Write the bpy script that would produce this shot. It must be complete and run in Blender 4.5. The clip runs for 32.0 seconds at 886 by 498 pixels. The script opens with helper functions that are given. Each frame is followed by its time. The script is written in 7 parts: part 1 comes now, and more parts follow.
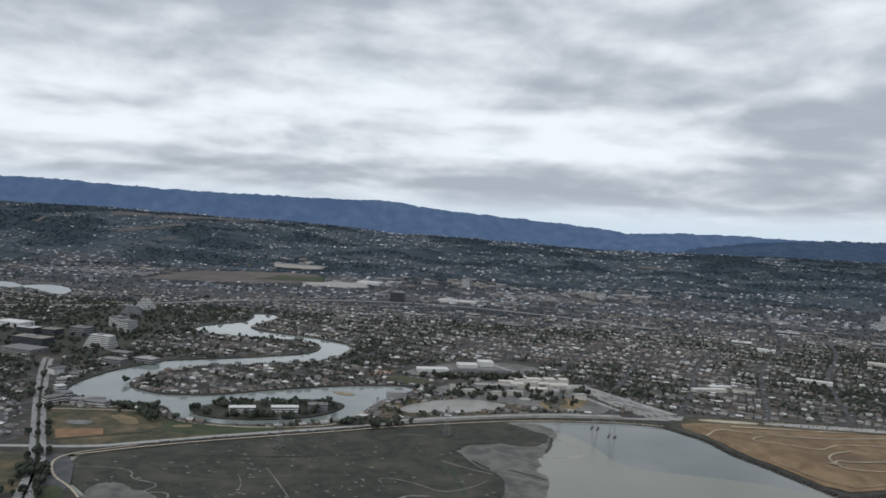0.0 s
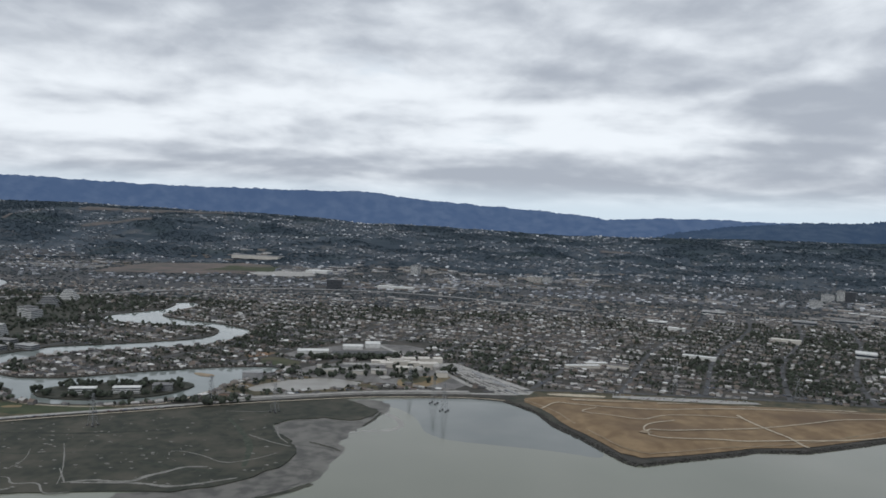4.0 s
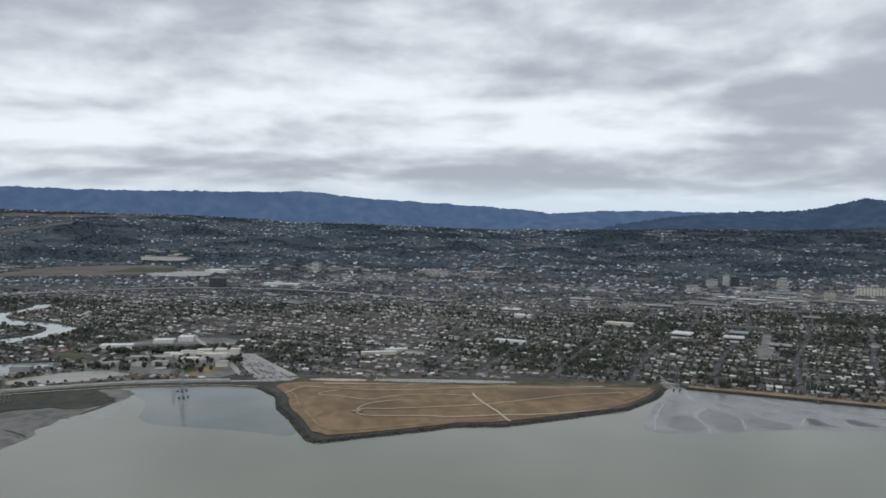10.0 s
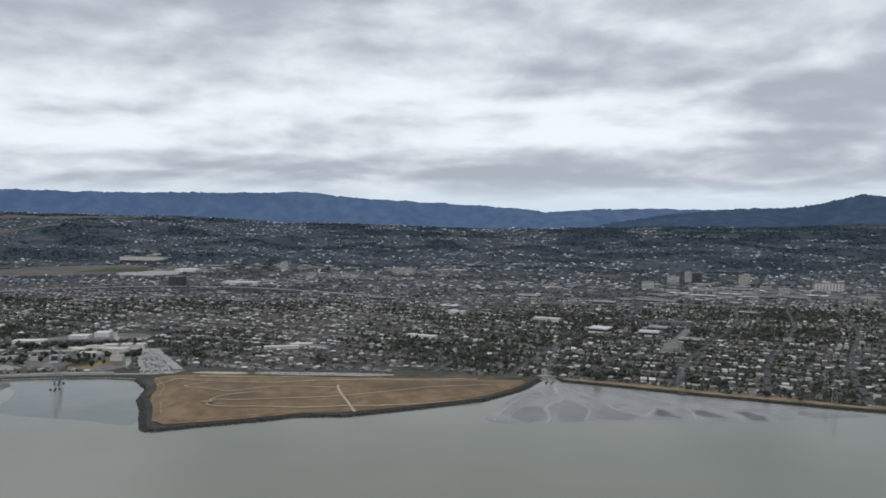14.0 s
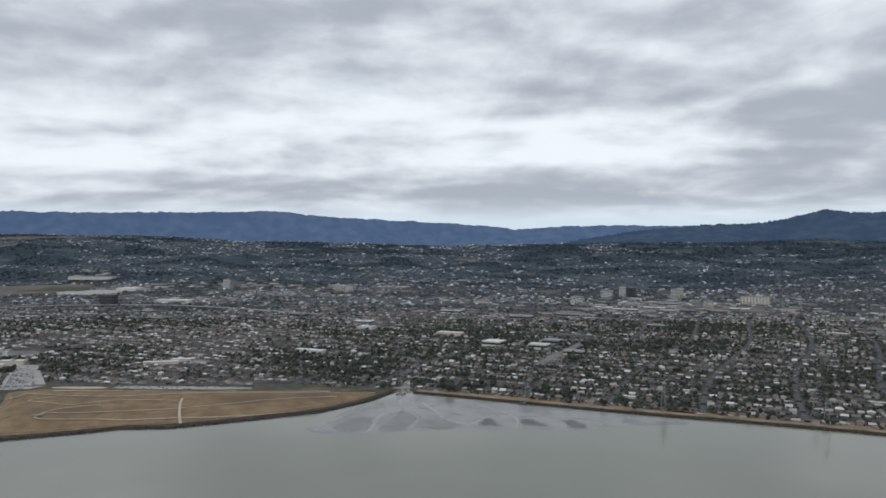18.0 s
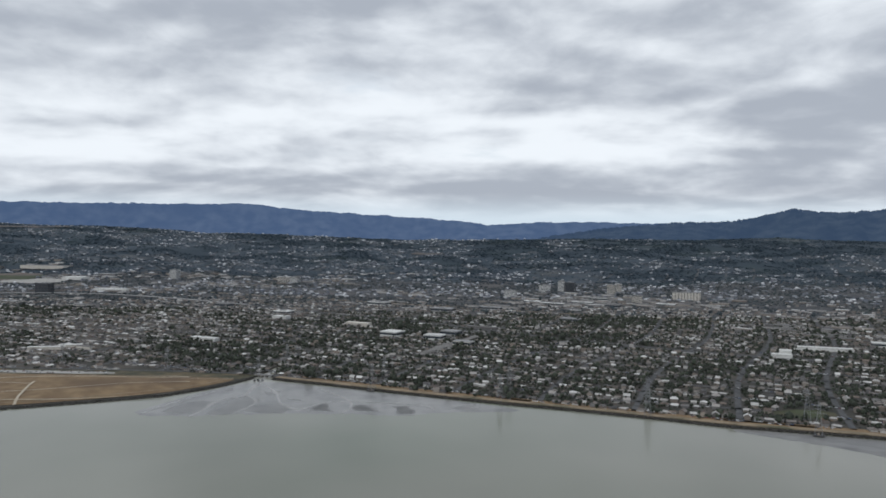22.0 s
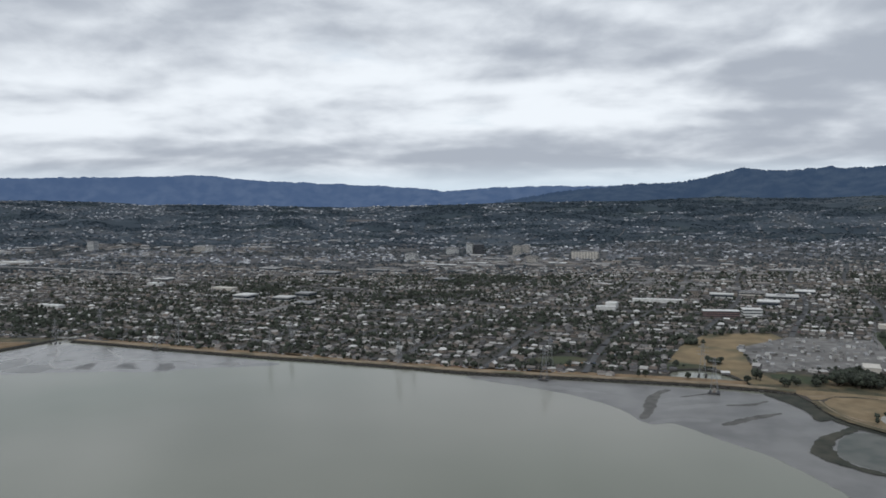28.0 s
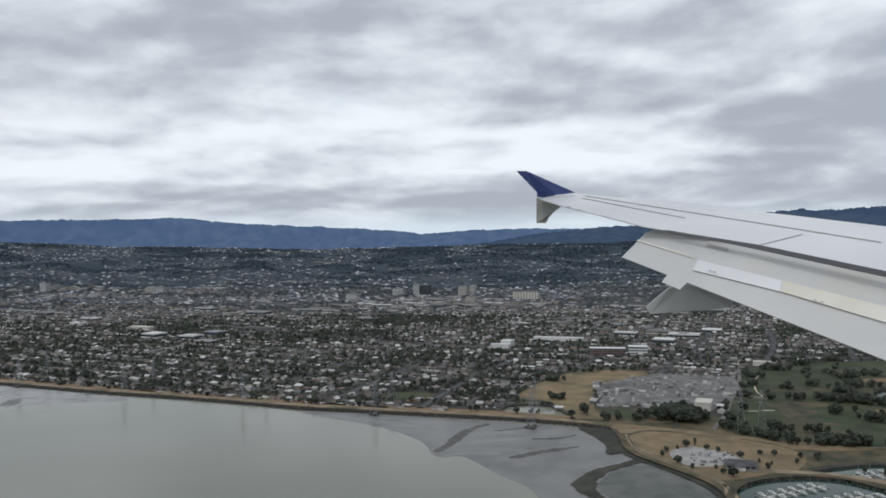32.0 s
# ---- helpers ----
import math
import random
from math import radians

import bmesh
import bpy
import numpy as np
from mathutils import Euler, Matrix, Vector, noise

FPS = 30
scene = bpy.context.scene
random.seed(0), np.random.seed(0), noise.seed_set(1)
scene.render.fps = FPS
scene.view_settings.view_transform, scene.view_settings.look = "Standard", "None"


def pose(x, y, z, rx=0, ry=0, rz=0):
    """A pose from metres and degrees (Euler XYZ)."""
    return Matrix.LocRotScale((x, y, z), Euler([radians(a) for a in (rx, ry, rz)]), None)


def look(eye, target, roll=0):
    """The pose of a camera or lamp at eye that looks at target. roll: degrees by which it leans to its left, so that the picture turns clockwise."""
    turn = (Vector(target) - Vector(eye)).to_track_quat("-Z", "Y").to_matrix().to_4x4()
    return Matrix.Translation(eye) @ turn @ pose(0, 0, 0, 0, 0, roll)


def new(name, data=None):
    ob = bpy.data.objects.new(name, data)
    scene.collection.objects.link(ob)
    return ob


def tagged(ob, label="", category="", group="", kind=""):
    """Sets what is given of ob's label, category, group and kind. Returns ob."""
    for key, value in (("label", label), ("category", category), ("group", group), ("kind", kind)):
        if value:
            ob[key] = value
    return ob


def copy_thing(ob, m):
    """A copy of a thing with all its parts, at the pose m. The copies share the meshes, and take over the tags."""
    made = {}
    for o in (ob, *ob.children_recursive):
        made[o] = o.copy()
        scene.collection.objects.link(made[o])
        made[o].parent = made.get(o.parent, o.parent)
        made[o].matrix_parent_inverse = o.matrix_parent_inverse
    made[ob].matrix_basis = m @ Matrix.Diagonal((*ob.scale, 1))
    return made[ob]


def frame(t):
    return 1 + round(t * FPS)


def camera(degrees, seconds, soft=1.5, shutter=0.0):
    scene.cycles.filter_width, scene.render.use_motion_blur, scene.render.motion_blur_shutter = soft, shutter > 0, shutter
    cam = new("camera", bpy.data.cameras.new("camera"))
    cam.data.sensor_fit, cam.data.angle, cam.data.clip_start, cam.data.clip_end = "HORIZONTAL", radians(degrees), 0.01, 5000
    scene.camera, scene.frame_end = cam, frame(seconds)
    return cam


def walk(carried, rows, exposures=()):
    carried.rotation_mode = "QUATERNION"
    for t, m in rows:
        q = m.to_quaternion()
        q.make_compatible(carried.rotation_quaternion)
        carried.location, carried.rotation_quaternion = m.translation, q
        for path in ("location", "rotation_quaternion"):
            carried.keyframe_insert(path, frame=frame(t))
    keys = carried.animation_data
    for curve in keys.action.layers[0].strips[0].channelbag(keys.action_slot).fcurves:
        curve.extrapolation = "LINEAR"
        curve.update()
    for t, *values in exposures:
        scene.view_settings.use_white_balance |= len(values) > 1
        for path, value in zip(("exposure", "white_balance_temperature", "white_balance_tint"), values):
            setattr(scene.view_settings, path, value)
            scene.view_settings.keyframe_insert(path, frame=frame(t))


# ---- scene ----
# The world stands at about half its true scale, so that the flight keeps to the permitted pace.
cam = camera(61.26, 32.0, 1.7)
PATH = [
    (0, (-2.88, -17.03, 170.47), (-9.31, 82.72, 167.39), 3.24),
    (0.5, (16.22, -16.94, 170.03), (9.97, 82.70, 164.24), 2.80),
    (1, (35.24, -16.86, 169.59), (29.26, 82.78, 163.55), 2.72),
    (1.5, (54.18, -16.77, 169.14), (48.44, 82.84, 162.56), 2.56),
    (2, (73.04, -16.69, 168.69), (67.04, 82.92, 162.17), 2.33),
    (2.5, (91.82, -16.61, 168.24), (85.76, 83.03, 162.32), 2.27),
    (3, (110.51, -16.53, 167.78), (104.07, 83.15, 163.02), 2.05),
    (3.5, (129.13, -16.45, 167.32), (122.22, 83.20, 162.63), 1.98),
    (5.5, (202.82, -16.13, 165.42), (195.33, 83.55, 162.82), 2.50),
    (6, (221.05, -16.06, 164.94), (214.00, 83.65, 162.10), 2.48),
    (6.5, (239.21, -15.98, 164.44), (232.94, 83.76, 160.84), 2.54),
    (7, (257.29, -15.90, 163.94), (251.37, 83.77, 158.43), 2.41),
    (7.5, (275.30, -15.82, 163.44), (269.94, 83.83, 157.06), 2.20),
    (8, (293.24, -15.74, 162.92), (288.06, 83.91, 156.36), 1.98),
    (8.5, (311.11, -15.66, 162.40), (306.33, 84.01, 155.89), 1.79),
    (9, (328.91, -15.58, 161.88), (324.08, 84.09, 155.44), 1.40),
    (9.5, (346.64, -15.50, 161.34), (341.99, 84.19, 155.08), 1.20),
    (10, (364.31, -15.42, 160.80), (359.45, 84.37, 156.48), 0.67),
    (10.5, (381.90, -15.34, 160.25), (376.83, 84.34, 154.05), 0.55),
    (11, (399.43, -15.25, 159.69), (394.05, 84.37, 152.94), 0.10),
    (11.5, (416.89, -15.17, 159.12), (411.12, 84.38, 151.55), -0.17),
    (12, (434.29, -15.08, 158.55), (428.04, 84.51, 152.03), 0.02),
    (12.5, (451.62, -14.99, 157.96), (444.89, 84.62, 152.35), 0.17),
    (13, (468.90, -14.90, 157.37), (461.42, 84.52, 149.68), 0.26),
    (13.5, (486.11, -14.81, 156.77), (478.60, 84.81, 152.49), 0.28),
    (14, (503.25, -14.72, 156.15), (495.71, 84.90, 151.86), 0.26),
    (14.5, (520.34, -14.62, 155.53), (513.01, 85.07, 152.82), 0.21),
    (16.5, (588.10, -14.22, 152.93), (581.46, 85.49, 149.36), -0.22),
    (17, (604.90, -14.11, 152.25), (598.00, 85.55, 147.89), -0.47),
    (17.5, (621.65, -14.01, 151.56), (614.78, 85.70, 148.14), -0.41),
    (18, (638.34, -13.89, 150.86), (631.71, 85.87, 149.09), -0.16),
    (18.5, (654.97, -13.78, 150.15), (648.58, 86.00, 148.55), 0.15),
    (19, (671.56, -13.66, 149.42), (665.29, 86.12, 147.50), 0.31),
    (19.5, (688.09, -13.54, 148.68), (681.81, 86.24, 146.72), 0.32),
    (20, (704.57, -13.42, 147.93), (698.12, 86.34, 145.04), 0.34),
    (20.5, (721.00, -13.29, 147.16), (714.24, 86.36, 142.11), 0.52),
    (21, (737.38, -13.16, 146.39), (730.84, 86.55, 142.50), 1.06),
    (21.5, (753.71, -13.02, 145.59), (747.25, 86.76, 144.43), 0.62),
    (22, (770.00, -12.88, 144.79), (763.93, 86.91, 142.48), 0.57),
    (22.5, (786.24, -12.74, 143.97), (780.76, 87.09, 141.80), 0.74),
    (23, (802.43, -12.59, 143.13), (797.31, 87.20, 139.40), 0.88),
    (23.5, (818.58, -12.44, 142.28), (813.60, 87.33, 137.78), 0.82),
    (24, (834.68, -12.29, 141.42), (829.51, 87.27, 133.55), 0.65),
    (24.5, (850.75, -12.13, 140.54), (845.45, 87.39, 132.31), 0.47),
    (25, (866.77, -11.97, 139.64), (861.25, 87.53, 131.34), 0.38),
    (25.5, (882.74, -11.80, 138.73), (876.73, 87.72, 130.98), -0.08),
    (27.5, (946.26, -11.08, 134.92), (941.24, 88.58, 128.43), -0.63),
    (28, (962.05, -10.89, 133.92), (957.33, 88.79, 127.43), -0.77),
    (28.5, (977.79, -10.69, 132.91), (973.10, 88.94, 125.70), -1.08),
    (29, (993.51, -10.49, 131.88), (988.68, 89.11, 124.29), -1.22),
    (29.5, (1009.19, -10.28, 130.84), (1004.25, 89.36, 123.90), -1.21),
    (30, (1024.83, -10.06, 129.77), (1019.60, 89.70, 125.34), -1.25),
    (30.5, (1040.44, -9.84, 128.69), (1034.96, 89.92, 124.49), -1.09),
    (31, (1056.02, -9.62, 127.58), (1050.48, 90.12, 122.87), -1.05),
    (31.5, (1071.57, -9.38, 126.46), (1066.34, 90.41, 122.79), -0.92),
    (32, (1087.09, -9.15, 125.32), (1082.50, 90.75, 124.66), -0.77),
]
walk(cam, [(t, look(eye, target, roll)) for t, eye, target, roll in PATH])

# ---- world, sun ----
world = bpy.data.worlds.new("overcast_sky")
scene.world = world
world.use_nodes = True
wn, wl = world.node_tree.nodes, world.node_tree.links
wn.clear()


def wnode(kind, **values):
    n = wn.new(kind)
    for k, v in values.items():
        n.inputs[k].default_value = v
    return n


def wmath(op, a, b=None, clamp=False):
    n = wn.new("ShaderNodeMath")
    n.operation, n.use_clamp = op, clamp
    for i, s in enumerate((a, b)):
        if s is None:
            continue
        if isinstance(s, (int, float)):
            n.inputs[i].default_value = s
        else:
            wl.new(s, n.inputs[i])
    return n.outputs[0]


def wmix(fac, a, b):
    n = wn.new("ShaderNodeMix")
    n.data_type = "RGBA"
    for i, s in ((0, fac), (6, a), (7, b)):
        if isinstance(s, (tuple, float)):
            n.inputs[i].default_value = s
        else:
            wl.new(s, n.inputs[i])
    return n.outputs[2]


SUN_EL, SUN_AZ = 52.0, 200.0
sky = wn.new("ShaderNodeTexSky")
sky.sky_type, sky.sun_disc = "NISHITA", False
sky.sun_elevation, sky.sun_rotation = radians(SUN_EL), radians(SUN_AZ)
sky.dust_density = 2.5
coord = wn.new("ShaderNodeTexCoord")
sep = wn.new("ShaderNodeSeparateXYZ")
wl.new(coord.outputs["Generated"], sep.inputs[0])
up = wmath("MAXIMUM", sep.outputs[2], 0.0)
inv = wmath("DIVIDE", 1.0, wmath("ADD", up, 0.17))
flat = wn.new("ShaderNodeCombineXYZ")
wl.new(wmath("MULTIPLY", sep.outputs[0], inv), flat.inputs[0])
wl.new(wmath("MULTIPLY", sep.outputs[1], inv), flat.inputs[1])


def cloud(scale, detail, rough, shift, distortion=0.0):
    m = wn.new("ShaderNodeMapping")
    m.inputs["Location"].default_value = shift
    m.inputs["Rotation"].default_value = (0, 0, radians(5))
    m.inputs["Scale"].default_value = (0.80, 0.95, 1.0)
    wl.new(flat.outputs[0], m.inputs[0])
    n = wnode("ShaderNodeTexNoise", Scale=scale, Detail=detail, Roughness=rough, Distortion=distortion)
    wl.new(m.outputs[0], n.inputs["Vector"])
    return n.outputs["Fac"]


def ramp(fac, lo, hi):
    n = wn.new("ShaderNodeMapRange")
    n.interpolation_type = "SMOOTHSTEP"
    n.inputs[1].default_value, n.inputs[2].default_value = lo, hi
    wl.new(fac, n.inputs[0])
    return n.outputs[0]


# A deck of stratocumulus: broad flattened lumps, grey below and bright along their far edges, with finer curls.
lumps = cloud(1.25, 4.0, 0.46, (3.1, 1.7, 0), 0.25)
edges = wmath("SUBTRACT", lumps, cloud(1.25, 4.0, 0.46, (3.1, 1.56, 0), 0.25))
shelf = cloud(0.45, 2.0, 0.45, (9.4, 5.2, 0), 0.0)
lobe = wn.new("ShaderNodeMapping")
lobe.inputs["Scale"].default_value = (1.0, 1.0, 2.4)
lobe.inputs["Location"].default_value = (0.7, 2.3, 0.4)
wl.new(coord.outputs["Generated"], lobe.inputs[0])
puff = wnode("ShaderNodeTexNoise", Scale=6.0, Detail=7.0, Roughness=0.52, Distortion=0.3)
wl.new(lobe.outputs[0], puff.inputs["Vector"])
curls = wnode("ShaderNodeTexNoise", Scale=19.0, Detail=4.0, Roughness=0.5, Distortion=0.4)
wl.new(lobe.outputs[0], curls.inputs["Vector"])
blend = wmath("ADD", wmath("ADD", wmath("MULTIPLY", lumps, 0.35), wmath("MULTIPLY", wmath("SUBTRACT", curls.outputs["Fac"], 0.42), 0.13)), wmath("ADD", wmath("MULTIPLY", shelf, 0.22), wmath("ADD", wmath("MULTIPLY", puff.outputs["Fac"], 0.41), wmath("MULTIPLY", edges, 0.45))))
# Thicker overhead and in the row that closes up above the horizon, thinner between and at the very edge.
low_row = wmath("MULTIPLY", ramp(up, 0.022, 0.05), wmath("SUBTRACT", 1.0, ramp(up, 0.06, 0.10)))
clear_row = wmath("MULTIPLY", ramp(up, 0.07, 0.11), wmath("SUBTRACT", 1.0, ramp(up, 0.13, 0.19)))
rows = wmath("ADD", wmath("SUBTRACT", wmath("MULTIPLY", low_row, 0.055), wmath("MULTIPLY", clear_row, 0.055)), wmath("MULTIPLY", ramp(up, 0.14, 0.24), 0.045))
bank = wmath("MULTIPLY", ramp(sep.outputs[0], 0.02, 0.45), wmath("MULTIPLY", ramp(up, 0.065, 0.10), wmath("SUBTRACT", 1.0, ramp(up, 0.13, 0.19))))
drift = wmath("ADD", wmath("MULTIPLY", sep.outputs[0], 0.10), wmath("MULTIPLY", bank, 0.10))
thick = ramp(wmath("ADD", blend, wmath("ADD", rows, drift)), 0.355, 0.655)
gaps = ramp(cloud(1.4, 5.0, 0.55, (12.3, 8.4, 5)), 0.60, 0.72)
body = wmix(thick, (0.81, 0.86, 0.915, 1), (0.385, 0.425, 0.49, 1))
low = wmix(ramp(up, 0.008, 0.055), (0.60, 0.70, 0.785, 1), body)
scaled = wn.new("ShaderNodeVectorMath")
scaled.operation = "SCALE"
scaled.inputs[3].default_value = 0.10
wl.new(sky.outputs[0], scaled.inputs[0])
veil = wmix(0.35, (0.72, 0.80, 0.88, 1), scaled.outputs[0])
holes = wmath("MULTIPLY", gaps, wmath("SUBTRACT", 1.0, thick))
tint = wmix(wmath("MULTIPLY", holes, 0.55), low, veil)
bg = wnode("ShaderNodeBackground", Strength=1.075)
wl.new(tint, bg.inputs["Color"])
out = wn.new("ShaderNodeOutputWorld")
wl.new(bg.outputs[0], out.inputs[0])

sun = new("sun", bpy.data.lights.new("sun", "SUN"))
sun.data.energy, sun.data.angle, sun.data.color = 0.8, radians(14), (1.0, 0.975, 0.94)
sun.matrix_world = look((0, 0, 900), (900 * math.sin(radians(SUN_AZ + 180)) / math.tan(radians(SUN_EL)), 900 * math.cos(radians(SUN_AZ + 180)) / math.tan(radians(SUN_EL)), 0))

# ---- materials ----


def mat(name, a, b, scale=0.1, rough=0.85, spread=0.0, bump=0.0, c=None, scale2=None, metal=0.0, spec=0.4, detail=6.0, lo=0.38, hi=0.62, value=0.0):
    """Two colours mixed by noise in world metres, a third by a second noise, a spread in brightness from piece to piece."""
    m = bpy.data.materials.new(name)
    m.use_nodes = True
    n, l = m.node_tree.nodes, m.node_tree.links
    p = n["Principled BSDF"]
    p.inputs["Roughness"].default_value, p.inputs["Metallic"].default_value = rough, metal
    p.inputs["Specular IOR Level"].default_value = spec
    geo = n.new("ShaderNodeNewGeometry")

    def field(s, seed, d=detail):
        t = n.new("ShaderNodeTexNoise")
        t.noise_dimensions = "4D"
        t.inputs["W"].default_value = seed
        t.inputs["Scale"].default_value, t.inputs["Detail"].default_value = s, d
        l.new(geo.outputs["Position"], t.inputs["Vector"])
        return t.outputs["Fac"]

    def stretch(f, x, y):
        r = n.new("ShaderNodeMapRange")
        r.inputs[1].default_value, r.inputs[2].default_value = x, y
        l.new(f, r.inputs[0])
        return r.outputs[0]

    def mix(f, x, y, blend="MIX"):
        k = n.new("ShaderNodeMix")
        k.data_type, k.blend_type = "RGBA", blend
        for i, s in ((0, f), (6, x), (7, y)):
            if isinstance(s, (tuple, float)):
                k.inputs[i].default_value = s
            else:
                l.new(s, k.inputs[i])
        return k.outputs[2]

    grain = field(scale, 1.3)
    col = mix(stretch(grain, lo, hi), (*a, 1), (*b, 1))
    if c:
        col = mix(stretch(field(scale2 or scale * 0.2, 7.7, 4.0), 0.5, 0.68), col, (*c, 1))
    if spread or value:
        info = n.new("ShaderNodeObjectInfo")
        add = n.new("ShaderNodeMath")
        add.operation = "ADD"
        l.new(info.outputs["Random"], add.inputs[0])
        l.new(geo.outputs["Random Per Island"], add.inputs[1])
        fr = n.new("ShaderNodeMath")
        fr.operation = "FRACT"
        l.new(add.outputs[0], fr.inputs[0])
        hsv = n.new("ShaderNodeHueSaturation")
        r = n.new("ShaderNodeMapRange")
        r.inputs[3].default_value, r.inputs[4].default_value = 1 - spread, 1 + spread + value
        l.new(fr.outputs[0], r.inputs[0])
        l.new(r.outputs[0], hsv.inputs["Value"])
        l.new(col, hsv.inputs["Color"])
        col = hsv.outputs[0]
    l.new(col, p.inputs["Base Color"])
    if bump:
        bn = n.new("ShaderNodeBump")
        bn.inputs["Strength"].default_value, bn.inputs["Distance"].default_value = 0.6, bump
        l.new(grain, bn.inputs["Height"])
        l.new(bn.outputs[0], p.inputs["Normal"])
    return m


def palette(name, colours, rough=0.85, scale=0.6, vary=0.12):
    """A material whose pieces each take one of several colours."""
    m = mat(name, colours[0], colours[1], scale, rough)
    n, l = m.node_tree.nodes, m.node_tree.links
    geo, info = n.new("ShaderNodeNewGeometry"), n.new("ShaderNodeObjectInfo")
    add, fr = n.new("ShaderNodeMath"), n.new("ShaderNodeMath")
    add.operation, fr.operation = "ADD", "FRACT"
    l.new(info.outputs["Random"], add.inputs[0])
    l.new(geo.outputs["Random Per Island"], add.inputs[1])
    l.new(add.outputs[0], fr.inputs[0])
    cr = n.new("ShaderNodeValToRGB")
    cr.color_ramp.interpolation = "CONSTANT"
    while len(cr.color_ramp.elements) < len(colours):
        cr.color_ramp.elements.new(0.5)
    for i, (e, c) in enumerate(zip(cr.color_ramp.elements, colours)):
        e.position, e.color = i / len(colours), (*c, 1)
    l.new(fr.outputs[0], cr.inputs[0])
    t = n.new("ShaderNodeTexNoise")
    t.inputs["Scale"].default_value, t.inputs["Detail"].default_value = scale, 4
    l.new(geo.outputs["Position"], t.inputs["Vector"])
    r = n.new("ShaderNodeMapRange")
    r.inputs[1].default_value, r.inputs[2].default_value = 0.3, 0.7
    r.inputs[3].default_value, r.inputs[4].default_value = 1 - vary, 1 + vary
    l.new(t.outputs["Fac"], r.inputs[0])
    hsv = n.new("ShaderNodeHueSaturation")
    l.new(cr.outputs[0], hsv.inputs["Color"])
    l.new(r.outputs[0], hsv.inputs["Value"])
    l.new(hsv.outputs[0], n["Principled BSDF"].inputs["Base Color"])
    return m


def water_mat(name, a, b, rough, wave, scale):
    m = mat(name, a, b, scale, rough, detail=3.0, lo=0.3, hi=0.7)
    n, l = m.node_tree.nodes, m.node_tree.links
    p = n["Principled BSDF"]
    p.inputs["IOR"].default_value = 1.333
    p.inputs["Specular IOR Level"].default_value = 0.5
    geo = n.new("ShaderNodeNewGeometry")
    t = n.new("ShaderNodeTexNoise")
    t.inputs["Scale"].default_value, t.inputs["Detail"].default_value = 0.35, 5
    l.new(geo.outputs["Position"], t.inputs["Vector"])
    bn = n.new("ShaderNodeBump")
    bn.inputs["Strength"].default_value, bn.inputs["Distance"].default_value = 0.5, wave
    l.new(t.outputs["Fac"], bn.inputs["Height"])
    l.new(bn.outputs[0], p.inputs["Normal"])
    return m


M = {}
M["bay"] = water_mat("bay_water", (0.140, 0.157, 0.118), (0.225, 0.222, 0.186), 0.15, 0.06, 0.0035)
M["lagoon"] = water_mat("lagoon_water", (0.17, 0.195, 0.185), (0.22, 0.245, 0.235), 0.08, 0.02, 0.02)
# The lake's pale base stands in for bright sky mirrored on it.
M["lake"] = water_mat("lake_water", (0.30, 0.32, 0.325), (0.36, 0.38, 0.385), 0.32, 0.05, 0.02)
M["marina"] = water_mat("marina_water", (0.022, 0.046, 0.038), (0.034, 0.060, 0.050), 0.10, 0.03, 0.03)
M["silt"] = mat("dark_wet_silt", (0.080, 0.078, 0.074), (0.145, 0.141, 0.133), 0.05, 0.32, c=(0.165, 0.161, 0.152), scale2=0.02, bump=0.05, spec=0.4, detail=9.0, lo=0.38, hi=0.64)
M["silt_pale"] = mat("pale_wet_silt", (0.115, 0.112, 0.106), (0.165, 0.161, 0.152), 0.05, 0.30, spec=0.4, detail=9.0)
M["shoal"] = mat("wet_shoal", (0.125, 0.125, 0.12), (0.19, 0.188, 0.18), 0.045, 0.26, c=(0.22, 0.218, 0.208), scale2=0.012, bump=0.03, spec=0.45, detail=9.0, lo=0.42, hi=0.60)
M["pool"] = mat("tidal_pool", (0.040, 0.050, 0.040), (0.085, 0.090, 0.076), 0.09, 0.42, c=(0.115, 0.115, 0.10), scale2=0.05, spec=0.35, detail=9.0, lo=0.38, hi=0.62)
M["mud"] = mat("wet_mud", (0.062, 0.060, 0.054), (0.128, 0.122, 0.109), 0.09, 0.55, c=(0.155, 0.149, 0.133), scale2=0.035, bump=0.08, spec=0.25, detail=11.0, lo=0.42, hi=0.58)
M["mud_dark"] = mat("dark_mud", (0.068, 0.066, 0.061), (0.115, 0.111, 0.102), 0.14, 0.6, bump=0.05, spec=0.2, detail=9.0)
M["sheen"] = mat("silt_and_sheen", (0.22, 0.21, 0.19), (0.28, 0.27, 0.245), 0.06, 0.4, spec=0.4)
M["hump"] = mat("mud_hump", (0.066, 0.067, 0.065), (0.125, 0.124, 0.12), 0.11, 0.45, spec=0.3, detail=9.0, lo=0.36, hi=0.64)
M["hump_edge"] = mat("damp_mud", (0.098, 0.099, 0.096), (0.170, 0.168, 0.162), 0.06, 0.32, spec=0.38, detail=10.0, lo=0.36, hi=0.64)
M["salt"] = mat("salt_mud", (0.13, 0.127, 0.112), (0.215, 0.21, 0.19), 0.25, 0.6, spec=0.3, detail=8.0)
M["rill"] = mat("silt_rill", (0.22, 0.217, 0.207), (0.28, 0.276, 0.264), 0.06, 0.3, spec=0.5)
M["shallow"] = water_mat("shallow_water", (0.115, 0.130, 0.122), (0.150, 0.162, 0.152), 0.08, 0.03, 0.02)
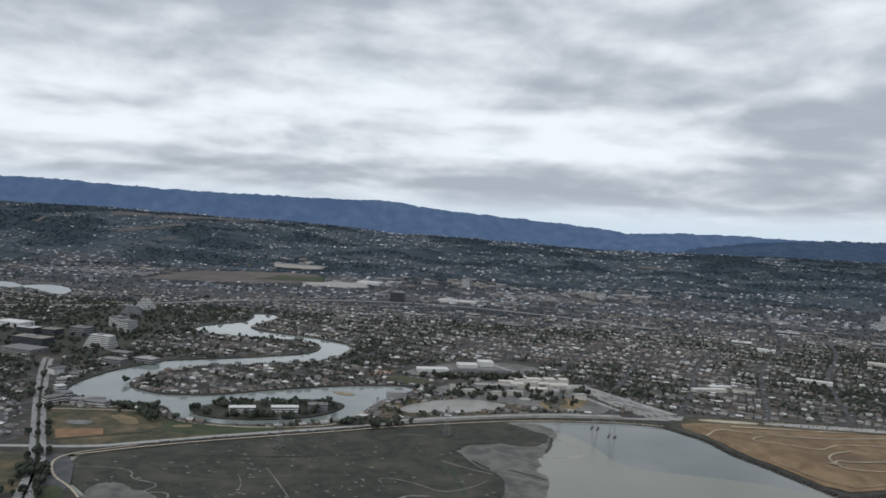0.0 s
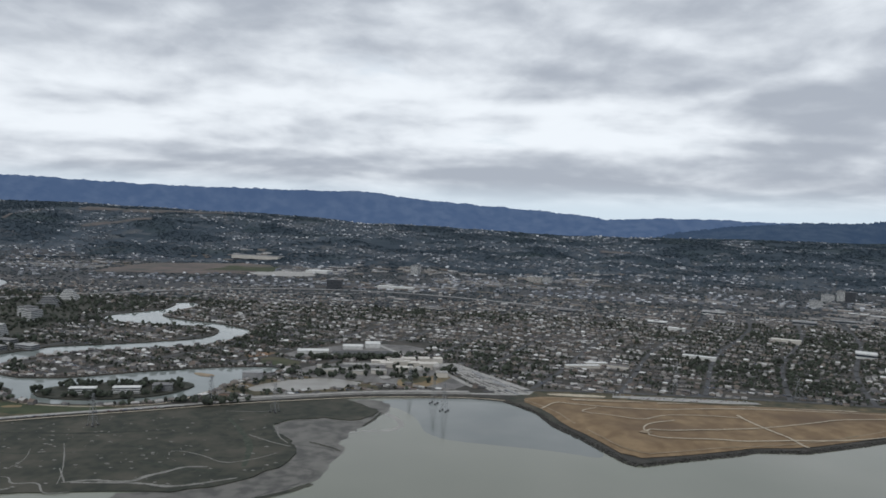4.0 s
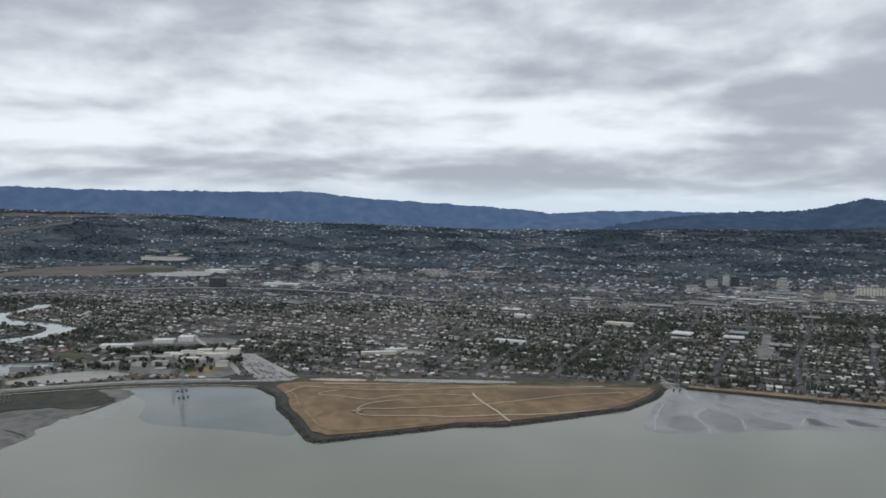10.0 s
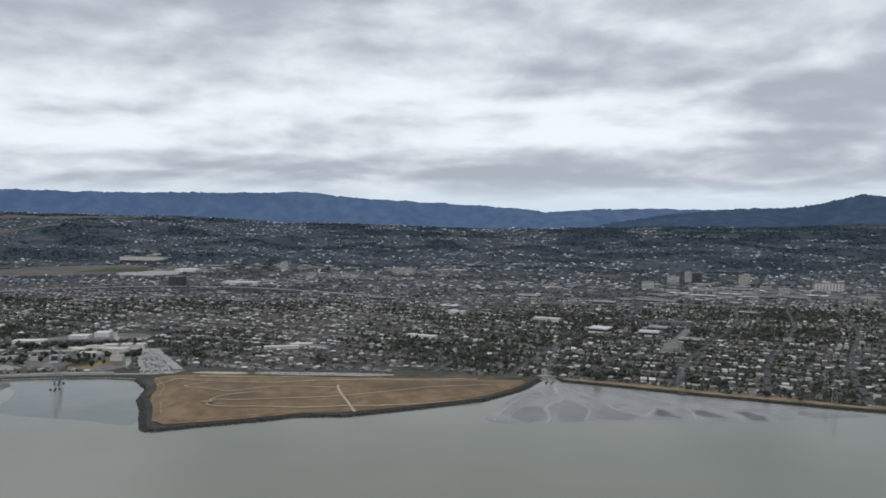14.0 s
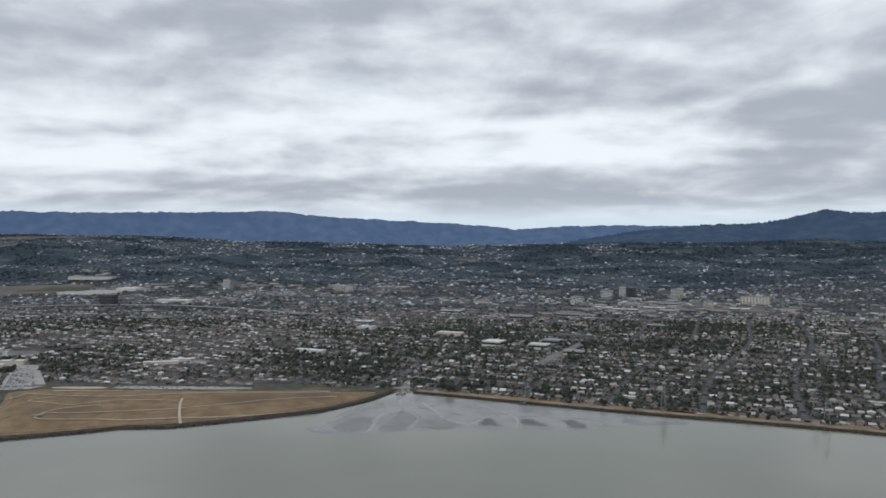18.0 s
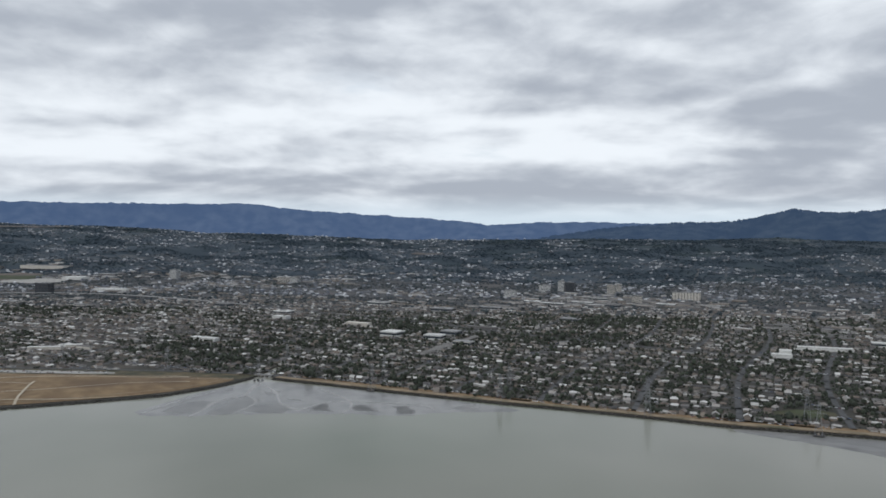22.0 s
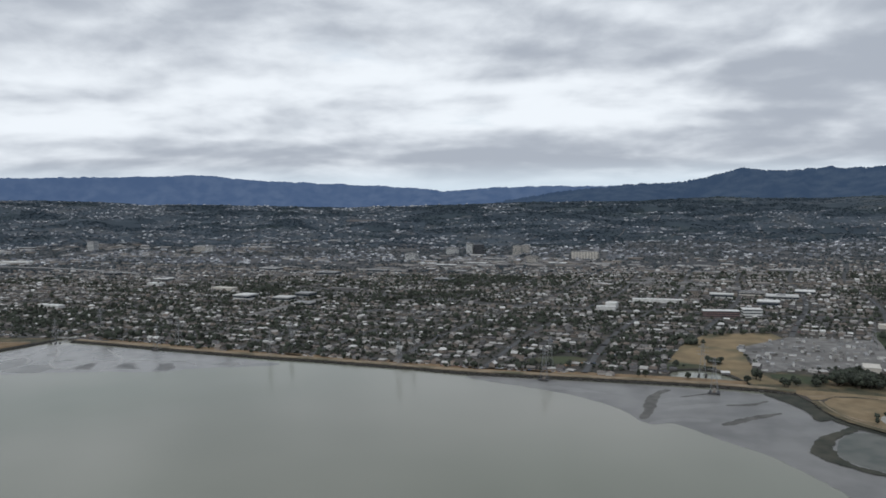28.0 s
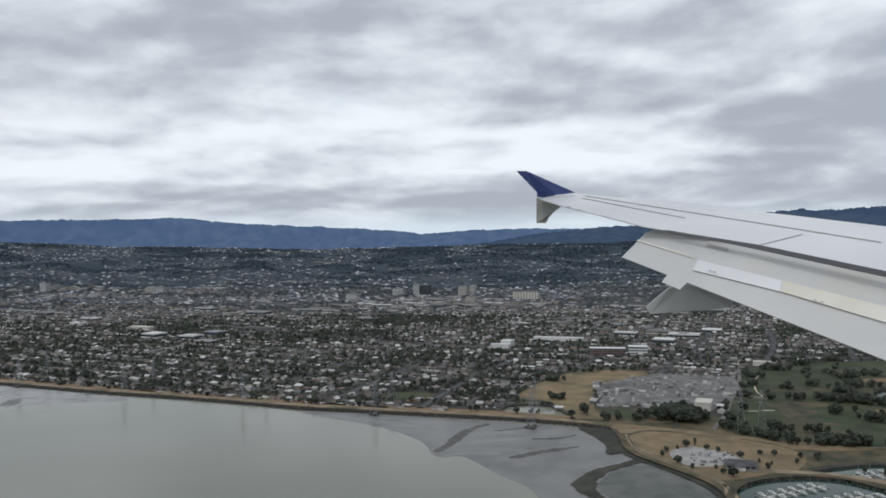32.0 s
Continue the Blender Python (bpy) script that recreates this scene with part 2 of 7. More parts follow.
M["marsh"] = mat("marsh_plants", (0.023, 0.028, 0.021), (0.048, 0.048, 0.036), 0.11, 0.95, c=(0.070, 0.066, 0.051), scale2=0.035, bump=0.2, detail=9.0)
M["land"] = mat("suburban_ground", (0.030, 0.031, 0.026), (0.052, 0.048, 0.042), 0.12, 0.95, c=(0.084, 0.072, 0.060), scale2=0.02)
# Hill and town ground carry a blue tint in place of distance haze.
M["hill"] = mat("hazy_hill_ground", (0.034, 0.051, 0.068), (0.046, 0.063, 0.081), 0.03, 0.95, c=(0.078, 0.084, 0.089), scale2=0.013)
M["town"] = mat("hazy_town_ground", (0.040, 0.045, 0.050), (0.062, 0.063, 0.067), 0.05, 0.95, c=(0.100, 0.094, 0.093), scale2=0.007)
M["hillsoil"] = mat("bare_hill_soil", (0.088, 0.078, 0.076), (0.12, 0.105, 0.098), 0.03, 0.95, c=(0.05, 0.056, 0.058), scale2=0.03)
M["drygrass"] = mat("dry_grass", (0.150, 0.100, 0.056), (0.235, 0.165, 0.094), 0.09, 0.95, c=(0.120, 0.080, 0.048), scale2=0.016, bump=0.15, detail=10.0, lo=0.36, hi=0.64)
M["bluffgrass"] = mat("bluff_grass", (0.165, 0.120, 0.068), (0.235, 0.178, 0.106), 0.13, 0.95, c=(0.115, 0.094, 0.056), scale2=0.045, bump=0.15, detail=10.0, lo=0.34, hi=0.66)
M["brownsoil"] = mat("brown_soil", (0.175, 0.100, 0.055), (0.25, 0.150, 0.085), 0.10, 0.95, c=(0.125, 0.088, 0.052), scale2=0.04, detail=9.0)
M["green"] = mat("mown_grass", (0.026, 0.038, 0.018), (0.052, 0.064, 0.030), 0.05, 0.95, c=(0.082, 0.072, 0.043), scale2=0.022, detail=9.0)
M["path"] = mat("gravel_path", (0.36, 0.31, 0.235), (0.47, 0.415, 0.325), 0.3, 0.95)
M["asphalt"] = mat("asphalt", (0.055, 0.057, 0.060), (0.084, 0.085, 0.088), 0.15, 0.9)
M["freeway"] = mat("pale_concrete_road", (0.20, 0.20, 0.198), (0.27, 0.268, 0.262), 0.05, 0.9)
M["concrete"] = mat("concrete", (0.26, 0.255, 0.24), (0.36, 0.35, 0.33), 0.2, 0.85)
M["lotgrey"] = mat("worn_asphalt", (0.128, 0.123, 0.117), (0.20, 0.194, 0.186), 0.12, 0.9, c=(0.090, 0.087, 0.084), scale2=0.04)
M["levee"] = mat("levee_soil", (0.20, 0.155, 0.105), (0.29, 0.23, 0.16), 0.12, 0.95, c=(0.10, 0.095, 0.06), scale2=0.05)
M["rock"] = mat("riprap_rock", (0.030, 0.029, 0.026), (0.060, 0.057, 0.051), 0.5, 0.9, spread=0.35)
M["foliage"] = mat("tree_foliage", (0.020, 0.026, 0.019), (0.038, 0.044, 0.032), 0.35, 0.95, spread=0.5, value=0.3)
# Blue in the next three leaf colours is painted-in air haze.
M["forest"] = mat("hazy_far_foliage", (0.037, 0.056, 0.076), (0.052, 0.073, 0.093), 0.012, 0.95, spread=0.22, value=0.1, c=(0.058, 0.076, 0.075), scale2=0.006)
M["woods"] = mat("dense_hazy_woods", (0.017, 0.031, 0.045), (0.026, 0.042, 0.057), 0.012, 0.95, spread=0.2, value=0.1, c=(0.030, 0.047, 0.054), scale2=0.006)
M["garden"] = mat("hazy_garden_foliage", (0.030, 0.042, 0.050), (0.048, 0.062, 0.070), 0.03, 0.95, spread=0.45, value=0.2, c=(0.042, 0.053, 0.048), scale2=0.008)
M["bark"] = mat("bark", (0.06, 0.045, 0.032), (0.10, 0.08, 0.06), 2.0, 0.95)
M["wall"] = palette("house_paint", [(0.44, 0.425, 0.41), (0.25, 0.225, 0.20), (0.50, 0.49, 0.475), (0.20, 0.197, 0.20), (0.31, 0.275, 0.24), (0.15, 0.145, 0.145), (0.22, 0.19, 0.165)])
M["roof"] = palette("roof_shingles", [(0.085, 0.083, 0.084), (0.14, 0.134, 0.13), (0.36, 0.35, 0.335), (0.065, 0.064, 0.066), (0.12, 0.098, 0.084), (0.42, 0.415, 0.40), (0.16, 0.145, 0.132), (0.09, 0.078, 0.07), (0.30, 0.285, 0.27), (0.11, 0.104, 0.10), (0.55, 0.545, 0.53), (0.15, 0.122, 0.102), (0.20, 0.18, 0.162), (0.10, 0.096, 0.094)])
# Far houses: roof and wall colours shifted to blue-grey to imitate air haze.
M["slope_roof"] = palette("hazy_roofs", [(0.09, 0.105, 0.135), (0.14, 0.155, 0.18), (0.36, 0.375, 0.40), (0.11, 0.12, 0.14), (0.60, 0.61, 0.63), (0.15, 0.155, 0.165), (0.22, 0.23, 0.25)])
M["slope_wall"] = palette("hazy_walls", [(0.24, 0.255, 0.285), (0.17, 0.185, 0.21), (0.56, 0.57, 0.59), (0.20, 0.205, 0.22)])
M["flatroof"] = palette("flat_roofs", [(0.32, 0.318, 0.315), (0.17, 0.168, 0.168), (0.50, 0.498, 0.49), (0.22, 0.216, 0.21), (0.25, 0.225, 0.205), (0.13, 0.128, 0.127), (0.19, 0.188, 0.188), (0.15, 0.145, 0.142)])
M["white"] = mat("white_paint", (0.52, 0.52, 0.505), (0.64, 0.64, 0.62), 0.4, 0.6)
M["cream"] = mat("cream_stucco", (0.50, 0.47, 0.42), (0.58, 0.55, 0.50), 0.3, 0.85)
M["grey"] = mat("grey_cladding", (0.22, 0.225, 0.23), (0.30, 0.30, 0.30), 0.3, 0.7)
M["dark"] = mat("dark_cladding", (0.05, 0.05, 0.055), (0.08, 0.08, 0.085), 0.3, 0.5)
M["glass"] = mat("window_glass", (0.025, 0.035, 0.045), (0.045, 0.06, 0.075), 0.5, 0.12, spec=0.7)
M["brick"] = mat("red_brick", (0.155, 0.098, 0.092), (0.205, 0.135, 0.125), 0.5, 0.9)
M["steel"] = mat("galvanised_steel", (0.24, 0.25, 0.26), (0.33, 0.34, 0.35), 0.8, 0.55, metal=0.6)
M["car"] = palette("car_paint", [(0.6, 0.6, 0.6), (0.05, 0.05, 0.055), (0.3, 0.3, 0.31), (0.7, 0.7, 0.69), (0.16, 0.04, 0.035), (0.06, 0.09, 0.16), (0.4, 0.4, 0.4)], rough=0.3)
M["timber"] = mat("weathered_timber", (0.12, 0.10, 0.08), (0.20, 0.17, 0.14), 1.0, 0.9)


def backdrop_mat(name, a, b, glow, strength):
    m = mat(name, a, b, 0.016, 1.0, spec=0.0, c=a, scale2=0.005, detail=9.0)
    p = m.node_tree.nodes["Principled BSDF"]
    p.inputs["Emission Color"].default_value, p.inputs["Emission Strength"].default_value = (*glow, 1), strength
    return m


# The farthest ridges; blue base colour and emission stand in for kilometres of haze.
M["ridge"] = backdrop_mat("haze_glow_ridge", (0.024, 0.034, 0.045), (0.052, 0.064, 0.074), (0.056, 0.096, 0.196), 0.86)
M["ridge_near"] = backdrop_mat("haze_glow_wooded_ridge", (0.016, 0.024, 0.033), (0.038, 0.048, 0.055), (0.036, 0.063, 0.122), 0.72)

# ---- building helpers ----


def part(name, bm, material, parent=None, label=""):
    """Links a bmesh as one mesh object, under a thing or a part where one is given."""
    me = bpy.data.meshes.new(name)
    bm.to_mesh(me)
    bm.free()
    for m in material if isinstance(material, (list, tuple)) else [material]:
        me.materials.append(m)
    ob = new(name, me)
    if parent:
        ob.parent = parent
    if label:
        ob["label"] = label
    return ob


def thing(name, label, category, x=0.0, y=0.0, z=0.0, rz=0.0, group="", kind=""):
    ob = new(name)
    ob.empty_display_size = 1.0
    ob.matrix_world = pose(x, y, z, 0, 0, rz)
    return tagged(ob, label, category, group, kind)


def box(bm, x0, y0, z0, x1, y1, z1, index=0, taper=0.0):
    t = taper
    v = [bm.verts.new(p) for p in ((x0, y0, z0), (x1, y0, z0), (x1, y1, z0), (x0, y1, z0), (x0 + t, y0 + t, z1), (x1 - t, y0 + t, z1), (x1 - t, y1 - t, z1), (x0 + t, y1 - t, z1))]
    for f in ((3, 2, 1, 0), (4, 5, 6, 7), (0, 1, 5, 4), (1, 2, 6, 5), (2, 3, 7, 6), (3, 0, 4, 7)):
        bm.faces.new([v[i] for i in f]).material_index = index
    return bm


def boxed(*args):
    return box(bmesh.new(), *args)


def tube(bm, a, b, r0, r1=None, n=6):
    a, b = Vector(a), Vector(b)
    q = (b - a).to_track_quat("Z", "Y")
    rings = []
    for p, r in ((a, r0), (b, r0 if r1 is None else r1)):
        rings.append([bm.verts.new(p + q @ Vector((r * math.cos(i * math.tau / n), r * math.sin(i * math.tau / n), 0))) for i in range(n)])
    for i in range(n):
        bm.faces.new((rings[0][i], rings[0][(i + 1) % n], rings[1][(i + 1) % n], rings[1][i]))
    bm.faces.new(rings[1])
    bm.faces.new(rings[0][::-1])
    return bm


def inside(px, py, poly):
    """Which of the points lie in the polygon."""
    poly = np.asarray(poly, float)
    hit = np.zeros(np.shape(px), bool)
    for (x0, y0), (x1, y1) in zip(poly, np.roll(poly, -1, 0)):
        if y0 != y1:
            hit ^= ((y0 > py) != (y1 > py)) & (px < (x1 - x0) * (py - y0) / (y1 - y0) + x0)
    return hit


def near_line(px, py, line, width):
    hit = np.zeros(np.shape(px), bool)
    for (x0, y0), (x1, y1) in zip(line, line[1:]):
        dx, dy = x1 - x0, y1 - y0
        t = np.clip(((px - x0) * dx + (py - y0) * dy) / (dx * dx + dy * dy), 0, 1)
        hit |= np.hypot(px - x0 - t * dx, py - y0 - t * dy) < width
    return hit


def smooth(poly, closed=True, rounds=2, jitter=0.0, seed=3):
    """Corner cutting, then a little raggedness."""
    p = [Vector((x, y)) for x, y in poly]
    for _ in range(rounds):
        q = [] if closed else [p[0]]
        for a, b in zip(p, p[1:] + (p[:1] if closed else [])):
            q += [a * 0.75 + b * 0.25, a * 0.25 + b * 0.75]
        p = q if closed else q + [p[-1]]
    rng = random.Random(seed)
    return [(v.x + rng.uniform(-jitter, jitter), v.y + rng.uniform(-jitter, jitter)) for v in p]


def sheet(loops, z, skirt=0.0, index=0):
    """A level sheet with holes (the loops after the first), with a skirt down its edges."""
    bm = bmesh.new()
    edges = []
    for loop in loops:
        vs = [bm.verts.new((x, y, z)) for x, y in loop]
        edges += [bm.edges.new((a, b)) for a, b in zip(vs, vs[1:] + vs[:1])]
    bmesh.ops.triangle_fill(bm, use_beauty=True, edges=edges, normal=(0, 0, 1))
    if skirt:
        for e in [e for e in bm.edges if e.is_boundary]:
            a, b = e.verts
            lo = [bm.verts.new((v.co.x, v.co.y, z - skirt)) for v in (a, b)]
            bm.faces.new((a, b, lo[1], lo[0]))
    bmesh.ops.recalc_face_normals(bm, faces=bm.faces)
    for f in bm.faces:
        if abs(f.normal.z) > 0.5 and f.normal.z < 0:
            f.normal_flip()
    return bm


def ribbon(bm, line, width, z=1.3, closed=False, lift=None):
    """A strip of even width along a line."""
    p = [Vector((x, y)) for x, y in line]
    n = len(p)
    pairs = []
    for i in range(n):
        a = p[i - 1] if (i or closed) else p[i]
        b = p[(i + 1) % n] if (i < n - 1 or closed) else p[i]
        d = (b - a).normalized()
        o = Vector((-d.y, d.x)) * width / 2
        h = [lift(q.x, q.y) + z if lift else z for q in (p[i] + o, p[i] - o)]
        pairs.append([bm.verts.new((*(p[i] + o), h[0])), bm.verts.new((*(p[i] - o), h[1]))])
    for (a, b), (c, d) in zip(pairs, pairs[1:] + (pairs[:1] if closed else [])):
        bm.faces.new((a, b, d, c))
    return bm


def field_mesh(name, verts, faces_of, material, ids=None):
    """A mesh object from arrays: vertices (n, 3) and a list of (face index array (m, k), material index array or number)."""
    me = bpy.data.meshes.new(name)
    verts = np.ascontiguousarray(verts, np.float32)
    me.vertices.add(len(verts))
    me.vertices.foreach_set("co", verts.ravel())
    loops = np.concatenate([f.ravel() for f, _ in faces_of]).astype(np.int32)
    totals = np.concatenate([np.full(len(f), f.shape[1]) for f, _ in faces_of]).astype(np.int32)
    index = np.concatenate([np.broadcast_to(np.asarray(i), len(f)) for f, i in faces_of]).astype(np.int32)
    me.loops.add(len(loops))
    me.loops.foreach_set("vertex_index", loops)
    me.polygons.add(len(totals))
    me.polygons.foreach_set("loop_start", np.concatenate([[0], np.cumsum(totals)[:-1]]).astype(np.int32))
    me.polygons.foreach_set("material_index", index)
    me.update(calc_edges=True)
    me.validate()
    for m in material if isinstance(material, (list, tuple)) else [material]:
        me.materials.append(m)
    return new(name, me)


def stamp(name, template, faces_of, at, yaw, size, material):
    """Many copies of a small template joined into one mesh. at (n, 3), yaw (n), size (n, 3)."""
    tv = np.asarray(template, float)
    n, k = len(at), len(tv)
    c, s = np.cos(yaw)[:, None], np.sin(yaw)[:, None]
    p = tv[None] * size[:, None, :]
    v = np.stack([c * p[..., 0] - s * p[..., 1], s * p[..., 0] + c * p[..., 1], p[..., 2]], -1) + at[:, None, :]
    made = []
    for f, i in faces_of:
        f = np.asarray(f)
        made.append(((f[None] + (np.arange(n) * k)[:, None, None]).reshape(-1, f.shape[1]), i))
    return field_mesh(name, v.reshape(-1, 3), made, material)


# ---- the plan ----
Z = 1.2
LAGOON = [(-368, 1261), (-349, 1198), (-364, 1124), (-359, 1081), (-298, 1049), (-254, 1041), (-216, 1014), (-189, 995), (-180, 961), (-184, 902), (-203, 859), (-248, 827), (-297, 798), (-326, 774), (-346, 735), (-352, 704), (-344, 677), (-321, 659), (-291, 652), (-253, 664), (-223, 688), (-190, 712), (-150, 739), (-106, 756), (-74, 759), (-73, 737), (-93, 703), (-105, 660), (-111, 618)]
LAGOON += [(-140, 596), (-164, 580), (-194, 572), (-217, 569), (-237, 574), (-258, 583), (-273, 609), (-291, 616), (-325, 614), (-354, 620), (-376, 632), (-390, 653), (-393, 689), (-390, 738), (-369, 785), (-361, 809), (-317, 834), (-267, 869), (-227, 901), (-217, 940), (-228, 984), (-253, 1003), (-301, 1003), (-349, 1003), (-392, 1011), (-424, 1031), (-433, 1070), (-406, 1117), (-384, 1157), (-395, 1221), (-411, 1254)]
ISLET = [(-245, 592), (-252, 616), (-233, 639), (-197, 658), (-159, 675), (-133, 667), (-127, 653), (-137, 624), (-152, 606), (-186, 590), (-219, 586)]
LEVEE = [(-231, 398), (-246, 414), (-266, 429), (-283, 456), (-278, 474), (-246, 500), (-213, 522), (-181, 541), (-134, 567), (-75, 603), (-4, 637), (48, 658), (127, 672), (160, 668)]
LANDFILL = [(160, 668), (190, 630), (201, 592), (220, 559), (245, 508), (252, 503), (280, 518), (330, 542), (345, 552), (385, 557), (443, 588), (490, 616), (517, 650), (527, 666), (541, 700)]
COAST = [(563, 697), (618, 677), (668, 657), (730, 634), (782, 616), (841, 598), (896, 579), (952, 557), (1003, 546), (1079, 528), (1108, 521), (1146, 508), (1174, 494)]
SPIT = [(1176, 475), (1174, 459), (1175, 432), (1190, 408), (1207, 375), (1205, 350)]
MARINA = [(1208, 357), (1215, 372), (1232, 385), (1256, 390), (1276, 385), (1290, 364), (1312, 330)]
BASIN = [(1265, 400), (1294, 410), (1345, 414), (1360, 395), (1294, 383), (1278, 389)]
SLOUGH = [(-82, 661), (-54, 698), (-22, 718), (10, 712), (23, 703), (12, 682), (-29, 657), (-69, 645)]
POND = [(1104, 560), (1123, 570), (1144, 562), (1148, 541), (1156, 519), (1144, 517), (1130, 527), (1104, 538)]
LOT = [(82, 820), (106, 827), (190, 708), (184, 692), (152, 690)]
GOLF = [(1354, 751), (1560, 770), (1900, 700), (1700, 430), (1329, 440), (1274, 449), (1241, 483), (1299, 622)]
YARD = [(1188, 648), (1252, 699), (1318, 680), (1303, 612), (1250, 533), (1230, 569), (1177, 556)]
FALLOW = [(1114, 592), (1140, 655), (1180, 719), (1245, 721), (1246, 682), (1190, 640), (1178, 600), (1172, 550), (1176, 520), (1155, 519), (1150, 548), (1144, 568), (1122, 575)]
BLUFF = [(1180, 440), (1178, 470), (1200, 489), (1262, 457), (1275, 430), (1262, 402), (1240, 394), (1216, 382), (1207, 384), (1192, 411)]
PITCH = [(993, 604), (1035, 622), (1058, 602), (1021, 583)]
PARK = [(-112, 792), (-100, 816), (-50, 780), (-92, 757)]
VERGE = [(-372, 585), (-285, 590), (-262, 574), (-240, 560), (-150, 575), (-140, 570), (-213, 527), (-285, 482), (-325, 505)]
SHOREWOOD = [(1140, 300), (1140, 522), (1172, 566), (1242, 530), (1262, 525), (1300, 470), (2000, 470), (2000, 200)]
CREEK = [(546, 735), (546, 752), (549, 764), (553, 764), (553, 752), (555, 732)]
near_edge = smooth(LEVEE, False, 1, 0.6) + smooth(LANDFILL, False, 1, 0.5)[1:] + CREEK + smooth(COAST, False, 1, 0.3) + smooth(SPIT, False, 1, 0.8) + MARINA
OUTLINE = near_edge + [(1500, 200), (4600, -300), (4600, 1300), (-3600, 1300), (-3600, 200), (-330, 250), (-240, 370)]
LAKES = [smooth(LAGOON, True, 1, 1.0), smooth(SLOUGH, True, 2, 0.8), smooth(POND, True, 2, 0.5), BASIN]


TABLE = np.random.default_rng(77).random((128, 128))


def patchy(x, y, size, seed=0, rounds=3):
    """Uneven zones some metres across, 0 to 1, about 0.5 on the mean."""
    total, weight = 0.0, 0.0
    for k in range(rounds):
        u, v = x / size * 2 ** k + 17.3 * seed + 5.1 * k, y / size * 2 ** k + 9.7 * seed + 3.3 * k
        i, j = np.floor(u).astype(int), np.floor(v).astype(int)
        f, g = u - i, v - j
        f, g = f * f * (3 - 2 * f), g * g * (3 - 2 * g)
        a, b, c, d = (TABLE[(i + p) % 128, (j + q) % 128] for p, q in ((0, 0), (1, 0), (0, 1), (1, 1)))
        total = total + (a + (b - a) * f + (c - a) * g + (a - b - c + d) * f * g) * 0.55 ** k
        weight += 0.55 ** k
    return total / weight


CREST = [(-4300, 165), (-2100, 168), (-1500, 166), (-1100, 158), (-800, 150), (-600, 141), (-400, 131), (-150, 122), (200, 115), (500, 111), (900, 113), (1300, 118), (2000, 128), (2600, 120), (5200, 110)]


def height(x, y):
    """The lie of the land: flat by the bay, rising to wooded foothills."""
    x, y = np.asarray(x, float), np.asarray(y, float)

    def ease(a, b):
        t = np.clip((y - a) / (b - a), 0, 1)
        return t * t * (3 - 2 * t)

    top = np.interp(x, *np.transpose(CREST)) - 19
    slope = np.clip((y - 2080) / 860, 0, 1)
    h = Z + 6 * ease(1300, 1800) + 12 * ease(1700, 2300) + top * (0.55 * slope + 0.45 * ease(2150, 2950)) - 34 * ease(3000, 3600)
    spurs = patchy(x, y, 330, 1) - 0.5
    knolls = patchy(x, y, 120, 2) - 0.5
    return h + ease(1850, 2250) * (1 - 0.65 * ease(2650, 2950)) * (52 * spurs + 17 * knolls) + 1.5 * ease(1500, 1900) * np.sin(x / 310 + 1.3) + 7 * ease(2500, 2900) * (patchy(x, y, 70, 3) - 0.5)


def wooded(x, y):
    """Where the slopes are close woods with few houses, 0 to 1: more of them towards the east."""
    lean = np.clip((x - 450) / 700, 0, 1)
    return np.clip((0.475 + 0.07 * lean - patchy(x, y * 2.2, 190, 5)) / 0.05 + 0.5, 0, 1)


# ---- ground and water ----
bm = bmesh.new()
bmesh.ops.create_grid(bm, x_segments=40, y_segments=40, size=1)
for v in bm.verts:
    v.co = Vector((500 + v.co.x * 4400, -700 + v.co.y * 3300, 0))
tagged(part("bay_water", bm, M["bay"]), "grey-green shallow bay water with faint silt swirls", "water", kind="structure")
tagged(part("ground", sheet([OUTLINE] + LAKES, Z, 1.6), M["land"]), "flat built-up bay shore with dry yards", "ground", kind="structure")
tagged(part("lagoon_water", sheet([[(x, y) for x, y in ((-470, 560), (-200, 560), (-100, 605), (-60, 740), (-60, 800), (-150, 1280), (-470, 1280))]], 0.15), M["lagoon"]), "calm grey-green lagoon water", "water", kind="structure")
tagged(part("islet_ground", sheet([smooth(ISLET, True, 1, 0.8)], Z, 1.6), M["land"]), "low built-up lagoon islet", "ground", kind="structure")
tagged(part("sandbar", sheet([smooth([(-154, 714), (-145, 715), (-126, 708), (-131, 699), (-143, 702)], True, 2)], 0.5, 0.6), M["levee"]), "low brown sandbar in the lagoon", "sandbar", kind="structure")

gx, gy = np.meshgrid(np.linspace(-4300, 5200, 240), np.linspace(1300, 4300, 150))
gz = height(gx, gy)
n = gx.shape[1]
idx = np.arange(gx.size).reshape(gx.shape)
quads = np.stack([idx[:-1, :-1], idx[:-1, 1:], idx[1:, 1:], idx[1:, :-1]], -1).reshape(-1, 4)
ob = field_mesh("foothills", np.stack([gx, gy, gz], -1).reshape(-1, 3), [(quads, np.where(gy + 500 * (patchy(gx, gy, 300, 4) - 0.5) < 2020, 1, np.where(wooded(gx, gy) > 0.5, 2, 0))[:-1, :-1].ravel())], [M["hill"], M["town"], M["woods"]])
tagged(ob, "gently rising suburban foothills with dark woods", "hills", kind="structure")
for p in ob.data.polygons:
    p.use_smooth = True
LAKE2 = smooth([(-1060, 1480), (-985, 1480), (-945, 1425), (-915, 1480), (-860, 1450), (-815, 1395), (-792, 1322), (-815, 1330), (-868, 1368), (-910, 1405), (-965, 1385), (-1070, 1390)], True, 2, 2.0)
tagged(part("lake_water", sheet([LAKE2], 3.2, 3.0), M["lake"]), "calm second lagoon, its sky reflection painted pale", "water", kind="structure")

